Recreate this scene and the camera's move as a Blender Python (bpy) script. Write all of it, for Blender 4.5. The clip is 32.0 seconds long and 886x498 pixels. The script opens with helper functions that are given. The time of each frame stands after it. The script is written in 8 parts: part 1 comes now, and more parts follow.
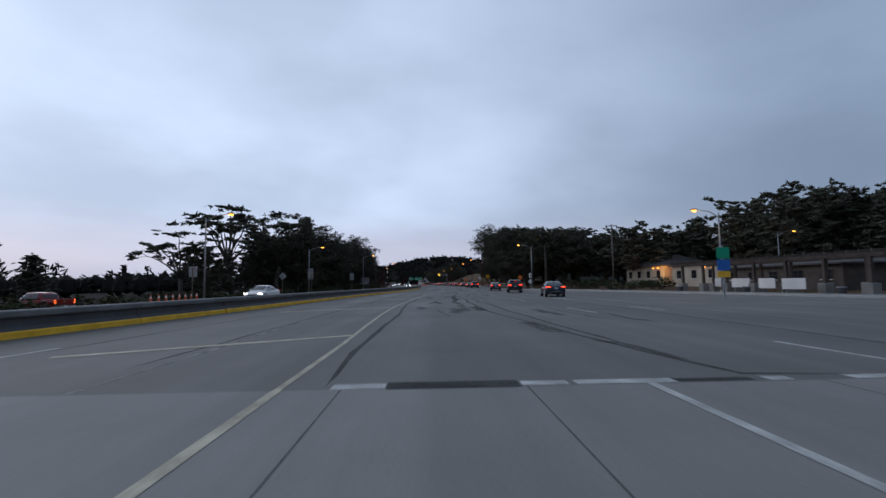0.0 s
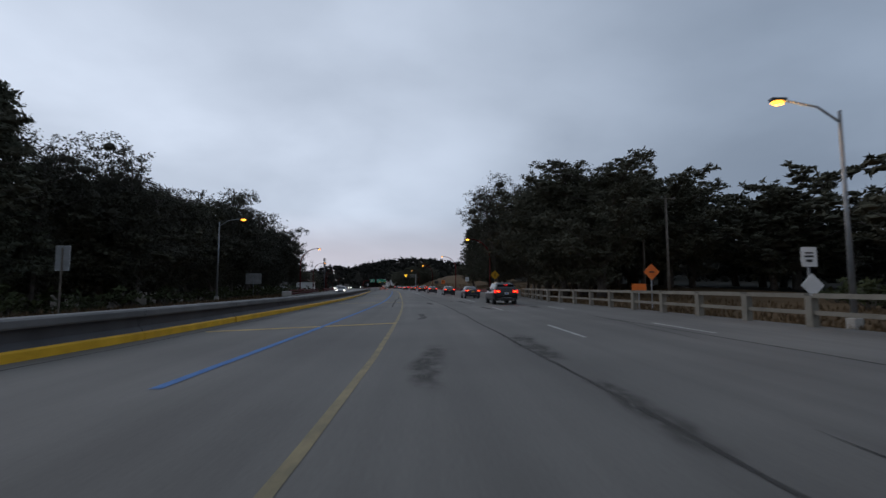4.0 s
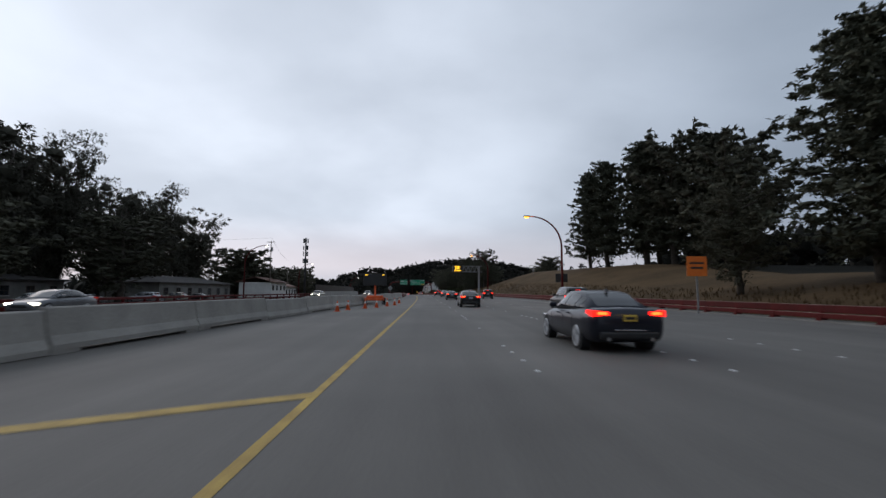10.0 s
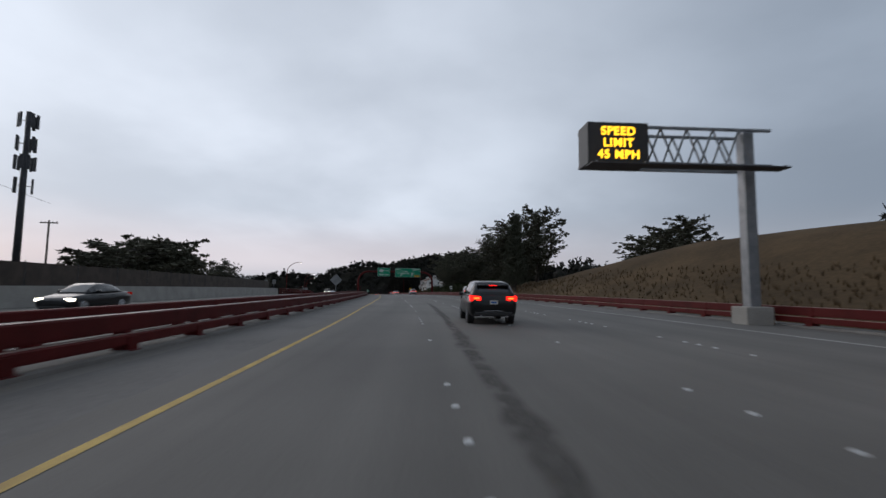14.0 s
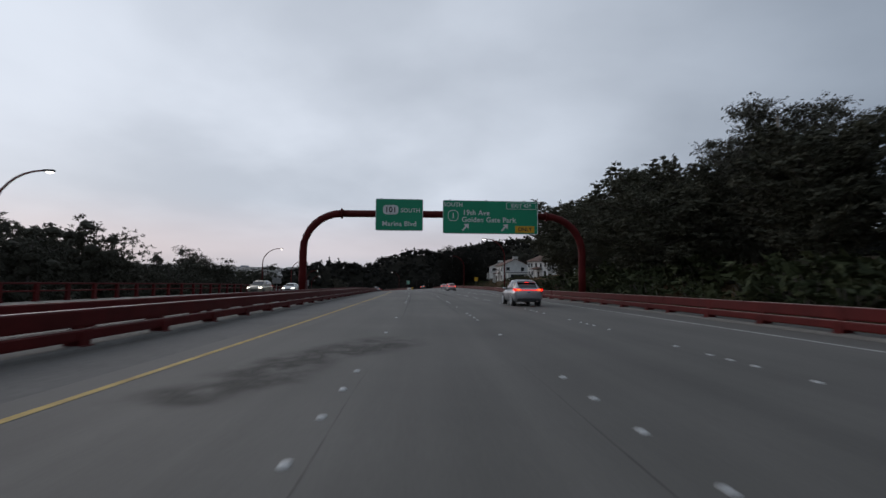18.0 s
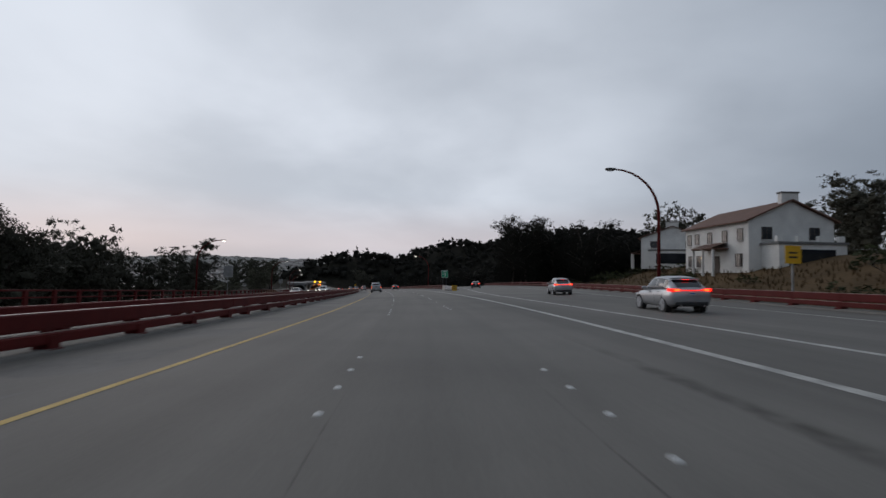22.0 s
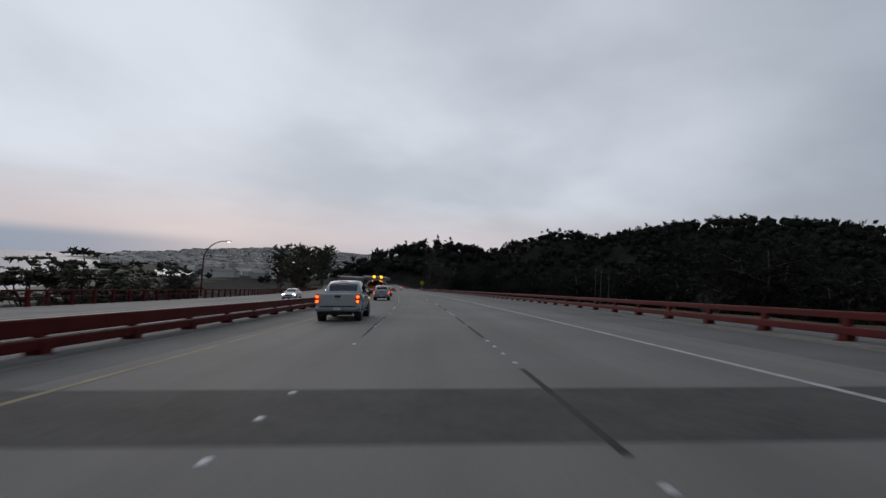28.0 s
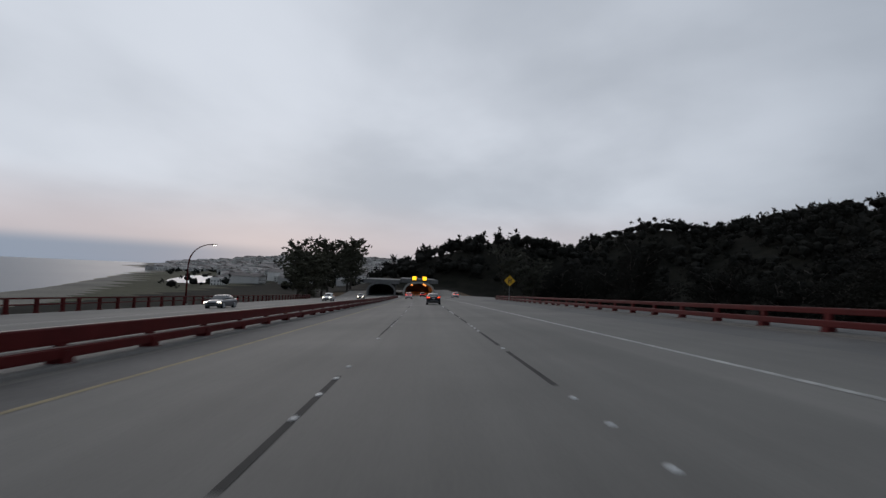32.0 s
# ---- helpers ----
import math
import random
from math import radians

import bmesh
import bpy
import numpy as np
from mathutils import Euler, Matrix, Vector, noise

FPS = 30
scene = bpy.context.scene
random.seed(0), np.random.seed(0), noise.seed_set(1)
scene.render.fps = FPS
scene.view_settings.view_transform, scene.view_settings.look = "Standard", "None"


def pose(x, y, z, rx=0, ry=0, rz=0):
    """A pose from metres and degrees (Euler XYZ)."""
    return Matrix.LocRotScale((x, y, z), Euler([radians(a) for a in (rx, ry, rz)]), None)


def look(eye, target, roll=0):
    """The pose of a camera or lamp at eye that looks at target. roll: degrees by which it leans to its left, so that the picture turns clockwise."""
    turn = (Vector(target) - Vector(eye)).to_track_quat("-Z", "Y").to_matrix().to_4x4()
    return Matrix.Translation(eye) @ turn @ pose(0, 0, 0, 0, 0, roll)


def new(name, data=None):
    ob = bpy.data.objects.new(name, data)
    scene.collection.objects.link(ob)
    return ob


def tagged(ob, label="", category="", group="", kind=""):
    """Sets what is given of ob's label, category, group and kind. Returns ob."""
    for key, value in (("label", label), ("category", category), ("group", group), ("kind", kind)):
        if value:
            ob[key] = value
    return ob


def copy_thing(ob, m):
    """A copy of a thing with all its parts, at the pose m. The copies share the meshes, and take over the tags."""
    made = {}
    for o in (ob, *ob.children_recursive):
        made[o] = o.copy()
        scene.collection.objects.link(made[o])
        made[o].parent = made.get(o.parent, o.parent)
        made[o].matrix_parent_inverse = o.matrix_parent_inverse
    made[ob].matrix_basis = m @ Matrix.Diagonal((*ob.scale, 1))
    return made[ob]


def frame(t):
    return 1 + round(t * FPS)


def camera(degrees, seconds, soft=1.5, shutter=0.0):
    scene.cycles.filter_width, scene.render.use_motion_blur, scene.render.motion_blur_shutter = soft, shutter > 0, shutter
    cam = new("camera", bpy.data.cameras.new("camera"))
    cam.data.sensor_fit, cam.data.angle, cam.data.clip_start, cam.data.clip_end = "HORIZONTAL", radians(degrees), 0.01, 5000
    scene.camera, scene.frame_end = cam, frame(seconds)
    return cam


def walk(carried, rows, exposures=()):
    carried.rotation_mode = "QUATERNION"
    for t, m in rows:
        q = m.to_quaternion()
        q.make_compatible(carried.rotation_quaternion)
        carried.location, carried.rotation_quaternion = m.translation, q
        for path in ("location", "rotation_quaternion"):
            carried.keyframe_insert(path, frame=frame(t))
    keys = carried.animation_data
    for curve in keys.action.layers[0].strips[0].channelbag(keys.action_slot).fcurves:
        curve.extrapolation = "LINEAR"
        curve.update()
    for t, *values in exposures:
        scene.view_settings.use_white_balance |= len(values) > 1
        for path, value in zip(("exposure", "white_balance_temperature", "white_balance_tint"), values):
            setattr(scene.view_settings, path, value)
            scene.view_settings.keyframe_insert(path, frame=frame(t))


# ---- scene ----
cam = camera(88.8, 32.0, soft=1.45, shutter=0.19)
# seconds, place, turn: the dashboard camera of a car that drives down the parkway
ROWS = [
    (0.0, 0.00, 0.00, 1.40, 94.30, 0.82, 0.06),
    (0.5, -0.27, 8.85, 1.40, 94.30, 0.74, -0.06),
    (1.0, -0.51, 17.94, 1.40, 94.51, 0.08, -0.59),
    (1.5, -0.65, 27.28, 1.40, 94.64, -0.24, -1.33),
    (2.0, -0.65, 36.86, 1.40, 94.37, -0.63, -2.32),
    (2.5, -0.49, 46.70, 1.40, 94.62, -0.93, -3.31),
    (3.0, -0.20, 56.77, 1.40, 94.47, -0.21, -3.81),
    (3.5, 0.18, 67.08, 1.40, 94.45, -0.12, -4.07),
    (4.0, 0.57, 77.53, 1.40, 94.72, -0.01, -3.87),
    (4.5, 0.90, 88.06, 1.40, 94.83, 0.11, -3.36),
    (5.0, 1.12, 98.68, 1.40, 94.71, 0.26, -2.66),
    (5.5, 1.21, 109.37, 1.40, 94.52, 0.49, -1.84),
    (6.0, 1.14, 120.15, 1.40, 94.81, 0.66, -0.95),
    (6.5, 0.91, 131.13, 1.40, 95.19, 1.01, -0.14),
    (7.0, 0.58, 142.43, 1.40, 95.40, 1.13, 0.04),
    (7.5, 0.20, 154.04, 1.40, 95.46, 0.82, 0.16),
    (8.0, -0.22, 165.98, 1.40, 95.44, 0.50, 0.38),
    (8.5, -0.73, 178.23, 1.40, 95.14, 0.05, 0.80),
    (9.0, -1.35, 190.79, 1.40, 95.24, -0.20, 1.23),
    (9.5, -2.10, 203.58, 1.40, 95.25, -0.22, 1.72),
    (10.0, -2.93, 216.49, 1.40, 95.30, -0.18, 2.01),
    (10.5, -3.82, 229.52, 1.40, 95.17, -0.33, 2.06),
    (11.0, -4.71, 242.69, 1.40, 95.28, -0.34, 2.01),
    (11.5, -5.62, 255.98, 1.40, 95.26, -0.34, 2.11),
    (12.0, -6.59, 269.39, 1.40, 95.32, -0.32, 2.41),
    (12.5, -7.54, 282.84, 1.40, 95.27, -0.75, 1.96),
    (13.0, -8.40, 296.22, 1.40, 95.08, -0.93, 1.61),
    (13.5, -9.21, 309.55, 1.40, 94.88, -1.02, 1.45),
    (14.0, -10.02, 322.81, 1.40, 94.90, -0.64, 1.83),
    (14.5, -10.96, 335.99, 1.40, 94.90, -0.37, 2.58),
    (15.0, -12.09, 349.10, 1.40, 94.75, -0.23, 3.59),
    (15.5, -13.46, 362.11, 1.39, 94.46, -0.15, 4.74),
    (16.0, -15.10, 375.09, 1.36, 94.36, 0.03, 5.98),
    (16.5, -17.00, 388.11, 1.30, 94.17, 0.03, 7.00),
    (17.0, -19.11, 401.15, 1.23, 94.13, -0.10, 7.71),
    (17.5, -21.39, 414.24, 1.13, 93.97, -0.25, 8.35),
    (18.0, -23.81, 427.37, 1.00, 93.62, -0.38, 8.84),
    (18.5, -26.39, 440.54, 0.85, 93.52, 0.14, 9.69),
    (19.0, -29.14, 453.61, 0.68, 93.46, 0.17, 10.39),
    (19.5, -31.98, 466.50, 0.49, 93.36, -0.02, 10.81),
    (20.0, -34.87, 479.21, 0.28, 93.37, 0.01, 11.18),
    (20.5, -37.83, 491.72, 0.06, 93.14, 0.02, 11.79),
    (21.0, -40.90, 504.04, -0.19, 93.07, -0.06, 12.56),
    (21.5, -44.08, 516.16, -0.45, 93.12, -1.05, 13.00),
    (22.0, -47.36, 528.24, -0.74, 92.89, -1.19, 13.55),
    (22.5, -50.86, 540.44, -1.05, 92.77, -1.41, 14.57),
    (23.0, -54.65, 552.73, -1.38, 92.74, -1.72, 15.83),
    (23.5, -58.79, 565.08, -1.74, 92.71, -2.12, 17.40),
    (24.0, -63.27, 577.49, -2.12, 92.68, -2.47, 18.35),
    (24.5, -68.02, 589.98, -2.54, 92.67, -2.70, 19.27),
    (25.0, -73.03, 602.54, -2.98, 92.73, -2.99, 20.25),
    (25.5, -78.28, 615.19, -3.45, 92.57, -3.06, 20.88),
    (26.0, -83.71, 627.89, -3.95, 92.66, -3.07, 21.48),
    (26.5, -89.32, 640.64, -4.48, 92.72, -3.11, 22.10),
    (27.0, -95.12, 653.44, -5.04, 92.72, -3.19, 22.75),
    (27.5, -101.13, 666.26, -5.63, 92.71, -3.31, 23.48),
    (28.0, -107.36, 679.12, -6.25, 92.66, -3.28, 24.31),
    (28.5, -113.80, 691.92, -6.89, 92.76, -3.01, 25.08),
    (29.0, -120.41, 704.63, -7.54, 92.88, -2.95, 25.96),
    (29.5, -127.20, 717.22, -8.18, 92.90, -2.99, 26.76),
    (30.0, -134.17, 729.71, -8.82, 92.76, -2.96, 27.62),
    (30.5, -141.31, 742.08, -9.47, 92.77, -2.91, 28.48),
    (31.0, -148.63, 754.33, -10.11, 93.00, -2.80, 29.30),
    (31.5, -156.13, 766.46, -10.75, 92.98, -2.61, 30.16),
    (32.0, -163.78, 778.48, -11.39, 93.15, -2.70, 30.93),
]
walk(cam, [(r[0], pose(*r[1:])) for r in ROWS], exposures=[(0, -0.02, 5750, 10), (1.5, -0.12, 5850, 10), (3.5, -0.12, 6100, 10), (6.0, 0.12, 6500, 10), (7.5, 0.25, 6500, 10), (9.0, 0.2, 6500, 10), (13.0, 0.08, 6550, 10), (16.0, -0.05, 6550, 10), (23.0, -0.14, 6700, 10), (28.0, -0.21, 6700, 10), (32, -0.28, 6700, 10)])

# ---- world and large lights ----
world = bpy.data.worlds.new("overcast_dawn")
scene.world = world
world.use_nodes = True
wn, wl = world.node_tree.nodes, world.node_tree.links
wn.clear()


def wnode(kind):
    return wn.new(kind)


def wmath(op, a, b=None, c=None):
    n = wnode("ShaderNodeMath")
    n.operation = op
    for i, v in enumerate((a, b, c)):
        if v is None:
            continue
        if isinstance(v, (int, float)):
            n.inputs[i].default_value = v
        else:
            wl.new(v, n.inputs[i])
    return n.outputs[0]


def wmix(fac, a, b, kind="MIX"):
    n = wnode("ShaderNodeMix")
    n.data_type, n.blend_type = "RGBA", kind
    for sock, v in ((n.inputs[0], fac), (n.inputs[6], a), (n.inputs[7], b)):
        if isinstance(v, (int, float)):
            sock.default_value = v
        elif isinstance(v, tuple):
            sock.default_value = (*v, 1)
        else:
            wl.new(v, sock)
    return n.outputs[2]


def wramp(fac, lo, hi):
    n = wnode("ShaderNodeMapRange")
    n.interpolation_type = "SMOOTHSTEP"
    wl.new(fac, n.inputs[0])
    n.inputs[1].default_value, n.inputs[2].default_value = lo, hi
    return n.outputs[0]


SUN_AZ = -52.0  # degrees, to the left of +y
coord = wnode("ShaderNodeTexCoord")
sep = wnode("ShaderNodeSeparateXYZ")
wl.new(coord.outputs["Generated"], sep.inputs[0])
dx, dy, dz = sep.outputs
height = wmath("MAXIMUM", dz, 0.0)
flat = wmath("ADD", height, 0.24)
comb = wnode("ShaderNodeCombineXYZ")
wl.new(wmath("DIVIDE", dx, flat), comb.inputs[0])
wl.new(wmath("DIVIDE", dy, flat), comb.inputs[1])
clouds = wnode("ShaderNodeTexNoise")
clouds.inputs["Scale"].default_value, clouds.inputs["Detail"].default_value = 0.75, 7.0
clouds.inputs["Roughness"].default_value, clouds.inputs["Distortion"].default_value = 0.46, 0.15
wl.new(comb.outputs[0], clouds.inputs["Vector"])
broad = wnode("ShaderNodeTexNoise")
broad.inputs["Scale"].default_value, broad.inputs["Detail"].default_value = 0.28, 3.0
wl.new(comb.outputs[0], broad.inputs["Vector"])
glow_dir = (math.sin(radians(SUN_AZ)), math.cos(radians(SUN_AZ)))
toward = wmath("ADD", wmath("MULTIPLY", dx, glow_dir[0]), wmath("MULTIPLY", dy, glow_dir[1]))
side = wramp(toward, -0.15, 1.0)
deck = wmix(wramp(clouds.outputs[0], 0.34, 0.67), (0.435, 0.49, 0.58), (0.675, 0.745, 0.86))
deck = wmix(wmath("MULTIPLY", wramp(broad.outputs[0], 0.3, 0.7), 0.35), deck, (0.53, 0.59, 0.685))
deck = wmix(side, wmix(1.0, deck, (0.52, 0.56, 0.60), "MULTIPLY"), wmix(1.0, deck, (1.24, 1.22, 1.20), "MULTIPLY"))
low = wmath("SUBTRACT", 1.0, wramp(dz, 0.05, 0.17))
band = wmix(side, (0.33, 0.355, 0.41), (0.67, 0.60, 0.64))
deck = wmix(wmath("MULTIPLY", low, 0.72), deck, band)
haze = wmath("SUBTRACT", 1.0, wramp(dz, 0.005, 0.055))
deck = wmix(wmath("MULTIPLY", haze, 0.75), deck, wmix(side, (0.33, 0.37, 0.44), (0.47, 0.50, 0.575)))
bay_dir = (math.sin(radians(-86)), math.cos(radians(-86)))
over_bay = wmath("ADD", wmath("MULTIPLY", dx, bay_dir[0]), wmath("MULTIPLY", dy, bay_dir[1]))
bank_low = wmath("MULTIPLY", wramp(over_bay, 0.76, 0.93), wmath("SUBTRACT", 1.0, wramp(dz, 0.020, 0.046)))
deck = wmix(wmath("MULTIPLY", bank_low, 0.85), deck, (0.27, 0.36, 0.49))
sky = wnode("ShaderNodeTexSky")
sky.sky_type, sky.sun_disc = "NISHITA", False
sky.sun_elevation, sky.sun_rotation = radians(4), radians(SUN_AZ)
thin = wmix(0.002, deck, sky.outputs[0])
back = wnode("ShaderNodeBackground")
back.inputs["Strength"].default_value = 1.0
wl.new(thin, back.inputs[0])
wl.new(back.outputs[0], wnode("ShaderNodeOutputWorld").inputs[0])

sun = new("sun", bpy.data.lights.new("sun", "SUN"))
sun.data.energy, sun.data.angle, sun.data.color = 0.5, radians(40), (1.0, 0.9, 0.86)
sun.matrix_world = look((0, 0, 60), (-60 * glow_dir[0], -60 * glow_dir[1], 38))

# ---- materials ----


def material(name, c1, c2, scale=3.0, rough=0.7, bump=0.0, metal=0.0, fine=40.0, emit=None, strength=0.0, spec=0.5, rand=0.0, broken=0.0, soft=0.0, streaks=0.0, island=0.0):
    """A surface of two tones mixed at a broad and a fine scale, with relief."""
    m = bpy.data.materials.new(name)
    m.use_nodes = True
    n, l = m.node_tree.nodes, m.node_tree.links
    b = n["Principled BSDF"]
    geo = n.new("ShaderNodeNewGeometry")
    a = n.new("ShaderNodeTexNoise")
    a.inputs["Scale"].default_value, a.inputs["Detail"].default_value = scale, 5.0
    f = n.new("ShaderNodeTexNoise")
    f.inputs["Scale"].default_value, f.inputs["Detail"].default_value = fine, 3.0
    for t in (a, f):
        l.new(geo.outputs["Position"], t.inputs["Vector"])
    mx = n.new("ShaderNodeMath")
    mx.operation = "MULTIPLY_ADD"
    l.new(f.outputs[0], mx.inputs[0])
    mx.inputs[1].default_value = 0.5
    half = n.new("ShaderNodeMath")
    half.operation = "MULTIPLY"
    l.new(a.outputs[0], half.inputs[0])
    half.inputs[1].default_value = 0.75
    l.new(half.outputs[0], mx.inputs[2])
    fac = mx.outputs[0]
    if rand:
        info = n.new("ShaderNodeObjectInfo")
        r = n.new("ShaderNodeMath")
        r.operation = "MULTIPLY_ADD"
        l.new(info.outputs["Random"], r.inputs[0])
        r.inputs[1].default_value = rand
        l.new(fac, r.inputs[2])
        fac = r.outputs[0]
    if island:
        r = n.new("ShaderNodeMath")
        r.operation = "MULTIPLY_ADD"
        l.new(geo.outputs["Random Per Island"], r.inputs[0])
        r.inputs[1].default_value = island
        l.new(fac, r.inputs[2])
        fac = r.outputs[0]
    rng = n.new("ShaderNodeMapRange")
    l.new(fac, rng.inputs[0])
    rng.inputs[1].default_value, rng.inputs[2].default_value = 0.42, 0.84 + rand + island
    mix = n.new("ShaderNodeMix")
    mix.data_type = "RGBA"
    l.new(rng.outputs[0], mix.inputs[0])
    mix.inputs[6].default_value, mix.inputs[7].default_value = (*c1, 1), (*c2, 1)
    tone = mix.outputs[2]
    if streaks:  # worn wheel tracks and oil marks drawn out along the lanes
        uv = n.new("ShaderNodeUVMap")
        for sx, sy, size, much in ((0.010, 0.62, 1.0, 1.0), (0.05, 0.16, 1.0, 0.8), (0.09, 2.2, 1.0, 0.35)):
            stretch = n.new("ShaderNodeVectorMath")
            stretch.operation = "MULTIPLY"
            l.new(uv.outputs[0], stretch.inputs[0])
            stretch.inputs[1].default_value = (sx, sy, 1.0)
            band = n.new("ShaderNodeTexNoise")
            band.inputs["Scale"].default_value, band.inputs["Detail"].default_value = size, 4.0
            l.new(stretch.outputs[0], band.inputs["Vector"])
            to = n.new("ShaderNodeMapRange")
            l.new(band.outputs[0], to.inputs[0])
            to.inputs[1].default_value, to.inputs[2].default_value = 0.32, 0.68
            to.inputs[3].default_value, to.inputs[4].default_value = 1.0 - streaks * much, 1.0 + streaks * much * 0.75
            shade = n.new("ShaderNodeVectorMath")
            shade.operation = "SCALE"
            l.new(tone, shade.inputs[0])
            l.new(to.outputs[0], shade.inputs["Scale"])
            tone = shade.outputs[0]
    l.new(tone, b.inputs["Base Color"])
    b.inputs["Roughness"].default_value, b.inputs["Metallic"].default_value = rough, metal
    b.inputs["Specular IOR Level"].default_value = spec
    if bump:
        bm = n.new("ShaderNodeBump")
        bm.inputs["Strength"].default_value, bm.inputs["Distance"].default_value = bump, 0.02
        l.new(f.outputs[0], bm.inputs["Height"])
        l.new(bm.outputs[0], b.inputs["Normal"])
    if broken:  # worn through in places, with ragged edges
        wear = n.new("ShaderNodeTexNoise")
        wear.inputs["Scale"].default_value, wear.inputs["Detail"].default_value, wear.inputs["Roughness"].default_value = 1.7, 7.0, 0.68
        l.new(geo.outputs["Position"], wear.inputs["Vector"])
        cut = n.new("ShaderNodeMapRange")
        l.new(wear.outputs[0], cut.inputs[0])
        cut.inputs[1].default_value, cut.inputs[2].default_value = broken - 0.12, broken + 0.12
        cut.inputs[3].default_value, cut.inputs[4].default_value = 0.0, 0.9
        alpha = cut.outputs[0]
        if soft:  # thins out towards its edges
            uv = n.new("ShaderNodeUVMap")
            sep = n.new("ShaderNodeSeparateXYZ")
            l.new(uv.outputs[0], sep.inputs[0])
            fade = n.new("ShaderNodeMapRange")
            fade.interpolation_type = "SMOOTHSTEP"
            l.new(sep.outputs[0], fade.inputs[0])
            fade.inputs[1].default_value, fade.inputs[2].default_value = 0.02, soft
            other = n.new("ShaderNodeMapRange")
            other.interpolation_type = "SMOOTHSTEP"
            l.new(sep.outputs[0], other.inputs[0])
            other.inputs[1].default_value, other.inputs[2].default_value = 0.98, 1.0 - soft
            both = n.new("ShaderNodeMath")
            both.operation = "MULTIPLY"
            l.new(fade.outputs[0], both.inputs[0])
            l.new(other.outputs[0], both.inputs[1])
            thin = n.new("ShaderNodeMath")
            thin.operation = "MULTIPLY"
            l.new(both.outputs[0], thin.inputs[0])
            l.new(alpha, thin.inputs[1])
            alpha = thin.outputs[0]
            for lo, hi in ((0.0, 0.3), (1.0, 0.7)) if soft > 0.4 else ():
                end = n.new("ShaderNodeMapRange")
                end.interpolation_type = "SMOOTHSTEP"
                l.new(sep.outputs[1], end.inputs[0])
                end.inputs[1].default_value, end.inputs[2].default_value = lo, hi
                thin = n.new("ShaderNodeMath")
                thin.operation = "MULTIPLY"
                l.new(end.outputs[0], thin.inputs[0])
                l.new(alpha, thin.inputs[1])
                alpha = thin.outputs[0]
        l.new(alpha, b.inputs["Alpha"])
    if emit:
        b.inputs["Emission Color"].default_value = (*emit, 1)
        b.inputs["Emission Strength"].default_value = strength
    return m


ASPHALT = material("asphalt", (0.101, 0.095, 0.085), (0.149, 0.140, 0.126), 0.22, 0.78, 0.12, fine=26.0, spec=0.4, streaks=0.17)
DECK = material("viaduct_deck", (0.130, 0.123, 0.110), (0.186, 0.176, 0.158), 0.2, 0.78, 0.12, fine=26.0, spec=0.4, streaks=0.13)
ASPHALT_OLD = material("worn_asphalt", (0.108, 0.101, 0.091), (0.170, 0.160, 0.144), 0.22, 0.78, 0.14, fine=22.0, spec=0.4, streaks=0.18)
CONCRETE_ROAD = material("road_concrete", (0.168, 0.160, 0.145), (0.238, 0.227, 0.206), 0.3, 0.8, 0.12, fine=24.0, streaks=0.14)
TAR = material("tar_seal", (0.034, 0.032, 0.030), (0.085, 0.080, 0.074), 0.9, 0.85, 0.15, spec=0.2, broken=0.34, soft=0.38)
TAR_STRIP = material("tar_strip", (0.030, 0.029, 0.027), (0.060, 0.057, 0.053), 1.2, 0.85, 0.15, fine=12.0, spec=0.2)
TAR_HARD = material("joint_tar", (0.022, 0.021, 0.020), (0.064, 0.060, 0.056), 0.9, 0.85, 0.15, spec=0.2, broken=0.34)
SLAB_JOINT = material("slab_joint_seal", (0.085, 0.08, 0.074), (0.14, 0.132, 0.12), 0.9, 0.85, 0.15, spec=0.2, broken=0.4)
SMUDGE = material("dark_worn_asphalt", (0.030, 0.028, 0.026), (0.08, 0.075, 0.068), 1.4, 0.85, 0.2, fine=5.0, spec=0.3, broken=0.42, soft=0.45)
PATCH = material("asphalt_patch", (0.060, 0.056, 0.050), (0.112, 0.105, 0.094), 0.7, 0.82, 0.2, spec=0.35, broken=0.48, soft=0.45)
JOINT_FILL = material("joint_asphalt", (0.045, 0.042, 0.038), (0.085, 0.08, 0.072), 0.9, 0.85, 0.2, fine=8.0, spec=0.3)
SHOULDER = material("shoulder_concrete", (0.078, 0.075, 0.07), (0.135, 0.129, 0.12), 0.4, 0.82, 0.2, fine=8.0)
CONCRETE = material("barrier_concrete", (0.25, 0.238, 0.215), (0.45, 0.43, 0.39), 0.9, 0.85, 0.3, fine=14.0, rand=0.25)
CURB_STAINED = material("stained_curb", (0.11, 0.104, 0.094), (0.21, 0.198, 0.18), 0.7, 0.85, 0.3, fine=10.0, rand=0.2)
CONCRETE_DARK = material("stained_concrete", (0.10, 0.10, 0.098), (0.20, 0.195, 0.19), 1.0, 0.85, 0.3)
WORN_LINE = material("worn_road_paint", (0.14, 0.136, 0.125), (0.36, 0.35, 0.32), 1.6, 0.8, 0.1, fine=9.0, broken=0.48)
WHITE_LINE = material("white_road_paint", (0.20, 0.196, 0.184), (0.58, 0.57, 0.53), 2.2, 0.7, 0.1, fine=20.0)
YELLOW_LINE = material("yellow_road_paint", (0.28, 0.175, 0.04), (0.57, 0.385, 0.075), 2.0, 0.7, 0.1, fine=20.0)
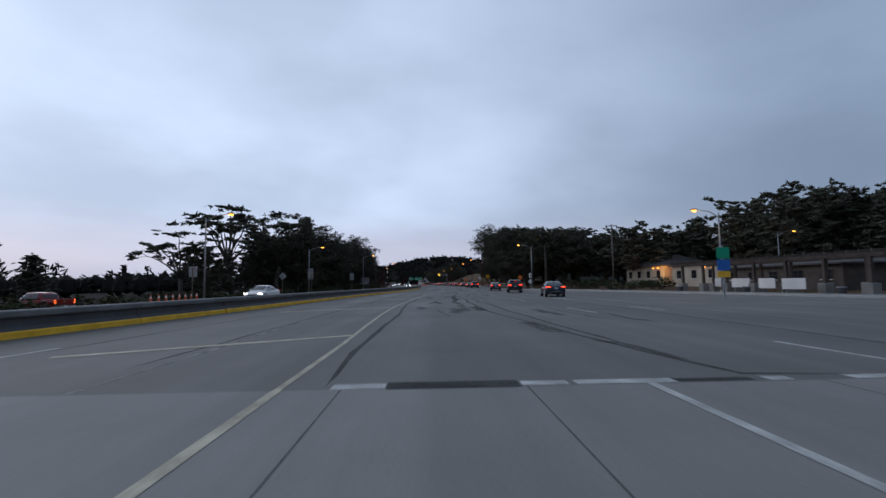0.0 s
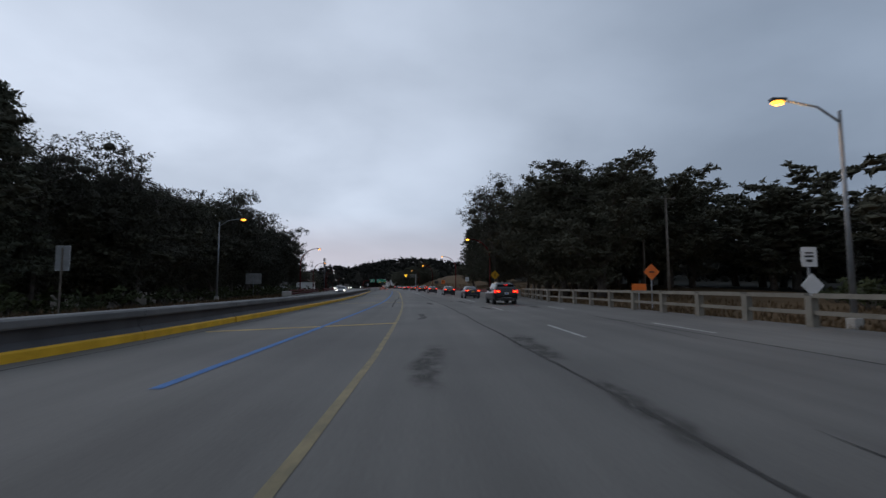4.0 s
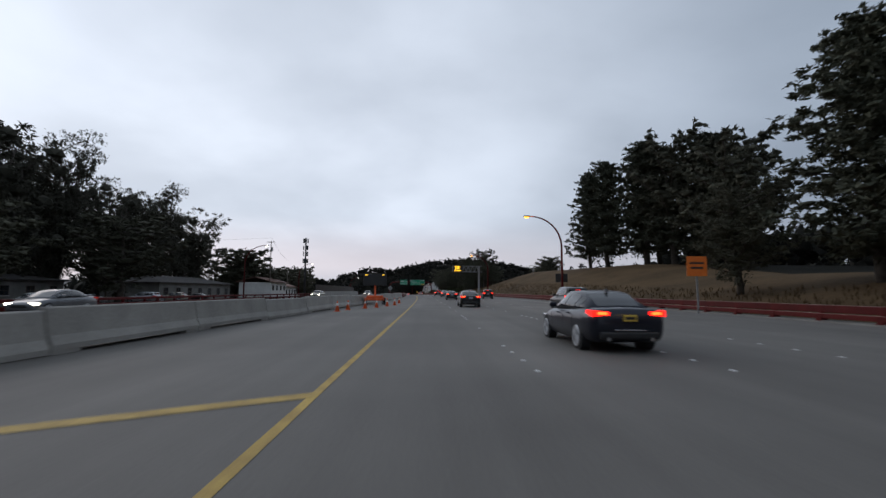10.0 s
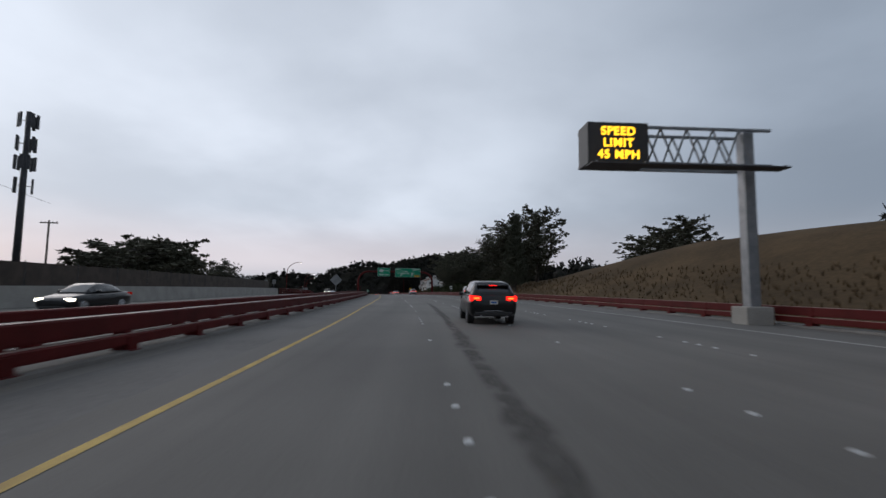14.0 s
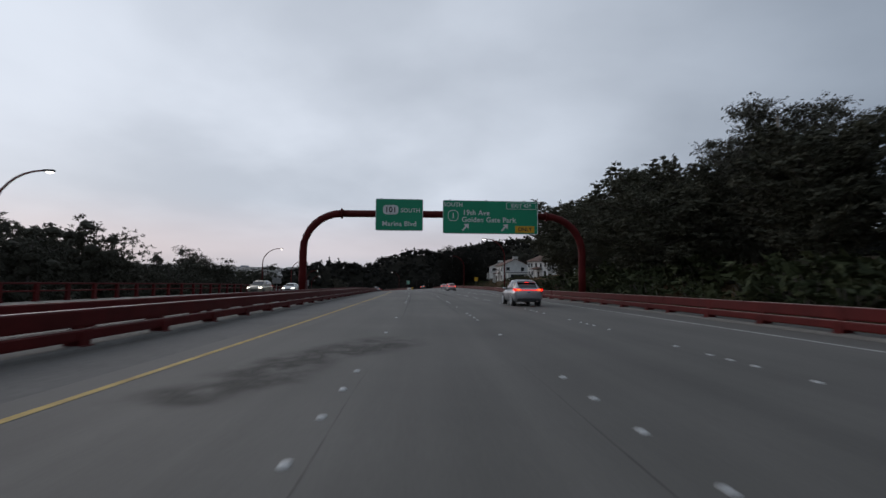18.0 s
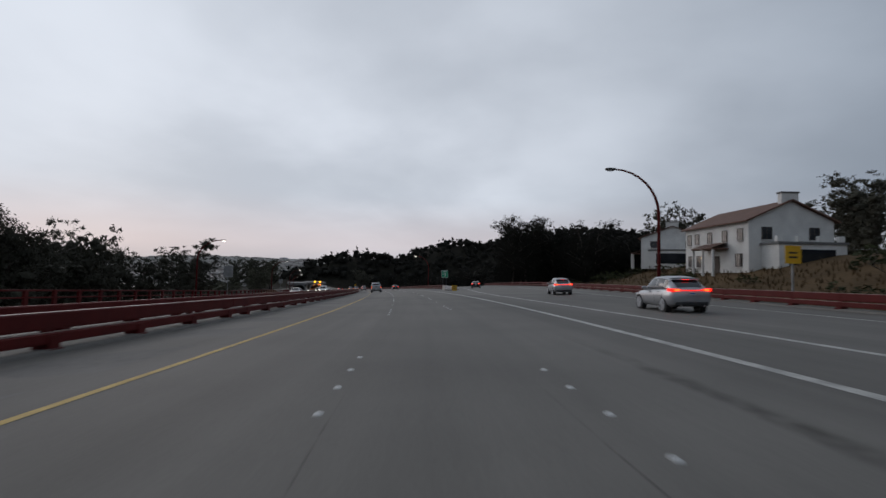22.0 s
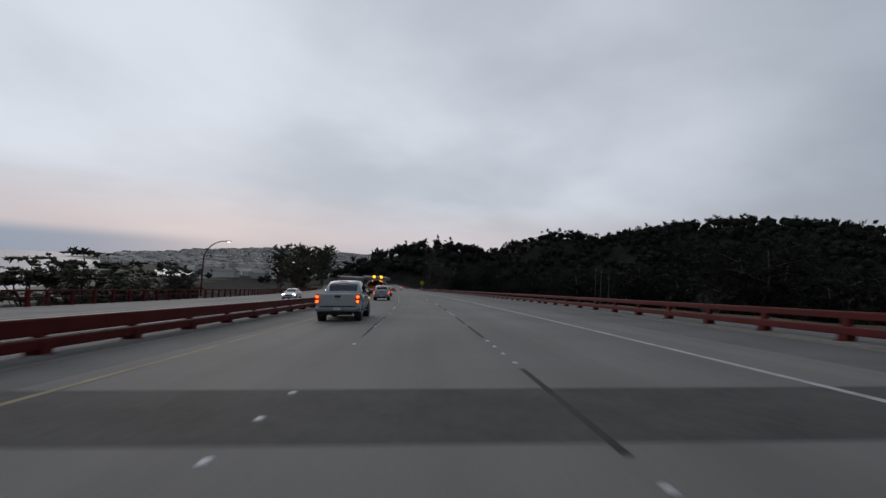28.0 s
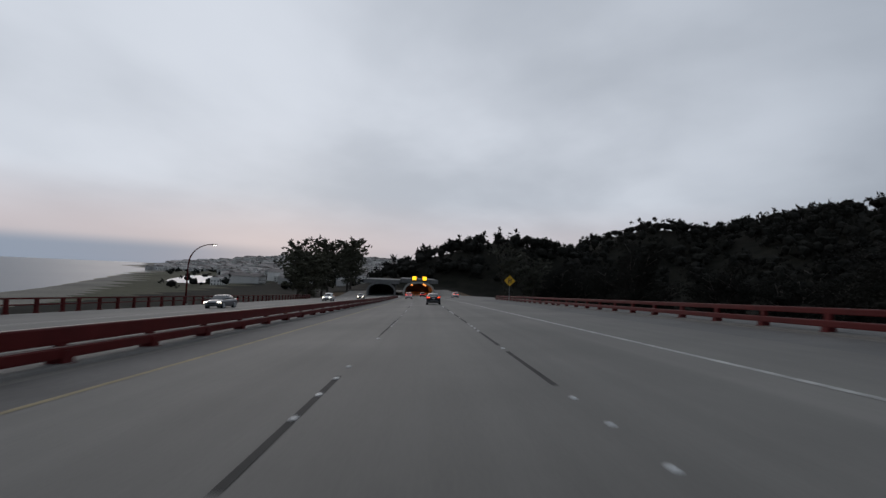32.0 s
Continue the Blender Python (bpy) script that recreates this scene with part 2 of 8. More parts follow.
BLUE_LINE = material("blue_road_paint", (0.012, 0.085, 0.26), (0.03, 0.16, 0.42), 2.0, 0.7, 0.1, fine=20.0)
DULL_YELLOW = material("worn_yellow_paint", (0.15, 0.125, 0.07), (0.32, 0.25, 0.12), 1.6, 0.75, 0.1, fine=14.0)
CURB_YELLOW = material("yellow_barrier_paint", (0.60, 0.33, 0.012), (0.94, 0.56, 0.03), 1.6, 0.6, 0.1)
RUBBER_GREY = material("dark_barrier_steel", (0.045, 0.046, 0.05), (0.09, 0.09, 0.097), 1.2, 0.6, 0.2)
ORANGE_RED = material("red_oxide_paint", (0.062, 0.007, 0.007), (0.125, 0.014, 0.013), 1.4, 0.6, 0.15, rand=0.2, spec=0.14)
# pale red with the sky's sheen on the rail tops put into the colour
RAIL_SHEEN = material("rail_top_sheen", (0.26, 0.16, 0.14), (0.50, 0.38, 0.34), 0.8, 0.6, 0.1, fine=6.0)
CREAM_LINE = material("cream_road_paint", (0.22, 0.19, 0.13), (0.55, 0.49, 0.36), 2.0, 0.7, 0.1, fine=20.0)
DOT = material("white_ceramic", (0.45, 0.45, 0.44), (0.78, 0.78, 0.76), 5.0, 0.35)
STEEL = material("galvanised_steel", (0.17, 0.18, 0.19), (0.32, 0.33, 0.34), 2.0, 0.5, 0.05, metal=0.5)
DARK_STEEL = material("dark_steel", (0.035, 0.036, 0.04), (0.07, 0.07, 0.075), 2.0, 0.5, 0.05, metal=0.3)
WOOD_POLE = material("weathered_wood", (0.09, 0.075, 0.06), (0.2, 0.17, 0.14), 2.0, 0.85, 0.4)
WOOD_RAIL = material("grey_timber_rail", (0.13, 0.115, 0.09), (0.26, 0.235, 0.19), 1.5, 0.8, 0.3, rand=0.2)
BARK = material("bark", (0.035, 0.028, 0.022), (0.10, 0.085, 0.07), 2.0, 0.95, 0.6)
BARK_PALE = material("pale_bark", (0.045, 0.038, 0.033), (0.12, 0.103, 0.088), 1.4, 0.9, 0.4)
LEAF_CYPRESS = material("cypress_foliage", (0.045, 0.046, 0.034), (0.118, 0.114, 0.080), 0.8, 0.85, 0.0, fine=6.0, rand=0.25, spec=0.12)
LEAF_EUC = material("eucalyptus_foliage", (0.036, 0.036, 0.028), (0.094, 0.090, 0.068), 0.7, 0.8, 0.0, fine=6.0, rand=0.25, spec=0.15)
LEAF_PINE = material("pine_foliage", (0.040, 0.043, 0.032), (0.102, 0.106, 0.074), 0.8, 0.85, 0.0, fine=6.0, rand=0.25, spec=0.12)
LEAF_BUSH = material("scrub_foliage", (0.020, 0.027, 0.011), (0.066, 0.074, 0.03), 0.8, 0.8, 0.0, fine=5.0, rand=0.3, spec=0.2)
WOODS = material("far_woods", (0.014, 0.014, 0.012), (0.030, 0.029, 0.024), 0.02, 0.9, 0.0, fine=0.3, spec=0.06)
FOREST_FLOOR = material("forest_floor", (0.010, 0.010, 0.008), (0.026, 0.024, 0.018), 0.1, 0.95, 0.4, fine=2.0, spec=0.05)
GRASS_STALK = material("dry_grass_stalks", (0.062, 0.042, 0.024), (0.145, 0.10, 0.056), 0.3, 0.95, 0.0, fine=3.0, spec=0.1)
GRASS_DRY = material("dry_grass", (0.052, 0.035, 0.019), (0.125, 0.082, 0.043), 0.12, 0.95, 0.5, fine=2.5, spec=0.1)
PAINT_GREEN = material("green_sign_sheeting", (0.0, 0.25, 0.125), (0.0, 0.31, 0.155), 0.6, 0.45)
PAINT_WHITE = material("white_sign_sheeting", (0.62, 0.62, 0.6), (0.78, 0.78, 0.77), 1.5, 0.5)
PAINT_YELLOW = material("yellow_sign_sheeting", (0.62, 0.33, 0.01), (0.8, 0.45, 0.02), 1.5, 0.5)
PAINT_ORANGE = material("orange_sign_sheeting", (0.70, 0.14, 0.015), (0.85, 0.2, 0.02), 1.5, 0.5)
PAINT_BLUE = material("blue_sign_sheeting", (0.01, 0.09, 0.34), (0.02, 0.13, 0.45), 1.5, 0.5)
PAINT_BLACK = material("black_legend", (0.015, 0.015, 0.015), (0.03, 0.03, 0.03), 2.0, 0.5)
SIGN_BACK = material("sign_back_aluminium", (0.20, 0.20, 0.20), (0.33, 0.33, 0.33), 1.5, 0.5, metal=0.4)
STUCCO = material("white_stucco", (0.55, 0.54, 0.52), (0.74, 0.73, 0.70), 0.7, 0.9, 0.3, fine=12.0)
STUCCO_TAN = material("tan_stucco", (0.34, 0.29, 0.22), (0.50, 0.43, 0.33), 0.7, 0.9, 0.3, fine=12.0)
STUCCO_GREY = material("grey_plaster", (0.14, 0.135, 0.125), (0.25, 0.24, 0.22), 0.6, 0.9, 0.3)
ROOF_TILE = material("clay_roof_tiles", (0.075, 0.038, 0.028), (0.16, 0.085, 0.06), 1.5, 0.85, 0.4, rand=0.3)
ROOF_DARK = material("dark_shingles", (0.04, 0.036, 0.034), (0.085, 0.075, 0.07), 1.5, 0.9, 0.4)
TIMBER_DARK = material("dark_timber", (0.04, 0.03, 0.024), (0.10, 0.075, 0.06), 1.2, 0.8, 0.3)
WINDOW = material("dark_window_glass", (0.012, 0.014, 0.017), (0.03, 0.034, 0.04), 0.6, 0.08)
CONE_ORANGE = material("cone_plastic", (0.62, 0.09, 0.02), (0.80, 0.15, 0.035), 3.0, 0.5)
TYRE = material("tyre_rubber", (0.012, 0.012, 0.013), (0.028, 0.028, 0.03), 6.0, 0.8, 0.2)
RIM = material("alloy_rim", (0.42, 0.43, 0.44), (0.62, 0.62, 0.64), 4.0, 0.35, metal=0.55)
RIM_DARK = material("dull_alloy_rim", (0.12, 0.12, 0.125), (0.22, 0.22, 0.225), 4.0, 0.4, metal=0.5)
CHROME = material("chrome_trim", (0.5, 0.5, 0.52), (0.65, 0.65, 0.67), 4.0, 0.15, metal=1.0)
CAR_GLASS = material("tinted_car_glass", (0.008, 0.009, 0.011), (0.016, 0.018, 0.021), 2.0, 0.04, spec=0.8)
PLASTIC = material("black_plastic", (0.012, 0.012, 0.013), (0.025, 0.025, 0.026), 5.0, 0.5)
PLATE = material("number_plate", (0.5, 0.5, 0.48), (0.65, 0.65, 0.62), 4.0, 0.5)
PLATE_GOLD = material("gold_plate", (0.55, 0.36, 0.05), (0.7, 0.48, 0.08), 4.0, 0.5)
WATER = material("bay_water", (0.07, 0.09, 0.115), (0.10, 0.12, 0.145), 0.004, 0.42, 0.4, fine=0.25, spec=0.3)
SAND = material("beach_sand", (0.085, 0.08, 0.062), (0.20, 0.18, 0.145), 0.02, 0.95, 0.2, fine=0.6)
LAWN = material("shore_lawn", (0.040, 0.042, 0.024), (0.105, 0.10, 0.062), 0.01, 0.95, 0.3, fine=0.4, spec=0.1)
LAGOON = material("lagoon_water", (0.30, 0.30, 0.32), (0.42, 0.42, 0.44), 0.01, 0.35)
CITY = material("far_city_walls", (0.30, 0.285, 0.265), (0.92, 0.89, 0.85), 0.05, 0.9, 0.0, fine=0.4, island=1.6)
CITY_ROOF = material("far_city_roofs", (0.12, 0.10, 0.09), (0.50, 0.45, 0.42), 0.05, 0.9, 0.0, fine=0.4, island=1.4)
# distance haze is put into the towers' pale blue colour
TOWER_HAZE = material("hazed_towers", (0.24, 0.27, 0.33), (0.36, 0.39, 0.45), 0.02, 0.6, 0.0, fine=0.3)
SODIUM = material("sodium_lens", (0.9, 0.5, 0.1), (0.9, 0.5, 0.1), emit=(1.0, 0.36, 0.03), strength=4.5)
LAMP_WHITE = material("white_lamp_lens", (0.8, 0.8, 0.8), (0.8, 0.8, 0.8), emit=(1.0, 0.92, 0.85), strength=3.0)
LAMP_OFF = material("unlit_lamp_lens", (0.4, 0.4, 0.4), (0.5, 0.5, 0.5), 3.0, 0.3)
TAIL = material("lit_tail_lamp", (0.25, 0.006, 0.005), (0.3, 0.008, 0.006), emit=(1.0, 0.012, 0.007), strength=1.1)
# a faint red glow is added to the otherwise dark lens
TAIL_DIM = material("dim_tail_lens", (0.16, 0.008, 0.008), (0.22, 0.012, 0.01), 4.0, 0.15, emit=(1.0, 0.03, 0.01), strength=0.12)
TAIL_HOT = material("brake_lamp", (0.2, 0.006, 0.005), (0.25, 0.008, 0.006), emit=(1.0, 0.012, 0.007), strength=2.0)
BRAKE_CORE = material("brake_lamp_core", (0.4, 0.05, 0.03), (0.4, 0.05, 0.03), emit=(1.0, 0.14, 0.018), strength=3.0)
HEAD = material("headlamp", (0.9, 0.9, 0.85), (0.9, 0.9, 0.85), emit=(1.0, 0.90, 0.74), strength=7.0)
AMBER_SIGN = material("amber_diodes", (0.8, 0.4, 0.05), (0.8, 0.4, 0.05), emit=(1.0, 0.55, 0.02), strength=2.2)
TUNNEL_GLOW = material("tunnel_lamp", (0.8, 0.3, 0.1), (0.8, 0.3, 0.1), emit=(1.0, 0.26, 0.05), strength=6.0)


def car_paint(name, c, metal=0.35):
    m = material(name, tuple(v * 0.92 for v in c), tuple(v * 1.08 for v in c), 1.5, 0.3, metal=metal, spec=0.4)
    b = m.node_tree.nodes["Principled BSDF"]
    b.inputs["Coat Weight"].default_value, b.inputs["Coat Roughness"].default_value = 0.28, 0.06
    return m


# ---- the road's line: metres along it, and metres to its right ----
HEADINGS = [1.83, 1.52, 0.69, -0.51, -1.59, -2.11, -2.09, -1.58, -0.76, 0.19, 1.16, 1.69, 1.86, 2.08, 2.49, 2.95, 3.42, 3.76, 3.89, 3.89, 3.92, 4.11, 4.1, 3.74, 3.48, 3.43, 3.81, 4.52, 5.47, 6.57, 7.74, 8.72, 9.43, 10.06, 10.55, 11.22, 11.92, 12.43, 12.82, 13.28, 13.94, 14.59, 15.11, 15.85, 16.96, 18.3, 19.63, 20.53, 21.41, 22.28, 22.86, 23.41, 23.96, 24.54, 25.17, 25.85, 26.55, 27.25, 28.01, 28.71, 29.46, 30.21, 30.94, 31.67, 32.4, 32.91]
STEP = 12.5
N_AX = 1320
S0 = -140.0
_s = np.arange(N_AX) + S0
_h = np.interp(_s, np.arange(len(HEADINGS)) * STEP, HEADINGS)
_h = np.where(_s > 812, np.minimum(HEADINGS[-1] + (_s - 812) * 0.012, 36.0), _h)
_hr = np.radians(_h)
_x = np.concatenate([[0], np.cumsum(-np.sin((_hr[1:] + _hr[:-1]) / 2))])
_y = np.concatenate([[0], np.cumsum(np.cos((_hr[1:] + _hr[:-1]) / 2))])
_i0 = int(-S0)
_x, _y = _x - _x[_i0], _y - _y[_i0]
GRADE0, GRADE1, GRADE = 350.0, 700.0, -0.045


def rise(s):
    """Height of the road's line: level, then a summit curve into a steady fall."""
    s = np.asarray(s, float)
    u = np.clip(s - GRADE0, 0, GRADE1 - GRADE0)
    return GRADE * u * u / (2 * (GRADE1 - GRADE0)) + GRADE * np.clip(s - GRADE1, 0, 330)


def bank(s):
    return 0.052 * np.clip((np.asarray(s, float) - 500) / 110, 0, 1)


def heading(s):
    return float(np.interp(s, _s, _h))


def at(s, d, z=0.0):
    """World place of a point s metres along the road, d to the right and z above its surface."""
    h = radians(heading(s))
    x, y = float(np.interp(s, _s, _x)), float(np.interp(s, _s, _y))
    tilt = float(bank(s)) * max(-60.0, min(60.0, d))
    return Vector((x + math.cos(h) * d, y + math.sin(h) * d, float(rise(s)) + tilt + z))


def road_pose(s, d, z=0.0, turn=0.0, scale=1.0):
    """Upright pose at a place by the road, its +y ahead along the road, turned by degrees."""
    m = Matrix.Translation(at(s, d, z)) @ pose(0, 0, 0, 0, 0, heading(s) + turn)
    return m @ Matrix.Scale(scale, 4) if scale != 1.0 else m


def line(*pairs):
    a, b = zip(*pairs)
    return lambda s: float(np.interp(s, a, b))


# left solid line, lane lines, edges and barriers, as metres right of the road's line
YELLOW = line((-120, -2.6), (0, -2.05), (10, -2.05), (22, -2.34), (30, -2.36), (41, -2.1), (60, -1.5), (73, -1.2), (85, -1.0), (100, -1.15), (123, -1.5), (143, -1.65), (194, -1.54), (246, -1.5), (268, -1.5), (280, -1.55), (300, -1.95), (330, -3.0), (355, -3.9), (370, -4.1), (410, -4.15), (460, -4.2), (515, -3.9), (565, -4.5), (620, -5.0), (700, -5.05), (760, -5.15), (815, -5.1))
LANE_A = line((120, 1.6), (195, 1.9), (249, 1.95), (303, 1.2), (340, 0.0), (370, -0.97), (410, -1.06), (460, -1.08), (520, -0.8), (565, -1.63), (615, -1.9), (705, -1.74), (757, -1.75), (813, -1.5))
LANE_B = line((120, 5.1), (195, 5.4), (249, 5.45), (303, 4.75), (340, 3.3), (370, 2.2), (410, 2.09), (460, 2.0), (515, 2.4), (562, 1.47), (615, 1.4), (703, 1.75), (760, 1.78), (813, 1.95))
LANE_C = line((120, 8.6), (250, 9.0), (303, 8.3), (340, 6.9), (372, 5.8), (410, 5.6), (465, 5.65), (500, 5.6), (528, 5.55), (550, 5.6), (580, 5.5), (620, 5.15), (650, 5.1), (703, 5.9), (757, 5.8), (815, 5.9))
LANE_D = line((440, 9.0), (465, 9.2), (517, 9.15), (545, 8.8), (565, 8.55), (576, 8.6), (590, 9.4), (600, 10.6), (612, 12.2), (640, 17.0), (700, 27.0))
EDGE_R = line((150, 14.0), (257, 14.6), (280, 15.0), (310, 13.1), (340, 11.5), (372, 10.3), (411, 9.6), (444, 9.6), (465, 9.5), (490, 11.0), (515, 14.3), (560, 16.5), (600, 20.0), (640, 25.0), (700, 36.0))
RAIL_L = line((-140, -20), (0, -12.9), (28, -10.4), (67, -8.4), (90, -7.4), (134, -7.4), (167, -8.2), (196, -8.6), (207, -8.3), (234, -7.9), (252, -7.0), (276, -5.75), (303, -5.2), (316, -5.5), (340, -6.0), (372, -6.6), (412, -6.7), (465, -6.9), (520, -7.1), (570, -7.5), (620, -7.4), (700, -7.45), (760, -7.0), (820, -7.0))
RAIL_R = line((-140, 60), (0, 40), (60, 22), (85, 13.5), (120, 11.6), (140, 14.5), (158, 16.3), (190, 18.0), (210, 18.5), (262, 18.2), (290, 17.2), (320, 16.2), (345, 14.5), (377, 13.0), (400, 11.9), (435, 11.2), (468, 11.6), (490, 13.2), (520, 17.0), (545, 18.4), (580, 22.0), (615, 26.0), (640, 29.5), (700, 41.0))
RAIL_M = line((612, 8.8), (622, 9.2), (640, 9.7), (700, 10.8), (757, 11.8), (816, 12.6), (900, 14.5))
OPP_EDGE = line((-140, -40), (20, -21), (125, -15.5), (140, -16.5), (215, -22.0), (233, -23.0), (270, -24.5), (322, -23.3), (353, -23.0), (431, -26), (560, -27.5), (700, -29), (800, -31), (900, -34), (1100, -40))

# ---- mesh helpers ----


def link(name, bm_or_mesh, mat, parent=None, label="", smooth=False):
    if isinstance(bm_or_mesh, bmesh.types.BMesh):
        me = bpy.data.meshes.new(name)
        bm_or_mesh.to_mesh(me)
        bm_or_mesh.free()
    else:
        me = bm_or_mesh
    if mat is not None and not me.materials:
        me.materials.append(mat)
    if smooth:
        for p in me.polygons:
            p.use_smooth = True
    ob = new(name, me)
    if parent is not None:
        ob.parent = parent
    if label:
        ob["label"] = label
    return ob


def part(name, bm, mat, parent, label="", smooth=False):
    return link(name, bm, mat, parent, label, smooth)


def thing(name, m, label, category, group="", kind=""):
    ob = new(name)
    ob.matrix_world = m
    return tagged(ob, label, category, group, kind)


def pydata(name, verts, faces):
    me = bpy.data.meshes.new(name)
    me.from_pydata([tuple(v) for v in verts], [], [tuple(f) for f in faces])
    return me


def box(x0, y0, z0, x1, y1, z1, bevel=0.0, bm=None):
    b = bm or bmesh.new()
    r = bmesh.ops.create_cube(b, size=1.0)
    bmesh.ops.scale(b, vec=(x1 - x0, y1 - y0, z1 - z0), verts=r["verts"])
    bmesh.ops.translate(b, vec=((x0 + x1) / 2, (y0 + y1) / 2, (z0 + z1) / 2), verts=r["verts"])
    if bevel:
        edges = list({e for v in r["verts"] for e in v.link_edges})
        bmesh.ops.bevel(b, geom=edges, offset=bevel, segments=2, affect="EDGES", profile=0.5)
    return b


def tube(points, radii, sides=10, bm=None, caps=True):
    """A round bar through points, with a radius at each."""
    b = bm or bmesh.new()
    pts = [Vector(p) for p in points]
    rings = []
    ref = Vector((0.31, 0.17, 0.93))
    for i, p in enumerate(pts):
        t = (pts[min(i + 1, len(pts) - 1)] - pts[max(i - 1, 0)]).normalized()
        u = t.cross(ref)
        if u.length < 1e-3:
            u = t.cross(Vector((1, 0, 0)))
        u.normalize()
        v = t.cross(u)
        r = radii[i] if isinstance(radii, (list, tuple)) else radii
        rings.append([b.verts.new(p + (u * math.cos(a) + v * math.sin(a)) * r) for a in (2 * math.pi * k / sides for k in range(sides))])
    for r0, r1 in zip(rings, rings[1:]):
        for k in range(sides):
            b.faces.new((r0[k], r0[(k + 1) % sides], r1[(k + 1) % sides], r1[k]))
    if caps:
        b.faces.new(list(reversed(rings[0])))
        b.faces.new(rings[-1])
    return b


def sweep(profile, s0, s1, dist, step=4.0, z=0.0, name="sweep"):
    """A closed outline of (right, up) carried along the road at the distance dist(s)."""
    n = max(1, int(math.ceil((s1 - s0) / step)))
    ss = [s0 + (s1 - s0) * i / n for i in range(n + 1)]
    k = len(profile)
    verts, faces = [], []
    for s in ss:
        d0 = dist(s)
        for u, w in profile:
            verts.append(at(s, d0 + u, w + z))
    for i in range(n):
        a, b = i * k, (i + 1) * k
        for j in range(k):
            j2 = (j + 1) % k
            faces.append((a + j, a + j2, b + j2, b + j))
    faces.append(tuple(range(k))[::-1])
    faces.append(tuple(n * k + j for j in range(k)))
    return pydata(name, verts, faces)


def ribbon(s0, s1, left, right, z, depth=0.0, step=5.0, name="ribbon", cross=1):
    """A sheet along the road between two distances, with its sides turned down by depth."""
    n = max(1, int(math.ceil((s1 - s0) / step)))
    verts, faces, flat = [], [], []
    k = cross + 1 + (2 if depth else 0)
    for i in range(n + 1):
        s = s0 + (s1 - s0) * i / n
        l, r = left(s), right(s)
        if depth:
            verts.append(at(s, l, z - depth))
            flat.append((s, l))
        for j in range(cross + 1):
            verts.append(at(s, l + (r - l) * j / cross, z))
            flat.append((s, l + (r - l) * j / cross))
        if depth:
            verts.append(at(s, r, z - depth))
            flat.append((s, r))
    for i in range(n):
        for j in range(k - 1):
            a = i * k + j
            faces.append((a, a + 1, a + k + 1, a + k))
    me = pydata(name, verts, faces)
    uv = me.uv_layers.new(name="UVMap")
    ids = np.zeros(len(me.loops), np.int32)
    me.loops.foreach_get("vertex_index", ids)
    uv.data.foreach_set("uv", np.array(flat, np.float32)[ids].ravel())
    return me


def words(text, size, mat, parent, m, name="lettering", spacing=1.0, bold=0.0):
    cu = bpy.data.curves.new(name, "FONT")
    cu.body, cu.size, cu.extrude, cu.align_x, cu.align_y = text, size, 0.004, "CENTER", "CENTER"
    cu.space_character, cu.offset = spacing, bold
    tmp = bpy.data.objects.new("tmp", cu)
    me = bpy.data.meshes.new_from_object(tmp)
    bpy.data.objects.remove(tmp)
    me.materials.clear()
    ob = link(name, me, mat, parent)
    ob.matrix_basis = m
    return ob


FACE_BACK = pose(0, 0, 0, 90, 0, 0)  # letters upright, read by someone who looks along +y

# ---- ground, water and distance ----
SEA = -36.0


def smooth(a, b, v):
    t = np.clip((v - a) / (b - a), 0, 1)
    return t * t * (3 - 2 * t)


def road_frame(px, py):
    """Metres along and right of the road for arrays of places."""
    s_out, d_out = np.empty(len(px)), np.empty(len(px))
    ax, ay, ah = _x[::4], _y[::4], _hr[::4]
    for a in range(0, len(px), 4000):
        b = slice(a, a + 4000)
        j = np.argmin((px[b, None] - ax) ** 2 + (py[b, None] - ay) ** 2, axis=1)
        ex, ey = px[b] - ax[j], py[b] - ay[j]
        s_out[b] = _s[::4][j] - ex * np.sin(ah[j]) + ey * np.cos(ah[j])
        d_out[b] = ex * np.cos(ah[j]) + ey * np.sin(ah[j])
    return s_out, d_out


def hills(px, py):
    """The wooded heights to the south and ahead, above the bay's level."""
    z = np.zeros(len(px))
    for cx, cy, rx, ry, turn, top in HILLS:
        c, s = math.cos(radians(turn)), math.sin(radians(turn))
        u, v = (px - cx) * c + (py - cy) * s, -(px - cx) * s + (py - cy) * c
        z = np.maximum(z, top * np.exp(-((u / rx) ** 2 + (v / ry) ** 2)))
    return z


HILLS = [(-5, 1356, 345, 190, -22, 103), (-330, 1175, 120, 70, 30, 52), (-215, 1330, 150, 120, 0, 80), (420, 900, 350, 240, 0, 70), (320, 420, 200, 260, 0, 34), (-700, 2300, 700, 500, 0, 70), (-1250, 2900, 600, 420, 20, 62)]
_ss = np.arange(S0, S0 + N_AX)
_rail_r = np.array([max(RAIL_R(s), RAIL_M(s) if s > 605 else -99) if s < 700 else (RAIL_R(min(s, 640)) if s < 700 else 22.0) for s in _ss])
_opp = np.array([OPP_EDGE(s) for s in _ss])


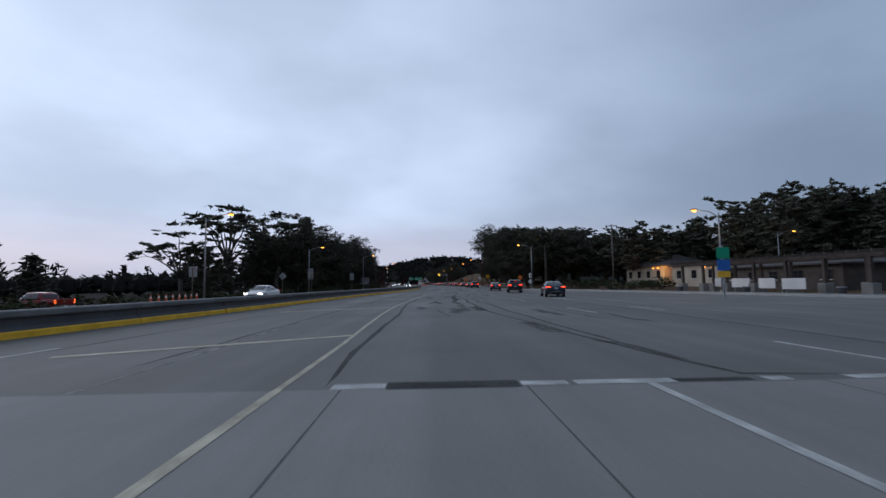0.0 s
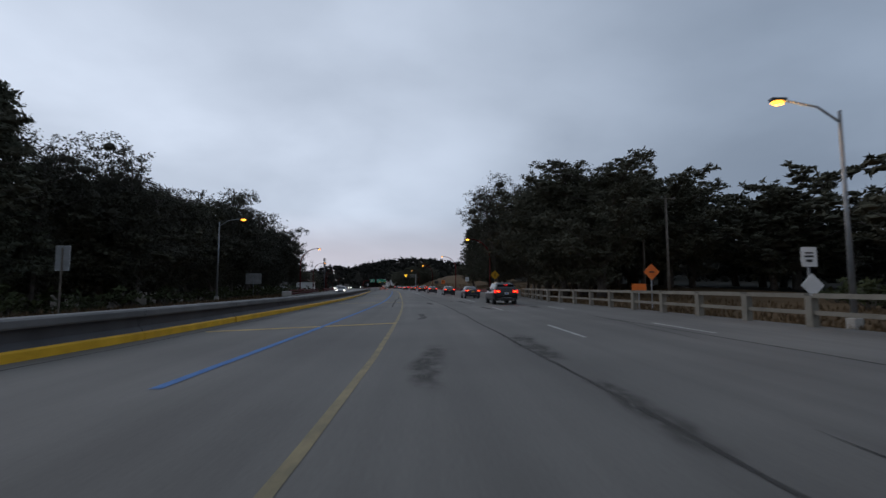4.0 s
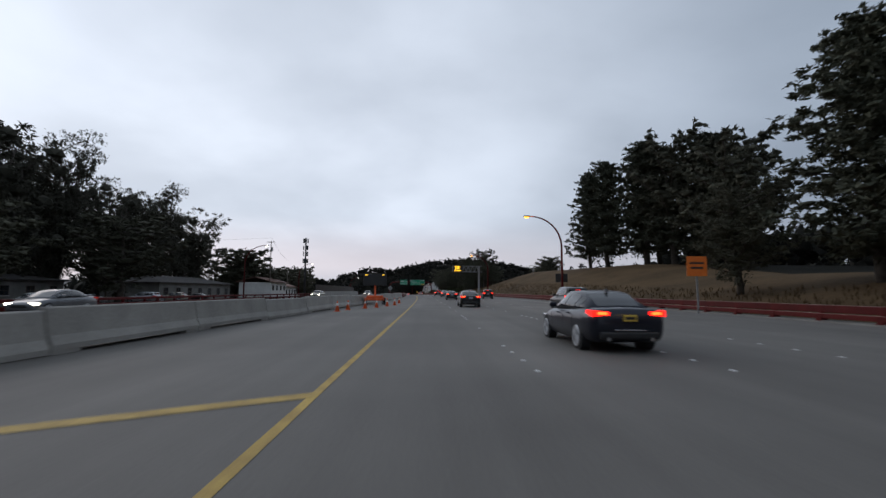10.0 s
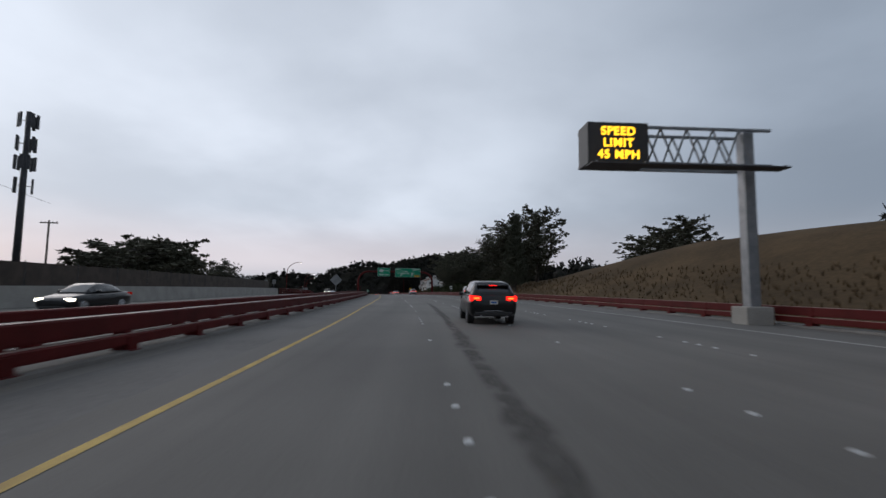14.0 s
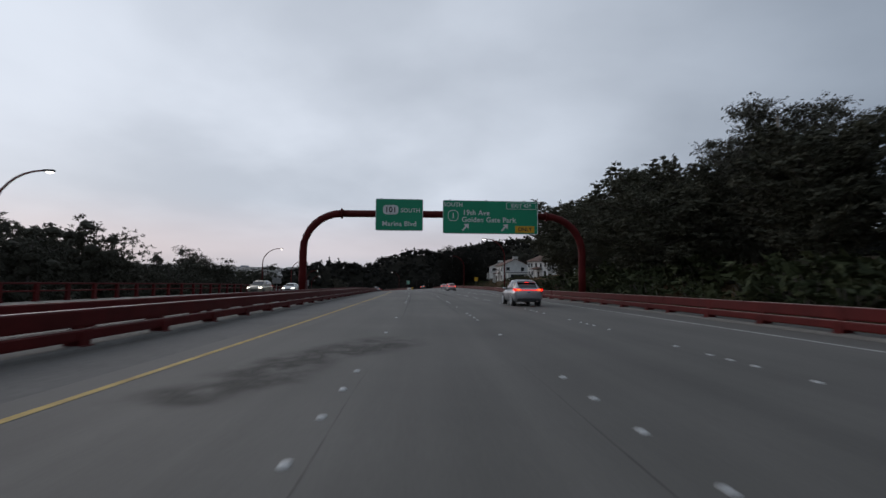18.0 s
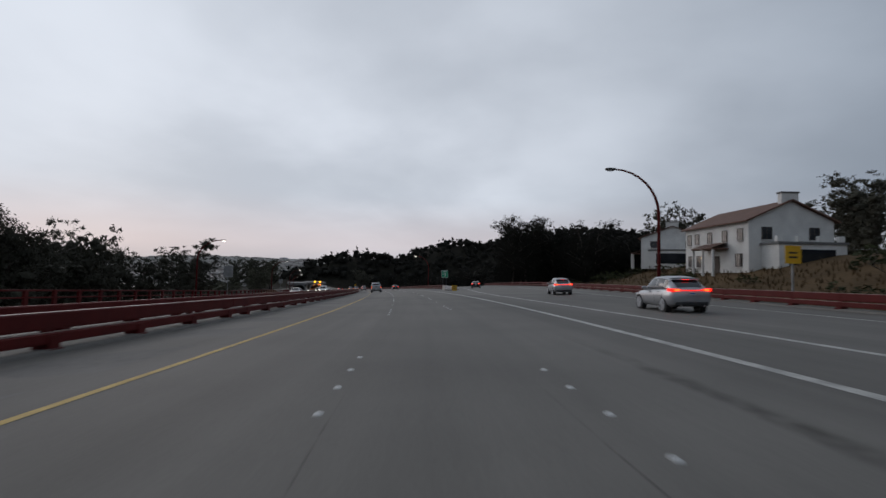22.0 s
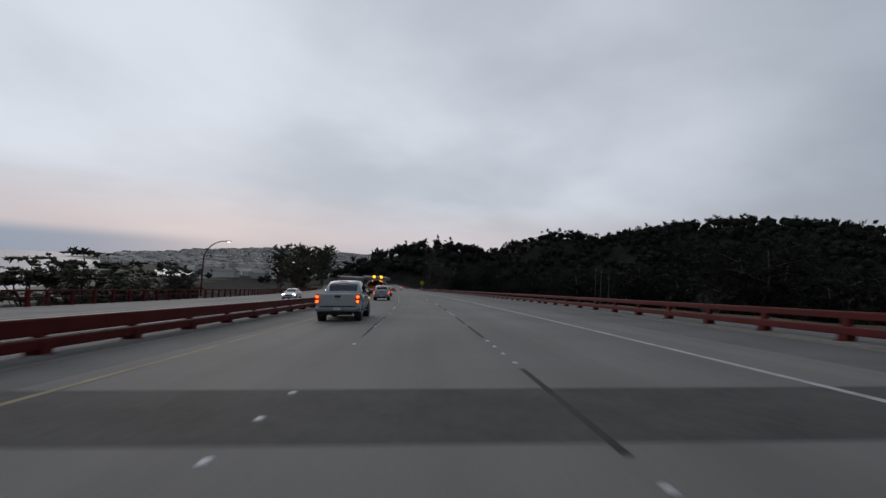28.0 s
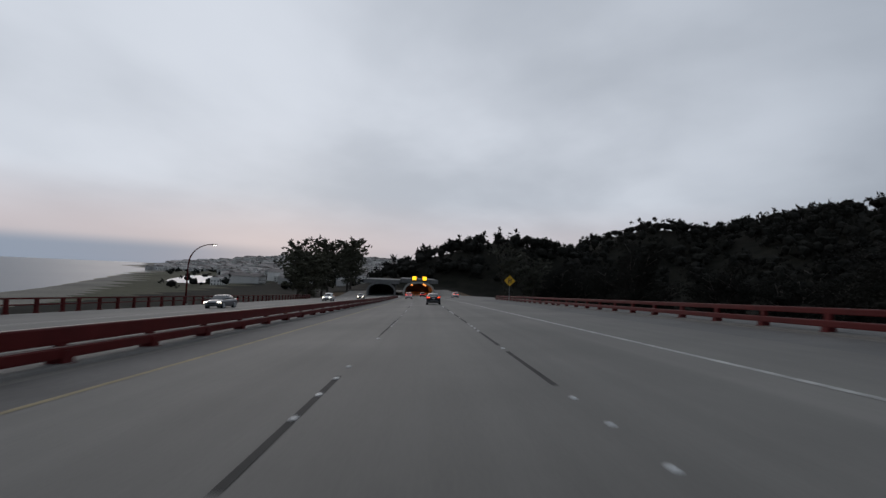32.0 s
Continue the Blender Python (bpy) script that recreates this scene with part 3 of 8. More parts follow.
def ground(px, py):
    px, py = np.atleast_1d(np.asarray(px, float)), np.atleast_1d(np.asarray(py, float))
    s, d = road_frame(px, py)
    sc = np.clip(s, S0, S0 + N_AX - 1)
    road = rise(sc) + bank(sc) * np.clip(d, -42, 34)
    rr, ol = np.interp(sc, _ss, _rail_r) + 1.0, np.interp(sc, _ss, _opp) - 3.0
    right, left = d - rr, ol - d
    z = road - 0.45
    bank_h = np.interp(sc, [-140, 60, 110, 150, 200, 285, 325, 385, 425, 455, 600, 640, 680, 900], [0.4, 0.5, 0.6, 2.0, 3.0, 4.5, 8.5, 9.5, 5.0, 4.5, 4.6, -3.0, -10, -14])
    wide = np.interp(sc, [0, 150, 325, 420, 540, 610, 700], [30, 20, 36, 30, 24, 24, 45])
    z = z + np.where(right > 0, bank_h * smooth(0, 1, right / wide), 0)
    fall = np.interp(sc, [-140, 150, 220, 320, 420, 560, 680], [2.5, 2.5, 0.5, 0.8, 6.0, 10.0, 16.0])
    z = z - np.where(left > 0, fall * smooth(0, 1, left / 45), 0)
    off = -0.504 * (px + 500) - 0.864 * (py - 883)
    open_side = np.where(sc > 640, smooth(0, 60, off), 1.0)
    shore = SEA + 2.5 - 9.0 * open_side * smooth(0, 1, (left - np.interp(sc, [0, 400, 800, 1100], [480, 400, 330, 400])) / 60)
    z = np.where(left > 0, z + (shore - z) * smooth(0, 1, (left - np.interp(sc, [380, 620, 740, 830], [130, 95, 60, 35])) / 210), z)
    z = np.where((left > 0) & (sc > 640), np.maximum(z, SEA + 2.5), z)
    bay = smooth(0, 60, off) * smooth(170, 240, left) * smooth(560, 640, sc)
    z = np.where(left > 0, z + (SEA - 7.0 - z) * bay, z)
    far = smooth(60, 260, right)
    z = np.where(right > 0, z + (np.maximum(SEA + 6, -14 - 0 * d) - z) * far * smooth(560, 760, sc), z)
    h = hills(px, py)
    mask = np.where(d > 0, smooth(25, 150, right), smooth(120, 420, left) * smooth(900, 1300, s))
    mask = np.where(s > 1060, np.maximum(mask, smooth(1060, 1120, s) * smooth(-60, 0, d) * 1.0), mask)
    land = np.where(d > 0, SEA + 4 + h, np.where(h > 6, SEA + 3 + h, z))
    z = z + (np.maximum(z, land) - z) * mask
    bx, by = px + 165, py - 775
    away, turn = np.hypot(bx, by), np.degrees(np.arctan2(-bx, by))
    city = SEA + 4 + 78 * smooth(900, 2500, away) * smooth(68, 42, turn) + 5 * np.sin(px * 0.006) * smooth(700, 1500, away)
    z = z + (np.maximum(z, city) - z) * smooth(430, 560, away) * (1 - smooth(-40, 30, off)) * smooth(72, 65, turn) * smooth(20, 28, turn) * smooth(3900, 3400, away)
    pu, pv = -0.844 * (px + 735) + 0.536 * (py - 1125), 0.536 * (px + 735) + 0.844 * (py - 1125)
    z = z + (SEA + 1.6 - z) * smooth(1.6, 1.15, np.hypot(pu / 118, pv / 36))
    rim = smooth(1500, 2600, np.hypot(px + 100, py - 500)) * (px - py * 0.1 > 120)
    return z + rim * 60


def axis_values(lo, hi, fine_lo, fine_hi, fine):
    v = list(np.arange(fine_lo, fine_hi, fine))
    step, a, b = fine, fine_lo, fine_hi
    while b < hi or a > lo:
        step *= 1.22
        if b < hi:
            b += step
            v.append(min(b, hi))
        if a > lo:
            a -= step
            v.insert(0, max(a, lo))
    return np.array(sorted(set(v)))


gx, gy = axis_values(-4600, 4600, -430, 130, 5.0), axis_values(-1500, 4800, -90, 1010, 5.5)
mx, my = np.meshgrid(gx, gy)
gz = ground(mx.ravel(), my.ravel())
nx, ny = len(gx), len(gy)
gverts = np.stack([mx.ravel(), my.ravel(), gz], 1)
gfaces = [(j * nx + i, j * nx + i + 1, (j + 1) * nx + i + 1, (j + 1) * nx + i) for j in range(ny - 1) for i in range(nx - 1)]
ground_me = pydata("ground", gverts, gfaces)
for mt in (GRASS_DRY, FOREST_FLOOR, SAND, LAWN):
    ground_me.materials.append(mt)
cx, cy = (mx[:-1, :-1] + mx[1:, 1:]).ravel() / 2, (my[:-1, :-1] + my[1:, 1:]).ravel() / 2
cs, cd = road_frame(cx, cy)
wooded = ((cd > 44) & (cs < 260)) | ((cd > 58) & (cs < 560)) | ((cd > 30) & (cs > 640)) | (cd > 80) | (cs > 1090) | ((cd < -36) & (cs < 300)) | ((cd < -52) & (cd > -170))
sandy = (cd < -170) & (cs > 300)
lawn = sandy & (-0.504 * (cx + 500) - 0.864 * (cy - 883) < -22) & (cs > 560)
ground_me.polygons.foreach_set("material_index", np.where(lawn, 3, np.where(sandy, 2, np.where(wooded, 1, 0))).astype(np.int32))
tagged(link("ground", ground_me, None, smooth=True), "dry grass, forest floor and shore on the ground beside the parkway", "ground", kind="structure")
sea_bm = bmesh.new()
bmesh.ops.create_grid(sea_bm, x_segments=2, y_segments=2, size=4700)
water = tagged(link("water", sea_bm, WATER), "grey open water of the bay under cloud", "water", kind="structure")
water.location = (0, 0, SEA)

# ---- road surfaces ----


def const(v):
    return lambda s: v


def offset(f, v):
    return lambda s: f(s) + v


plaza = tagged(link("road_plaza", ribbon(-130, 6.2, OPP_EDGE, const(62), 0, 0.5, name="road_plaza", cross=6), CONCRETE_ROAD), "pale concrete slabs of the toll plaza roadway", "road", kind="structure")
NEWER = material("newer_asphalt", (0.112, 0.105, 0.095), (0.168, 0.158, 0.143), 0.22, 0.78, 0.12, fine=24.0, spec=0.4, streaks=0.15)
tagged(link("road_approach", ribbon(141, 300, OPP_EDGE, lambda s: RAIL_R(s) + 0.9, 0, 0.5, name="road_approach", cross=6), NEWER), "even pale grey asphalt roadway past the plaza", "road", kind="structure")
road = tagged(link("road_upper", ribbon(6.2, 141, OPP_EDGE, lambda s: RAIL_R(s) + 0.9, 0, 0.5, name="road_upper", cross=6), ASPHALT_OLD), "worn grey asphalt roadway with tar seams", "road", kind="structure")
road_mid = tagged(link("road_middle", ribbon(300, 580, OPP_EDGE, lambda s: RAIL_R(s) + 0.9, 0, 0.5, name="road_middle", cross=6), ASPHALT), "smooth grey asphalt roadway with lane dots", "road", kind="structure")
road_fork = tagged(link("road_fork", ribbon(580, 611, OPP_EDGE, lambda s: RAIL_R(s) + 0.9, 0, 0.5, name="road_fork", cross=6), DECK), "paler worn roadway before the exit ramp", "road", kind="structure")
road_low = tagged(link("road_viaduct", ribbon(611, 1100, OPP_EDGE, lambda s: RAIL_M(s) + 0.7 if s < 900 else 22.0, 0, 1.4, name="road_viaduct", cross=6), DECK), "grey concrete and asphalt deck of the viaduct", "road", kind="structure")
ramp = tagged(link("road_ramp", ribbon(611, 700, lambda s: LANE_D(s) - 1.4, lambda s: RAIL_R(s) + 0.9, -0.004, 0.8, name="road_ramp", cross=3), DECK), "asphalt exit ramp that leaves the parkway", "road", kind="structure")

tagged(link("road_slip", ribbon(702, 900, lambda s: RAIL_M(s) + 0.75, lambda s: RAIL_M(s) + 8.5, -0.35, 0.6, name="road_slip", cross=2), SHOULDER), "worn concrete slip road behind the viaduct rail", "road", kind="structure")

# ---- painted lines ----


def painted(name, s0, s1, dist, width, mat, parent, label, z=0.005, step=5.0):
    me = ribbon(s0, s1, lambda s: dist(s) - width / 2, lambda s: dist(s) + width / 2, z, step=step, name=name)
    return link(name, me, mat, parent, label)


painted("edge_line", 6.2, 52, YELLOW, 0.11, CREAM_LINE, road, "worn cream edge line")
for owner, a, b, mt in ((road, 52, 136, DULL_YELLOW), (road, 136, 300, YELLOW_LINE), (road_mid, 300, 580, YELLOW_LINE), (road_fork, 580, 611, DULL_YELLOW), (road_low, 611, 1000, DULL_YELLOW)):
    painted("yellow_line", a, b, YELLOW, 0.13, mt, owner, "faded yellow edge line")
painted("edge_line", 330, 611, EDGE_R, 0.15, WHITE_LINE, road_mid, "white edge line")
painted("edge_line", 246, 300, EDGE_R, 0.15, WHITE_LINE, road, "white edge line")
painted("gore_line", 520, 611, LANE_C, 0.26, WHITE_LINE, road_mid, "broad white gore line")
painted("gore_line", 536, 611, LANE_D, 0.24, WHITE_LINE, road_mid, "broad white gore line")
painted("edge_line", 611, 1000, LANE_C, 0.16, WHITE_LINE, road_low, "white edge line")
painted("edge_line", 611, 700, LANE_D, 0.16, WHITE_LINE, ramp, "white ramp edge line")
painted("edge_line", -130, 6.2, offset(YELLOW, 0), 0.14, CREAM_LINE, plaza, "worn cream lane line")
painted("edge_line", -130, 6.2, const(3.0), 0.13, WHITE_LINE, plaza, "worn white lane line")
painted("edge_line", 6.2, 42, offset(YELLOW, -2.75), 0.11, WORN_LINE, road, "faded white lane line", 0.006)
painted("blue_line", 84, 214, line((62, -4.0), (90, -3.6), (120, -3.15), (195, -3.05), (214, -2.75)), 0.17, BLUE_LINE, road, "blue guide line painted on the asphalt", 0.009)
painted("opposite_line", 6.2, 300, lambda s: (RAIL_L(s) + OPP_EDGE(s)) / 2, 0.12, WHITE_LINE, road, "white lane line")
painted("opposite_line", 611, 1000, lambda s: (RAIL_L(s) + OPP_EDGE(s)) / 2 - 1, 0.12, WHITE_LINE, road_low, "white lane line")
for a in range(6, 120, 14):
    painted("lane_dash", a, a + 4.0, line((6, 7.8), (34, 6.7), (38, 6.35), (62, 5.12), (66, 4.66), (90, 4.4), (125, 5.2)), 0.13, WHITE_LINE, road, "white lane dash")
    painted("lane_dash", a + 1, a + 4.6, line((6, 11.6), (34, 10.2), (62, 8.7), (125, 8.8)), 0.13, WHITE_LINE, road, "white lane dash")
    if a < 60:
        painted("lane_dash", a + 2, a + 5.0, offset(RAIL_L, 3.2), 0.12, WHITE_LINE, road, "white lane dash")


def slanted(name, sa, da, sb, db, width, mat, parent, label, z=0.0085):
    """A painted bar across the road from (sa, da) to (sb, db)."""
    ds, dd = sb - sa, db - da
    k = width / 2 / math.hypot(ds, dd)
    corners = [(sa - dd * k, da + ds * k), (sa + dd * k, da - ds * k), (sb + dd * k, db - ds * k), (sb - dd * k, db + ds * k)]
    return link(name, pydata(name, [at(s, d, z) for s, d in corners], [(0, 1, 2, 3)]), mat, parent, label)


for tip, back, yel in ((12.6, 0, 0), (27, 0, 0), (41.4, 0, 0), (73, 0, 1), (95, 0, 1), (117.9, 0, 1), (134.5, 0, 1), (147.2, 0, 1), (177.2, 0, 1), (222.9, 0, 1)):
    d0 = YELLOW(tip)
    reach = min(5.6, d0 - RAIL_L(tip) - 0.7)
    slanted("chevron", tip, d0, tip - reach * 0.55, d0 - reach, 0.3, YELLOW_LINE if yel else CREAM_LINE, road, "faded slanted hatching bar")

# the change from slabs to asphalt, seams, cracks and patches
rnd = random.Random(5)
for a, b, mt, w, lb in ((-1.35, -0.62, WHITE_LINE, 0.30, "pale worn joint edge"), (-0.6, 1.22, TAR_HARD, 0.42, "dark sealed joint"), (1.25, 1.9, WHITE_LINE, 0.26, "pale worn joint edge"), (2.0, 3.4, WHITE_LINE, 0.26, "pale worn joint edge"), (3.4, 4.5, TAR_HARD, 0.2, "dark sealed joint"), (4.7, 5.05, WHITE_LINE, 0.26, "pale worn joint edge"), (5.9, 8.2, WHITE_LINE, 0.24, "pale worn joint edge")):
    slanted("joint_strip", 6.35, a, 6.35, b, w, mt, road, lb, 0.005)
for d0 in (-9.2, -5.7, -1.2, 1.3, 5.4, 9.4, 13.3, 17.2):
    painted("slab_joint", -130, 6.2, const(d0), 0.022, SLAB_JOINT, plaza, "dark slab joint", 0.003)
for s0 in range(-126, 5, 6):
    slanted("slab_joint", s0, -18, s0, 30, 0.02, SLAB_JOINT, plaza, "dark slab joint", 0.003)


crack_no = [0]


def crack(points, width, parent, label="dark tar seam", mat=TAR, z=0.0035, wander=1.0):
    """A wandering tar line through (s, d) points, each laid a hair above the last."""
    crack_no[0] += 1
    z += 0.00008 * (crack_no[0] % 70)
    verts, faces = [], []
    pts = []
    for (sa, da), (sb, db) in zip(points, points[1:]):
        n = max(2, int(math.hypot(sb - sa, db - da) / 0.8))
        pts += [(sa + (sb - sa) * i / n, da + (db - da) * i / n) for i in range(n)]
    pts.append(points[-1])
    for i, (s, d) in enumerate(pts):
        s2, d2 = pts[min(i + 1, len(pts) - 1)]
        s1, d1 = pts[max(i - 1, 0)]
        ln = math.hypot(s2 - s1, d2 - d1) or 1
        us, ud = -(d2 - d1) / ln, (s2 - s1) / ln
        j = noise.noise((s * 0.3, d * 0.7, len(points))) * 0.3 + noise.noise((s * 1.1, d * 0.9, 7.0)) * 0.07
        ends = min(1.0, (0.12 if width < 0.28 else 0.7) + min(i, len(pts) - 1 - i) * 0.45)
        j *= wander
        w = width * ends * (0.5 + 0.9 * abs(noise.noise((s * 0.8, d, 3.0))) + 0.25)
        verts += [at(s + us * (j - w / 2), d + ud * (j - w / 2), z), at(s + us * (j + w / 2), d + ud * (j + w / 2), z)]
    faces = [(2 * i, 2 * i + 1, 2 * i + 3, 2 * i + 2) for i in range(len(pts) - 1)]
    me = pydata("tar_seam", verts, faces)
    uv = me.uv_layers.new(name="UVMap")
    for lp in me.loops:
        uv.data[lp.index].uv = (lp.vertex_index % 2, (lp.vertex_index // 2) / (len(pts) - 1))
    return link("tar_seam", me, mat, parent, label)


SEAMS = (
    (0.2, (6.4, -1.45), (9.4, -1.6), (20, -1.5), (30.4, -1.82), (32.1, -1.76), (35, -1.81), (38.2, -1.68), (42, -1.7)), (0.16, (108, -2.0), (123.5, -2.2), (131.7, -1.85), (141, -2.0)),
    (0.22, (6.5, 6.2), (6.7, 4.6), (9.1, 4.2), (13, 3.7), (22.4, 2.7), (30.4, 2.55), (31.7, 2.41), (33.9, 2.43), (38.3, 2.51), (42.7, 2.13), (50, 1.8)),
    (0.34, (7.5, 4.5), (9.9, 4.3), (11, 3.8)), (0.2, (9.9, 4.3), (18, 3.9), (30.8, 3.49), (31.8, 3.3), (33.1, 3.13), (35.3, 3.32), (38.3, 3.2), (42, 3.0)),
    (0.5, (24, 1.8), (30.4, 1.67), (31.7, 1.5), (32.5, 1.41), (34.3, 1.44), (38.3, 1.56), (46, 1.5), (56, 1.8)), (0.45, (30, 0.3), (31.2, 0.34), (31.9, 0.23), (34, 0.2)), (0.4, (30, -0.3), (31.4, -0.29), (32.4, -0.06), (36, 0.1)),
    (0.12, (30, 6.6), (33.3, 6.01), (34.5, 5.73), (36.9, 5.22), (40.6, 3.85), (43.8, 2.9)),
    (0.15, (59.5, -3.12), (60.7, -3.06)), (0.16, (61.0, -3.17), (63, -3.12), (65, -3.18), (66.7, -3.09)), (0.1, (68, -2.37), (67.7, -1.9), (66, -1.55)),
    (0.3, (56.5, 0.05), (60.1, -0.05), (60.7, -0.04), (61.8, -0.32), (63.6, -0.43)), (0.3, (58.0, 0.98), (60, 0.91), (61, 0.75), (61.9, 0.7), (63.4, 0.69)), (0.3, (62.5, 1.12), (64.6, 1.2)),
    (0.36, (56, 1.75), (59.9, 1.9), (61.3, 2.03), (62, 1.93), (63.1, 1.8), (65.4, 1.55)), (0.3, (58.6, 1.5), (60, 1.46), (61, 1.3)), (0.3, (60.6, 2.2), (60.7, 2.7), (61.1, 3.1), (60.8, 3.5)),
    (0.12, (54, 4.2), (60.8, 4.09), (63.8, 3.88), (65.8, 3.59), (68.6, 3.31), (81, 2.5), (98, 2.0), (110, 1.8), (123, 1.4), (132.5, 1.4), (141, 1.3)), (0.18, (61.6, 4.6), (62.6, 4.5)),
    (0.2, (44, 7.4), (46.6, 5.9)), (0.18, (123.2, 3.4), (125, 3.5)), (0.2, (124, 6.3), (128.2, 6.0), (128.8, 3.5)), (0.16, (126.9, 3.0), (125.6, 3.5)), (0.14, (128.9, 2.3), (127, 2.8)),
    (0.35, (70, 1.3), (73, 1.6), (75.5, 2.2)), (0.3, (71, 2.6), (70, 3.4)), (0.14, (71, -5.3), (79, -3.9)),
    (0.5, (112, 0.9), (117, 0.7)), (0.3, (119, 3.0), (121, 3.3), (122.4, 2.8)), (0.22, (113, 4.4), (118, 3.8), (120, 4.2)), (0.12, (8, -5.2), (30, -4.9), (56, -4.6)), (0.12, (10, -8.6), (40, -6.4)),
    (0.14, (6.6, 9.5), (20, 9.8), (44, 8.9), (70, 8.4), (100, 8.0)), (0.16, (14, 12.5), (40, 11.4), (62, 10.2)))
for seam in SEAMS:
    crack(list(seam[1:]), seam[0] * (1.15 if seam[0] >= 0.3 else 0.95), road, mat=SMUDGE if seam[0] >= 0.3 else TAR, wander=0.3)
for s, d, w, n in ((20.3, 1.1, 1.0, 5.0), (22, 2.3, 0.8, 4.5), (36, 1.6, 0.6, 6.0), (66, 1.4, 0.7, 6.0)):
    crack([(s, d), (s + n * 0.5, d + 0.2), (s + n, d - 0.1)], w, road, "dark worn patch in the lane", SMUDGE, 0.0025, 0.6)
for i in range(40):
    s = rnd.uniform(8, 138)
    d = rnd.choice((-1, 1)) * rnd.uniform(0.4, 9)
    if d < YELLOW(s) - 4:
        d = rnd.uniform(-1, 8)
    if abs(d - YELLOW(s)) < 1.3 or 54 < s < 72:
        continue
    if rnd.random() < 0.55:
        crack([(s, d), (s + rnd.uniform(0.1, 1.2), d + rnd.uniform(0.8, 3.0))], rnd.uniform(0.05, 0.14), road)
    else:
        crack([(s, d), (s + rnd.uniform(3, 11), d + rnd.uniform(-0.7, 0.7))], rnd.uniform(0.06, 0.16), road)
for i in range(26):
    s, d, w = rnd.uniform(8, 118), rnd.uniform(-0.8, 8), rnd.uniform(0.35, 1.1)
    crack([(s, d), (s + rnd.uniform(1, 3), d + rnd.uniform(-0.25, 0.25)), (s + rnd.uniform(3, 6), d)], w, road, "darker worn asphalt patch", PATCH, 0.0025)
slanted("lane_arrow", 130.2, -0.25, 130.9, 0.35, 0.8, WORN_LINE, road, "worn white pavement legend", 0.0075)
slanted("lane_arrow", 134.6, -0.5, 135.0, 0.55, 0.9, WORN_LINE, road, "worn white pavement legend", 0.0075)
slanted("lane_arrow", 128.8, -1.0, 130.0, -0.75, 0.35, WORN_LINE, road, "worn white pavement legend", 0.0075)
for f, a, b in ((0.95, 303, 372), (3.6, 470, 548)):
    crack([(a, f), ((a + b) / 2, f + 0.1), (b, f + 0.05)], 0.6, road_mid, "faint dark wheel streak", PATCH, 0.002, 0.2)
for a in range(616, 990, 29):
    crack([(a + 5, LANE_A(a) - 0.05), (a + 16, LANE_A(a + 16) - 0.05)], 0.13, road_low, wander=0.15)
crack([(611, -0.6), (614.3, -0.43), (617, -0.12), (623, 0.69), (634, 1.5)], 0.10, road_low, mat=SMUDGE, wander=0.2)
for a, b in ((380, 440), (442, 500), (503, 540)):
    crack([(a, LANE_A(a) + 0.18), ((a + b) / 2, LANE_A((a + b) / 2) + 0.22), (b, LANE_A(b) + 0.15)], 0.045, road_mid, mat=PATCH, wander=0.2)
    crack([(a, LANE_B(a) - 0.45), ((a + b) / 2, LANE_B((a + b) / 2) - 0.4), (b, LANE_B(b) - 0.4)], 0.05, road_mid, mat=PATCH, wander=0.2)
crack([(433.7, -2.95), (434.3, -2.95), (435.4, -2.49), (437.4, -2.13), (439.3, -0.91), (441.3, -0.91)], 2.2, road_mid, "broad dark smudge on the asphalt", PATCH, wander=0.15)
painted("expansion_joint", 699.1, 701.4, lambda s: 1.5, 17.6, JOINT_FILL, road_low, "dark asphalt band at a deck joint", 0.002, 1.0)
painted("expansion_joint", 636.0, 636.3, lambda s: 1.5, 16.0, TAR_HARD, road_low, "dark deck joint", 0.002, 1.0)
painted("expansion_joint", 765.0, 765.25, lambda s: 1.5, 16.0, TAR_HARD, road_low, "dark deck joint", 0.002, 1.0)
painted("shoulder", 300, 611, lambda s: (RAIL_L(s) + YELLOW(s)) / 2 - 0.1, 1.6, SHOULDER, road_mid, "pale concrete shoulder", 0.0015)
painted("shoulder", 611, 1000, lambda s: RAIL_L(s) + 1.1, 1.5, SHOULDER, road_low, "pale concrete shoulder", 0.0015)
painted("shoulder", 611, 900, lambda s: RAIL_M(s) - 1.6, 2.6, SHOULDER, road_low, "pale concrete shoulder", 0.0015)
painted("drain", 622.0, 623.2, const(-6.2), 0.9, TAR_HARD, road_low, "dark iron drain grate", 0.004, 0.4)

painted("barrier_seam", 84, 195, offset(RAIL_L, 0.55), 0.05, TAR_HARD, road, "thin dark line beside the barrier", 0.004)
# raised lane markers: four to a group with a reflector between the groups
dot_bm = tube([(0, 0, 0), (0, 0, 0.012), (0, 0, 0.02)], [0.056, 0.052, 0.034], 8)
dot_me = bpy.data.meshes.new("lane_dot")
dot_bm.to_mesh(dot_me)
dot_bm.free()
dot_me.materials.append(DOT)


def dots(owner, dist, s0, s1, phase=0.0, gap=14.63, strips=False):
    k = math.ceil((s0 - phase) / gap)
    while phase + k * gap < s1:
        g = phase + k * gap
        for a, b in ((4.5, 8.6), (9.8, 14.0)) if strips else ():
            painted("tar_strip", g + a, g + b, dist, 0.10, TAR_STRIP, owner, "dark tar strip between the lane markers", 0.004, 1.5)
        for off in (0, 1.22, 2.44, 3.66, 9.15):
            s = g + off
            if s0 <= s < s1:
                ob = new("lane_dot", dot_me)
                ob.parent = owner
                ob.matrix_basis = road_pose(s, dist(s))
        k += 1


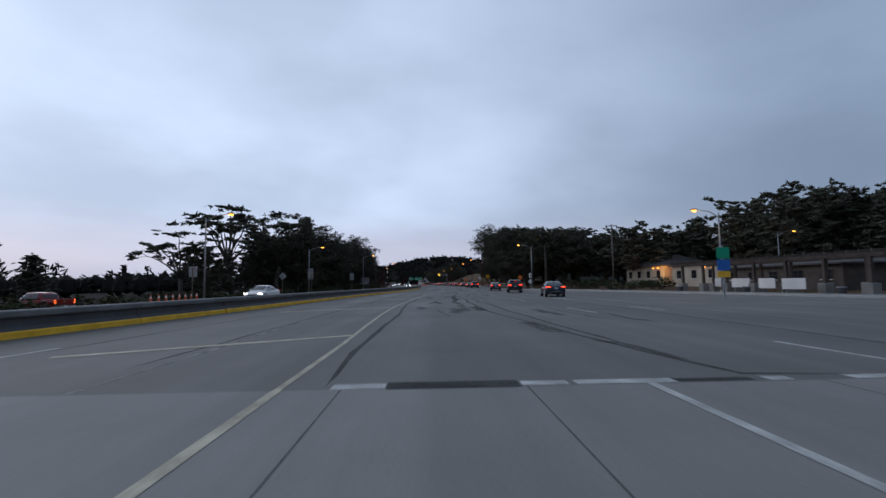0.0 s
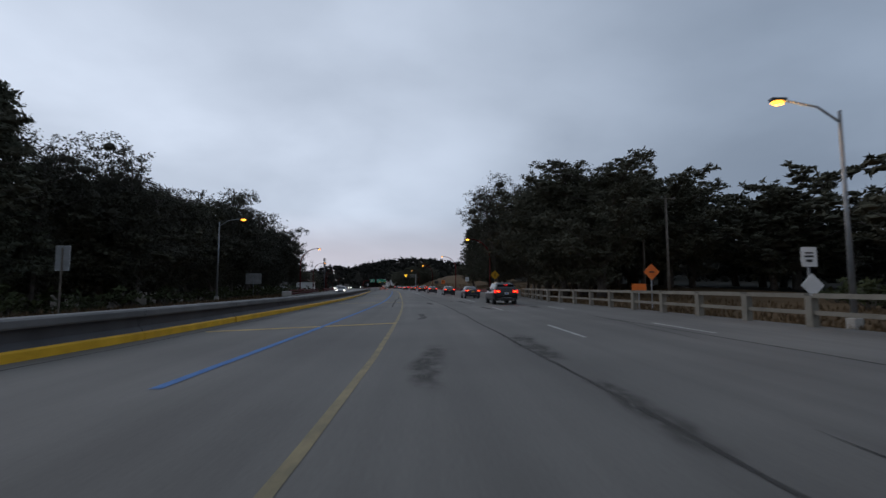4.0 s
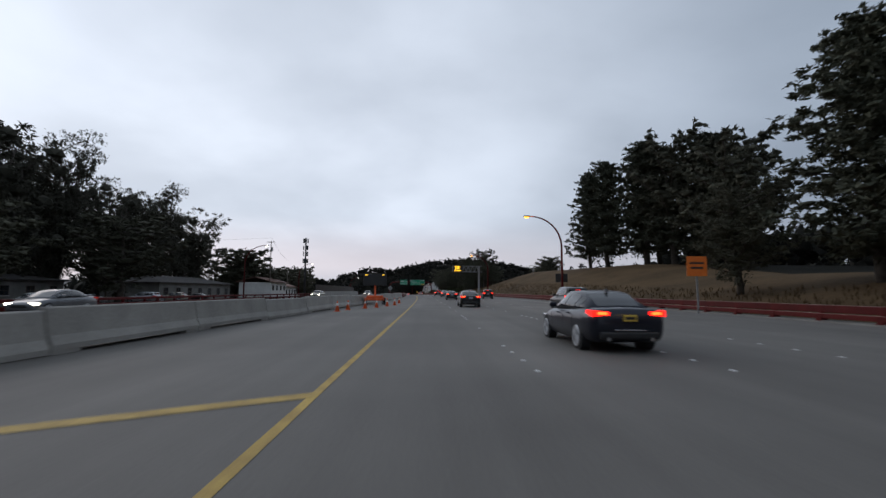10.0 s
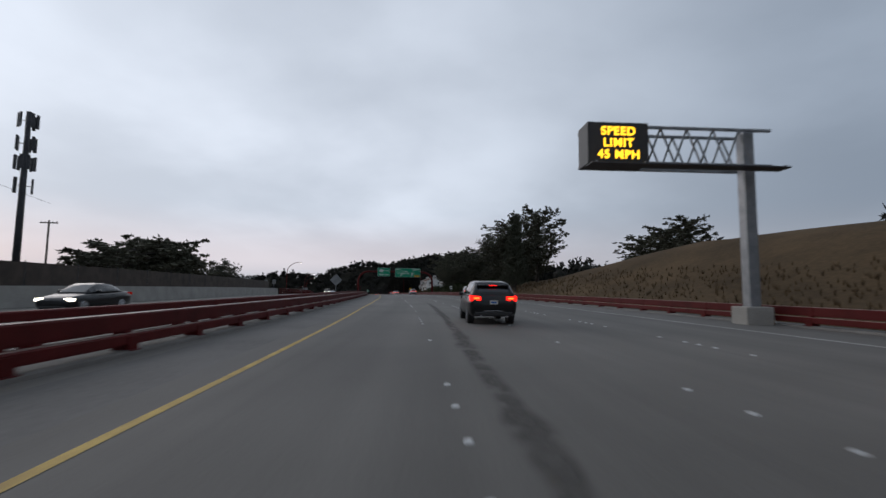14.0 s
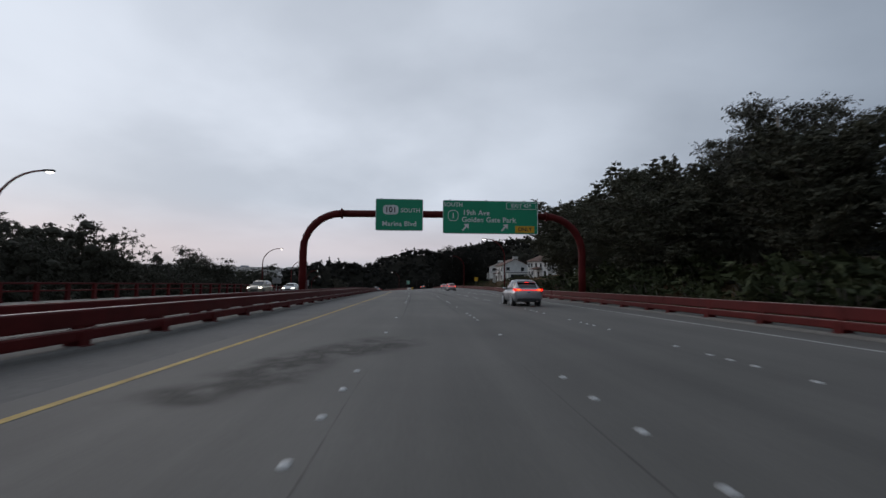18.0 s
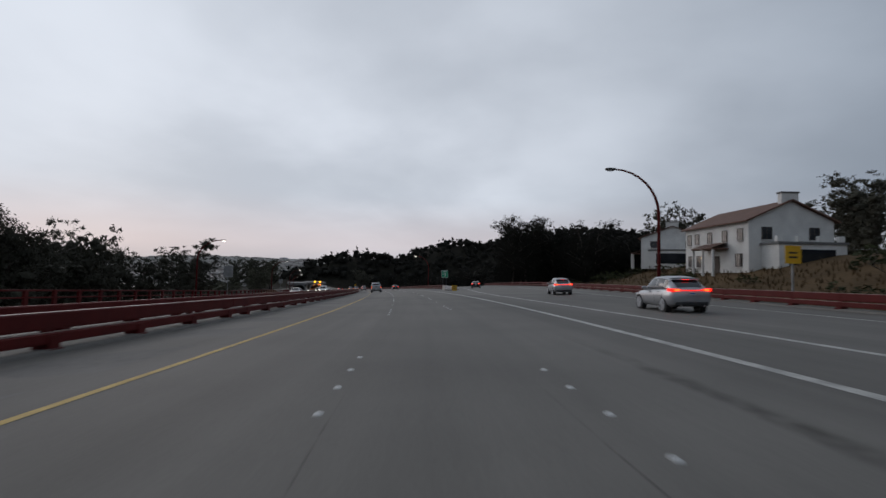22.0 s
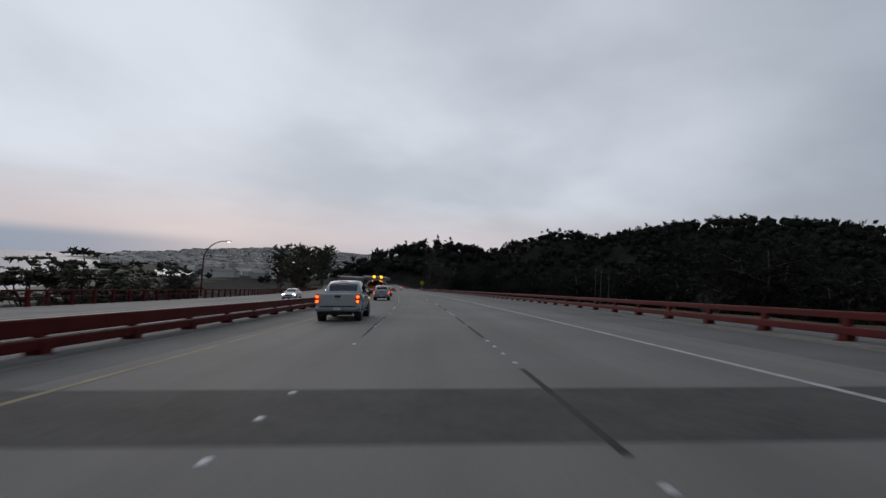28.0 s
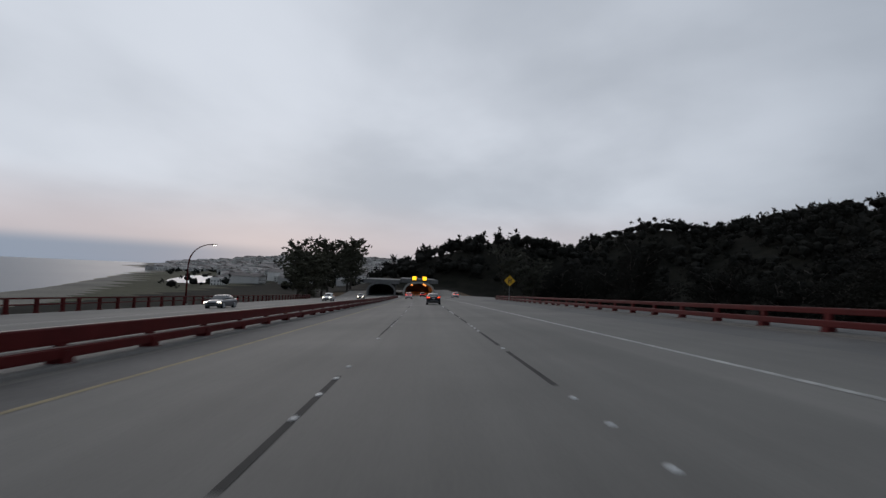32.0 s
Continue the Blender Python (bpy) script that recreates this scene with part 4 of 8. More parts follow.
dots(road, LANE_A, 114, 200, 171.6)
dots(road, LANE_A, 200, 300, 195.4)
dots(road, LANE_B, 114, 300, 195.4)
dots(road, LANE_C, 150, 300, 197.0)
dots(road_mid, LANE_A, 300, 417, 370.1)
dots(road_mid, LANE_B, 300, 416, 369.8)
for a, b, first in ((417, 448, 432.3), (448, 470, 460.8), (470, 500, 477.5), (500, 545, 522.6)):
    dots(road_mid, LANE_A, a, b, first)
for a, b, first in ((416, 445, 431.8), (445, 470, 460.4), (470, 498, 475.9), (498, 545, 506.65)):
    dots(road_mid, LANE_B, a, b, first)
dots(road_mid, LANE_A, 545, 611, 552.35)
dots(road_mid, LANE_B, 545, 578, 555.5)
dots(road_fork, LANE_B, 578, 611, 595.0, strips=True)
dots(road_mid, LANE_C, 300, 520, 369.4, 7.3)
dots(road_mid, LANE_D, 478, 536, 516.9, 7.3)
dots(road_low, LANE_A, 611, 870, 697.5)
dots(road_low, LANE_B, 611, 711, 703.6, strips=True)
dots(road_low, LANE_B, 711, 745, 704.8, strips=True)
dots(road_low, LANE_B, 745, 777, 766.0, strips=True)
dots(road_low, LANE_B, 777, 885, 782.4, strips=True)

painted("tar_strip", 812.6, 817.2, LANE_A, 0.10, TAR_STRIP, road_low, "dark tar strip between the lane markers", 0.004, 1.5)

# ---- barriers ----


def wpart(name, me, mat, parent, label="", smooth=False):
    """A part whose mesh is laid out in world metres."""
    ob = link(name, me, mat, parent, label, smooth)
    ob.matrix_parent_inverse = parent.matrix_basis.inverted()
    return ob


def base_at(name, s, d, label, category, group="", kind=""):
    ob = new(name)
    ob.matrix_basis = Matrix.Translation(at(s, d))
    return tagged(ob, label, category, group, kind)


RAIL_TOP = [(-0.09, 0.46), (-0.10, 0.50), (-0.10, 0.77), (-0.08, 0.80), (0.08, 0.80), (0.10, 0.77), (0.10, 0.50), (0.09, 0.46)]
RAIL_LOW = [(-0.09, 0.19), (-0.10, 0.22), (-0.10, 0.38), (-0.08, 0.41), (0.08, 0.41), (0.10, 0.38), (0.10, 0.22), (0.09, 0.19)]
OPEN_TOP = [(-0.09, 0.66), (-0.10, 0.68), (-0.10, 0.83), (-0.08, 0.86), (0.08, 0.86), (0.10, 0.83), (0.10, 0.68), (0.09, 0.66)]
OPEN_LOW = [(-0.09, 0.25), (-0.10, 0.28), (-0.10, 0.43), (-0.08, 0.46), (0.08, 0.46), (0.10, 0.43), (0.10, 0.28), (0.09, 0.25)]
THIN_TOP = [(-0.07, 1.16), (-0.08, 1.18), (-0.08, 1.28), (-0.06, 1.30), (0.06, 1.30), (0.08, 1.28), (0.08, 1.18), (0.07, 1.16)]
THIN_LOW = [(-0.06, 0.66), (-0.07, 0.68), (-0.07, 0.75), (-0.05, 0.77), (0.05, 0.77), (0.07, 0.75), (0.07, 0.68), (0.06, 0.66)]
SHEEN_PROFILE = [(-0.085, 0.0), (-0.085, 0.007), (0.085, 0.007), (0.085, 0.0)]
CURB = [(-0.55, -0.05), (-0.55, 0.07), (-0.52, 0.09), (0.30, 0.09), (0.36, 0.06), (0.40, -0.05)]


def post_mesh(*blocks):
    bm = bmesh.new()
    for b in blocks:
        box(*b, 0.0, bm)
    me = bpy.data.meshes.new("post")
    bm.to_mesh(me)
    bm.free()
    me.materials.append(ORANGE_RED)
    return me


# shaft, base plate and the block that holds the lower rail
STOUT = post_mesh((-0.07, -0.11, 0.06, 0.05, 0.11, 0.78), (-0.22, -0.18, 0.06, 0.22, 0.18, 0.09), (-0.17, -0.15, 0.09, 0.17, 0.15, 0.35))
OPEN = post_mesh((-0.06, -0.11, 0.06, 0.06, 0.11, 0.84), (-0.20, -0.17, 0.06, 0.20, 0.17, 0.09), (-0.14, -0.14, 0.09, 0.14, 0.14, 0.40))
THIN = post_mesh((-0.10, -0.14, 0.0, 0.10, 0.14, 1.27), (-0.15, -0.19, 0.0, 0.15, 0.19, 0.10))
RAIL_KINDS = {"stout": (RAIL_TOP, RAIL_LOW, STOUT, 0.80, 0.41), "open": (OPEN_TOP, OPEN_LOW, OPEN, 0.86, 0.46), "thin": (THIN_TOP, THIN_LOW, THIN, 1.30, 0.77)}


def rail_barrier(s0, s1, dist, flip=1, spacing=2.9, group="red rail barriers", length=60.0, kind="stout"):
    top_p, low_p, post_me, top_z, low_z = RAIL_KINDS[kind]
    s = s0
    while s < s1 - 1:
        e = min(s + length, s1)
        b = base_at("rail_barrier", s, dist(s), "red oxide painted steel rail barrier on a low concrete curb", "barrier", group)
        f = offset(dist, -0.26 * flip)
        low = f if kind == "thin" else offset(f, 0.09 * flip)
        wpart("top_rail", sweep(top_p, s, e - 0.03, f), ORANGE_RED, b)
        wpart("lower_rail", sweep(low_p, s, e - 0.03, low), ORANGE_RED, b)
        # thin pale strips paint the sky's reflection onto both rail tops
        if kind == "stout":
            wpart("rail_cap", sweep(SHEEN_PROFILE, s, e - 0.03, f, z=top_z), RAIL_SHEEN, b, "pale strip for the sky's sheen on the rail top")
            wpart("rail_cap", sweep(SHEEN_PROFILE, s, e - 0.03, low, z=low_z), RAIL_SHEEN, b, "pale strip for the sky's sheen on the rail top")
        if kind != "thin":
            wpart("curb", sweep([(u * flip, z) for u, z in CURB] if flip > 0 else [(-u, z) for u, z in reversed(CURB)], s, e - 0.02, offset(dist, -0.34 * flip)), CURB_STAINED, b, "stained concrete curb")
        p = s + spacing / 2
        while p < e:
            ob = new("post", post_me)
            ob.parent = b
            ob.matrix_parent_inverse = b.matrix_basis.inverted()
            ob.matrix_basis = road_pose(p, f(p) + (0.0 if kind == "thin" else 0.04 * flip))
            p += spacing
        s = e


rail_barrier(311, 960, RAIL_L)
rail_barrier(311, 600, offset(RAIL_L, -2.3), -1, group="rail barriers behind the median", kind="open")
rail_barrier(612, 960, lambda s: OPP_EDGE(s) + 0.4, 1, group="rail barriers of the opposite road", kind="thin")
rail_barrier(150, 611, RAIL_R, -1, group="rail barriers along the verge")
rail_barrier(611, 700, RAIL_R, -1, group="rail barriers along the verge", kind="open")
rail_barrier(616, 900, RAIL_M, -1, kind="open")
rail_barrier(148, 196, offset(OPP_EDGE, -0.9), 1, group="rail barriers of the opposite road", kind="open")
start_block = thing("start_block", road_pose(145.6, OPP_EDGE(145.6) - 1.2), "pale concrete block at the start of a rail", "concrete block")
part("block", box(-0.45, -1.1, -0.1, 0.45, 1.1, 0.72, 0.12), CONCRETE, start_block)
rail_barrier(196, 318, offset(OPP_EDGE, 0.5), 1, group="rail barriers of the opposite road", kind="open")
rail_barrier(425, 612, offset(OPP_EDGE, 0.5), 1, group="rail barriers of the opposite road", kind="thin")

# movable lane barrier with a yellow foot
MOV_TOP = [(-0.27, 0.60), (-0.29, 0.64), (-0.29, 0.76), (-0.24, 0.80), (0.24, 0.80), (0.29, 0.76), (0.29, 0.64), (0.27, 0.60)]
MOV_WAIST = [(-0.24, 0.20), (-0.12, 0.34), (-0.11, 0.61), (0.11, 0.61), (0.12, 0.34), (0.24, 0.20)]
MOV_FOOT = [(-0.30, 0.0), (-0.30, 0.17), (-0.24, 0.21), (0.24, 0.21), (0.30, 0.17), (0.30, 0.0)]
s = -60.0
while s < 195:
    e = min(s + 18.0, 195.5)
    b = base_at("lane_barrier", s, RAIL_L(s) - 0.3, "dark movable lane barrier with a bright yellow foot", "barrier", "movable lane barriers")
    f = offset(RAIL_L, -0.3)
    p = s
    while p < e - 0.5:
        q = min(p + 6.0, e)
        wpart("cap", sweep(MOV_TOP, p, q - 0.03, f), CONCRETE_DARK, b, "grey cap")
        wpart("waist", sweep(MOV_WAIST, p, q - 0.03, f), RUBBER_GREY, b)
        wpart("foot", sweep(MOV_FOOT, p, q - (0.16 if int(q) % 24 == 0 else 0.03), f), CURB_YELLOW, b, "bright yellow painted foot")
        p = q
    s = e

# concrete blocks between the directions
KRAIL = [(-0.30, 0.0), (-0.30, 0.08), (-0.20, 0.26), (-0.10, 0.78), (-0.07, 0.81), (0.07, 0.81), (0.10, 0.78), (0.20, 0.26), (0.30, 0.08), (0.30, 0.0)]
KTALL = [(u, z * 1.12 + (0.05 if 0 < z else 0.02)) for u, z in KRAIL]
s = 196.2
while s < 311:
    e = min(s + 6.1, 311.5)
    raised = 0.07 if int(s * 10) % 3 else 0.0
    ob = tagged(link("concrete_block", sweep([(u, z + raised) for u, z in KTALL], s, e - 0.06, offset(RAIL_L, -0.3), 3.05), CONCRETE), "stained pale concrete barrier block on the asphalt", "barrier", "concrete barrier blocks")
    if raised:
        for a in (s, e - 0.86):
            link("foot", sweep([(-0.29, 0.0), (-0.29, 0.1), (0.29, 0.1), (0.29, 0.0)], a, a + 0.8, offset(RAIL_L, -0.3), 2), CONCRETE, ob)
    s = e
stub = base_at("barrier_end", 195.7, -8.5, "blunt end of the movable lane barrier", "barrier")
wpart("end_plate", sweep([(-0.31, 0.0), (-0.31, 0.84), (0.31, 0.84), (0.31, 0.0)], 195.5, 195.66, offset(RAIL_L, -0.3)), CONCRETE_DARK, stub)

# retaining wall and screen fence across the opposite lanes
tagged(link("wall_opposite", sweep([(-0.35, -0.4), (-0.30, 1.25), (0.0, 1.25), (0.1, -0.4)], 318, 424, offset(OPP_EDGE, 0.1)), CONCRETE), "pale concrete retaining wall along the far lanes", "wall", kind="structure")
fence = base_at("screen_fence", 318, -25, "dark fabric covered fence above the far wall", "fence")
for k in range(21):
    a = 318 + k * 5
    wpart("fence_panel", sweep([(-0.03, 1.1), (-0.03, 2.7), (0.03, 2.7), (0.03, 1.1)], a + 0.05, a + 4.95, offset(OPP_EDGE, -1.6), 5), TIMBER_DARK, fence)
    wpart("fence_post", tube([at(a, OPP_EDGE(a) - 1.6, 0), at(a, OPP_EDGE(a) - 1.6, 2.8)], 0.05, 6), DARK_STEEL, fence)

# timber and concrete railing by the upper road, with its end block
railing = base_at("timber_railing", 86, 13.3, "weathered grey railing with square posts and two rails", "railing")
for k in range(19):
    a = 84 + k * 2.9
    if a > 136:
        break
    ob = wpart("post", sweep([(-0.13, -0.2), (-0.13, 1.08), (0.13, 1.08), (0.13, -0.2)], a, a + 0.26, offset(RAIL_R, 0.4), 1), WOOD_RAIL, railing)
    wpart("top_rail", sweep([(-0.11, 1.0), (-0.11, 1.16), (0.11, 1.16), (0.11, 1.0)], a + 0.27, a + 2.89, offset(RAIL_R, 0.4), 3), WOOD_RAIL, railing)
    wpart("lower_rail", sweep([(-0.07, 0.42), (-0.07, 0.56), (0.07, 0.56), (0.07, 0.42)], a + 0.27, a + 2.89, offset(RAIL_R, 0.4), 3), WOOD_RAIL, railing)
tagged(link("end_block", sweep([(-0.25, -0.1), (-0.2, 0.95), (0.2, 0.95), (0.25, -0.1)], 139.5, 149.2, offset(RAIL_R, 0.3), 2), CONCRETE), "pale concrete end block joining two railings", "barrier")
tagged(link("kerb", sweep([(-0.15, -0.1), (-0.15, 0.13), (-0.12, 0.15), (0.15, 0.15), (0.15, -0.1)], -120, 84, offset(RAIL_R, -2.0)), CONCRETE), "pale concrete kerb at the plaza edge", "kerb", kind="structure")
tagged(link("pavement", ribbon(-120, 84, offset(RAIL_R, -1.85), offset(RAIL_R, 2.2), 0.14, 0.4), CONCRETE_ROAD), "pale concrete pavement beside the plaza", "pavement", kind="structure")

# crash cushion at the ramp's nose, and the block behind it
NOSE = line((600, 8.2), (613, 8.5), (617, 8.7))
cushion = base_at("crash_cushion", 603, 8.3, "ribbed grey crash cushion with a yellow chevron nose", "crash cushion")
for k in range(4):
    a = 603.6 + k * 2.1
    for side in (-1, 1):
        for z0 in (0.14, 0.36, 0.58):
            wpart("rib", sweep([(side * 0.30 - 0.03, z0), (side * 0.36 - 0.03, z0 + 0.09), (side * 0.30 - 0.03, z0 + 0.18), (side * 0.30 + 0.03, z0 + 0.18), (side * 0.36 + 0.03, z0 + 0.09), (side * 0.30 + 0.03, z0)], a, a + 2.06, NOSE, 2.1), STEEL, cushion)
    wpart("frame", sweep([(-0.28, 0.05), (-0.28, 0.8), (0.28, 0.8), (0.28, 0.05)], a + 1.9, a + 2.0, NOSE, 1), DARK_STEEL, cushion)
nose_m = road_pose(603.3, NOSE(603.3))
plate = part("nose_plate", box(-0.42, -0.05, 0.06, 0.42, 0.05, 0.86, 0.03), PAINT_YELLOW, cushion, "yellow nose plate")
plate.matrix_parent_inverse = cushion.matrix_basis.inverted()
plate.matrix_basis = nose_m
for side in (-1, 1):
    for z0 in (0.1, 0.42):
        bm = bmesh.new()
        vs = [bm.verts.new(v) for v in ((0, -0.056, z0 + 0.27), (0, -0.056, z0 + 0.40), (side * 0.40, -0.056, z0 + 0.10), (side * 0.40, -0.056, z0 - 0.02))]
        bm.faces.new(vs)
        st = part("chevron_stripe", bm, PAINT_BLACK, cushion, "black chevron stripe")
        st.matrix_parent_inverse = cushion.matrix_basis.inverted()
        st.matrix_basis = nose_m
tagged(link("concrete_block", sweep([(-0.36, 0), (-0.3, 0.86), (0.3, 0.86), (0.36, 0)], 612.3, 616.2, NOSE, 2), CONCRETE), "pale concrete block behind the crash cushion", "barrier")

# ---- lamps ----


def street_lamp(m, lens, lit, label, height=10.2, reach=3.7, paint=ORANGE_RED, group="curved street lamps"):
    """A pole that arcs over towards local -x."""
    lamp = thing("street_lamp", m, label, "street lamp", group)
    part("base_plate", box(-0.22, -0.22, -0.4, 0.22, 0.22, 0.16, 0.03), CONCRETE, lamp, "concrete footing")
    r = reach
    k = height - r * 0.95
    pts = [(0, 0, 0.1), (0, 0, k * 0.5), (0, 0, k)]
    rad = [0.15, 0.13, 0.115]
    for i in range(1, 9):
        a = math.pi / 2 * i / 8
        pts.append((-r * (1 - math.cos(a)), 0, k + r * 0.95 * math.sin(a)))
        rad.append(0.115 - 0.006 * i)
    part("pole", tube(pts, rad, 10), paint, lamp, smooth=True)
    hb = box(-r - 0.75, -0.15, height - 0.09, -r + 0.05, 0.15, height + 0.09, 0.05)
    part("head", hb, DARK_STEEL, lamp, "dark luminaire head")
    lb = bmesh.new()
    bmesh.ops.create_uvsphere(lb, u_segments=12, v_segments=8, radius=0.5)
    bmesh.ops.scale(lb, vec=(0.62, 0.28, 0.22 if lit else 0.12), verts=lb.verts)
    bmesh.ops.translate(lb, vec=(-r - 0.40, 0, height - 0.12), verts=lb.verts)
    part("lens", lb, lens, lamp, "glowing lens" if lit else "", smooth=True)
    return lamp


def old_lamp(m, lens, label, height=9.2, reach=2.4, group="straight street lamps"):
    """A straight mast with a short raised arm towards local -x."""
    lamp = thing("street_lamp", m, label, "street lamp", group)
    part("base_plate", box(-0.2, -0.2, -0.4, 0.2, 0.2, 0.12, 0.03), CONCRETE, lamp, "concrete footing")
    part("pole", tube([(0, 0, 0.05), (0, 0, height * 0.5), (0, 0, height - 0.4)], [0.12, 0.09, 0.07], 10), STEEL, lamp, smooth=True)
    part("arm", tube([(0, 0, height - 0.9), (-reach * 0.4, 0, height - 0.25), (-reach, 0, height)], [0.05, 0.045, 0.04], 8), STEEL, lamp, smooth=True)
    part("head", box(-reach - 0.6, -0.14, height - 0.06, -reach + 0.05, 0.14, height + 0.1, 0.05), DARK_STEEL, lamp, "luminaire head")
    lb = bmesh.new()
    bmesh.ops.create_uvsphere(lb, u_segments=12, v_segments=8, radius=0.5)
    bmesh.ops.scale(lb, vec=(0.55, 0.3, 0.26), verts=lb.verts)
    bmesh.ops.translate(lb, vec=(-reach - 0.3, 0, height - 0.1), verts=lb.verts)
    part("lens", lb, lens, lamp, "glowing lens", smooth=True)
    return lamp


L_SOD = "curved red street lamp with a lit orange sodium lens"
L_WHT = "curved red street lamp with a pale lit lens"
L_OFF = "curved dark red street lamp, unlit"
lamp_s = street_lamp(road_pose(210, 15.9), SODIUM, True, L_SOD)
for s, d, k in ((148, 12.4, 0.87), (269, 15.7, 1.0), (328, 14.6, 1.0)):
    copy_thing(lamp_s, road_pose(s, d, 0, 0, k))
lamp_w = street_lamp(road_pose(515, 17.9), LAMP_WHITE, True, L_WHT)
copy_thing(lamp_s, road_pose(236, -28.8, 0, 180, 0.92))
copy_thing(lamp_s, road_pose(176, -22.4, 0, 180, 0.92))
for s, d in ((296, -31.8), (350.5, -37.3), (462, -30.0), (526, -30.5), (560, -31), (606, -31), (664, -31.0), (719, -32), (771, -33), (879, -35.5)):
    copy_thing(lamp_w, road_pose(s, d, 0, 180, 0.9))
copy_thing(lamp_w, road_pose(652, 10.6, 0, 0, 0.84))
street_lamp(road_pose(567, 19.5), LAMP_OFF, False, L_OFF)
copy_thing(lamp_w, road_pose(832, -33.8, 0, 180, 0.9))
old_s = old_lamp(road_pose(95.3, 17.5), SODIUM, "straight grey street lamp with a lit orange lens")
copy_thing(old_s, road_pose(43.5, -22.6, 0, 180, 0.92))
copy_thing(old_s, road_pose(81.8, -25.2, 0, 180, 0.9))
copy_thing(old_s, road_pose(138, -25, 0, 180, 1.1))
copy_thing(old_s, road_pose(50, 30.6, 0.1, 0, 0.97))
copy_thing(old_s, road_pose(78, 56.0, 0.2, 180, 1.0))
for i, (s, d, z) in enumerate(((210, 11.7, 9.8), (148, 8.9, 8.6), (269, 11.5, 9.8), (328, 10.4, 9.8), (43.5, -20.2, 8.0), (95.3, 14.9, 8.8), (50, 28.1, 8.6), (652, 6.6, 9.8))):
    pl = new("sodium_light", bpy.data.lights.new("sodium_light", "POINT"))
    pl.data.energy, pl.data.color, pl.data.shadow_soft_size = 160, (1.0, 0.5, 0.12), 0.2
    pl.location = at(s, d, z - 0.35)

# ---- sign gantry ----
gantry = thing("sign_gantry", road_pose(466, 0), "red steel sign bridge with two green guide signs over the road", "sign gantry")
GL, GR, GZ = -9.5, 13.6, 7.05
pts = [(GL, 0, -0.3), (GL, 0, 2.2), (GL, 0, 4.0)]
for i in range(1, 9):
    a = math.pi / 2 * i / 8
    pts.append((GL + 3.05 * (1 - math.cos(a)), 0, 4.0 + (GZ - 4.0) * math.sin(a)))
part("post", tube(pts, 0.30, 14), ORANGE_RED, gantry, smooth=True)
pts = [(GR, 0, -0.3), (GR, 0, 2.2), (GR, 0, 4.0)]
for i in range(1, 9):
    a = math.pi / 2 * i / 8
    pts.append((GR - 3.05 * (1 - math.cos(a)), 0, 4.0 + (GZ - 4.0) * math.sin(a)))
part("post", tube(pts, 0.30, 14), ORANGE_RED, gantry, smooth=True)
part("beam", tube([(GL + 3.05, 0, GZ), (1.8, 0, GZ + 0.05), (GR - 3.05, 0, GZ)], 0.29, 14), ORANGE_RED, gantry, smooth=True)
for x in (GL + 3.05, GR - 3.05):
    part("flange", tube([(x - 0.06, 0, GZ), (x + 0.06, 0, GZ)], 0.42, 14), ORANGE_RED, gantry)
for x in (-3.2, -0.8, 2.4, 5.4, 8.6):
    part("hanger", box(x - 0.06, -0.42, GZ - 1.3, x + 0.06, -0.28, GZ + 1.25, 0.01), STEEL, gantry)


def rounded_panel(w, h, depth, r, bm=None):
    b = bm or bmesh.new()
    pts = []
    for cx, cz, a0 in ((w / 2 - r, h / 2 - r, 0), (-w / 2 + r, h / 2 - r, 90), (-w / 2 + r, -h / 2 + r, 180), (w / 2 - r, -h / 2 + r, 270)):
        for k in range(5):
            a = radians(a0 + 90 * k / 4)
            pts.append((cx + r * math.cos(a), cz + r * math.sin(a)))
    front = [b.verts.new((x, -depth / 2, z)) for x, z in pts]
    back = [b.verts.new((x, depth / 2, z)) for x, z in pts]
    b.faces.new(front)
    b.faces.new(list(reversed(back)))
    n = len(pts)
    for k in range(n):
        b.faces.new((front[k], back[k], back[(k + 1) % n], front[(k + 1) % n]))
    return b


def panel(parent, x, z, w, h, name="sign_panel", y=-0.5, mat=PAINT_GREEN, border=PAINT_WHITE, label="green guide sign panel"):
    rim = part("border", rounded_panel(w, h, 0.05, 0.12), border, parent, "white border")
    rim.location = (x, y, z)
    p = part(name, rounded_panel(w - 0.09, h - 0.09, 0.05, 0.09), mat, parent, label)
    p.location = (x, y - 0.006, z)
    return p


def text(parent, body, x, z, size, mat=PAINT_WHITE, y=-0.536, bold=0.01, spacing=1.05):
    return words(body, size, mat, parent, pose(x, y, z) @ FACE_BACK, spacing=spacing, bold=bold)


panel(gantry, -1.75, 6.95, 3.85, 2.6)
panel(gantry, 5.75, 6.85, 7.9, 2.75)
sh = part("route_shield", rounded_panel(1.25, 0.78, 0.02, 0.28), PAINT_WHITE, gantry, "white route shield")
sh.location = (-2.45, -0.545, 7.35)
text(gantry, "101", -2.45, 7.34, 0.62, PAINT_BLACK, -0.562, 0.012)
text(gantry, "SOUTH", -0.85, 7.3, 0.46)
text(gantry, "Marina Blvd", -1.75, 6.2, 0.56)
text(gantry, "SOUTH", 2.65, 7.85, 0.46)
sh = part("route_shield", rounded_panel(0.86, 0.92, 0.02, 0.34), PAINT_WHITE, gantry, "white route shield outline")
sh.location = (2.65, -0.545, 6.95)
sh = part("shield_field", rounded_panel(0.76, 0.82, 0.02, 0.30), PAINT_GREEN, gantry)
sh.location = (2.65, -0.552, 6.95)
text(gantry, "1", 2.65, 6.92, 0.62, y=-0.57)
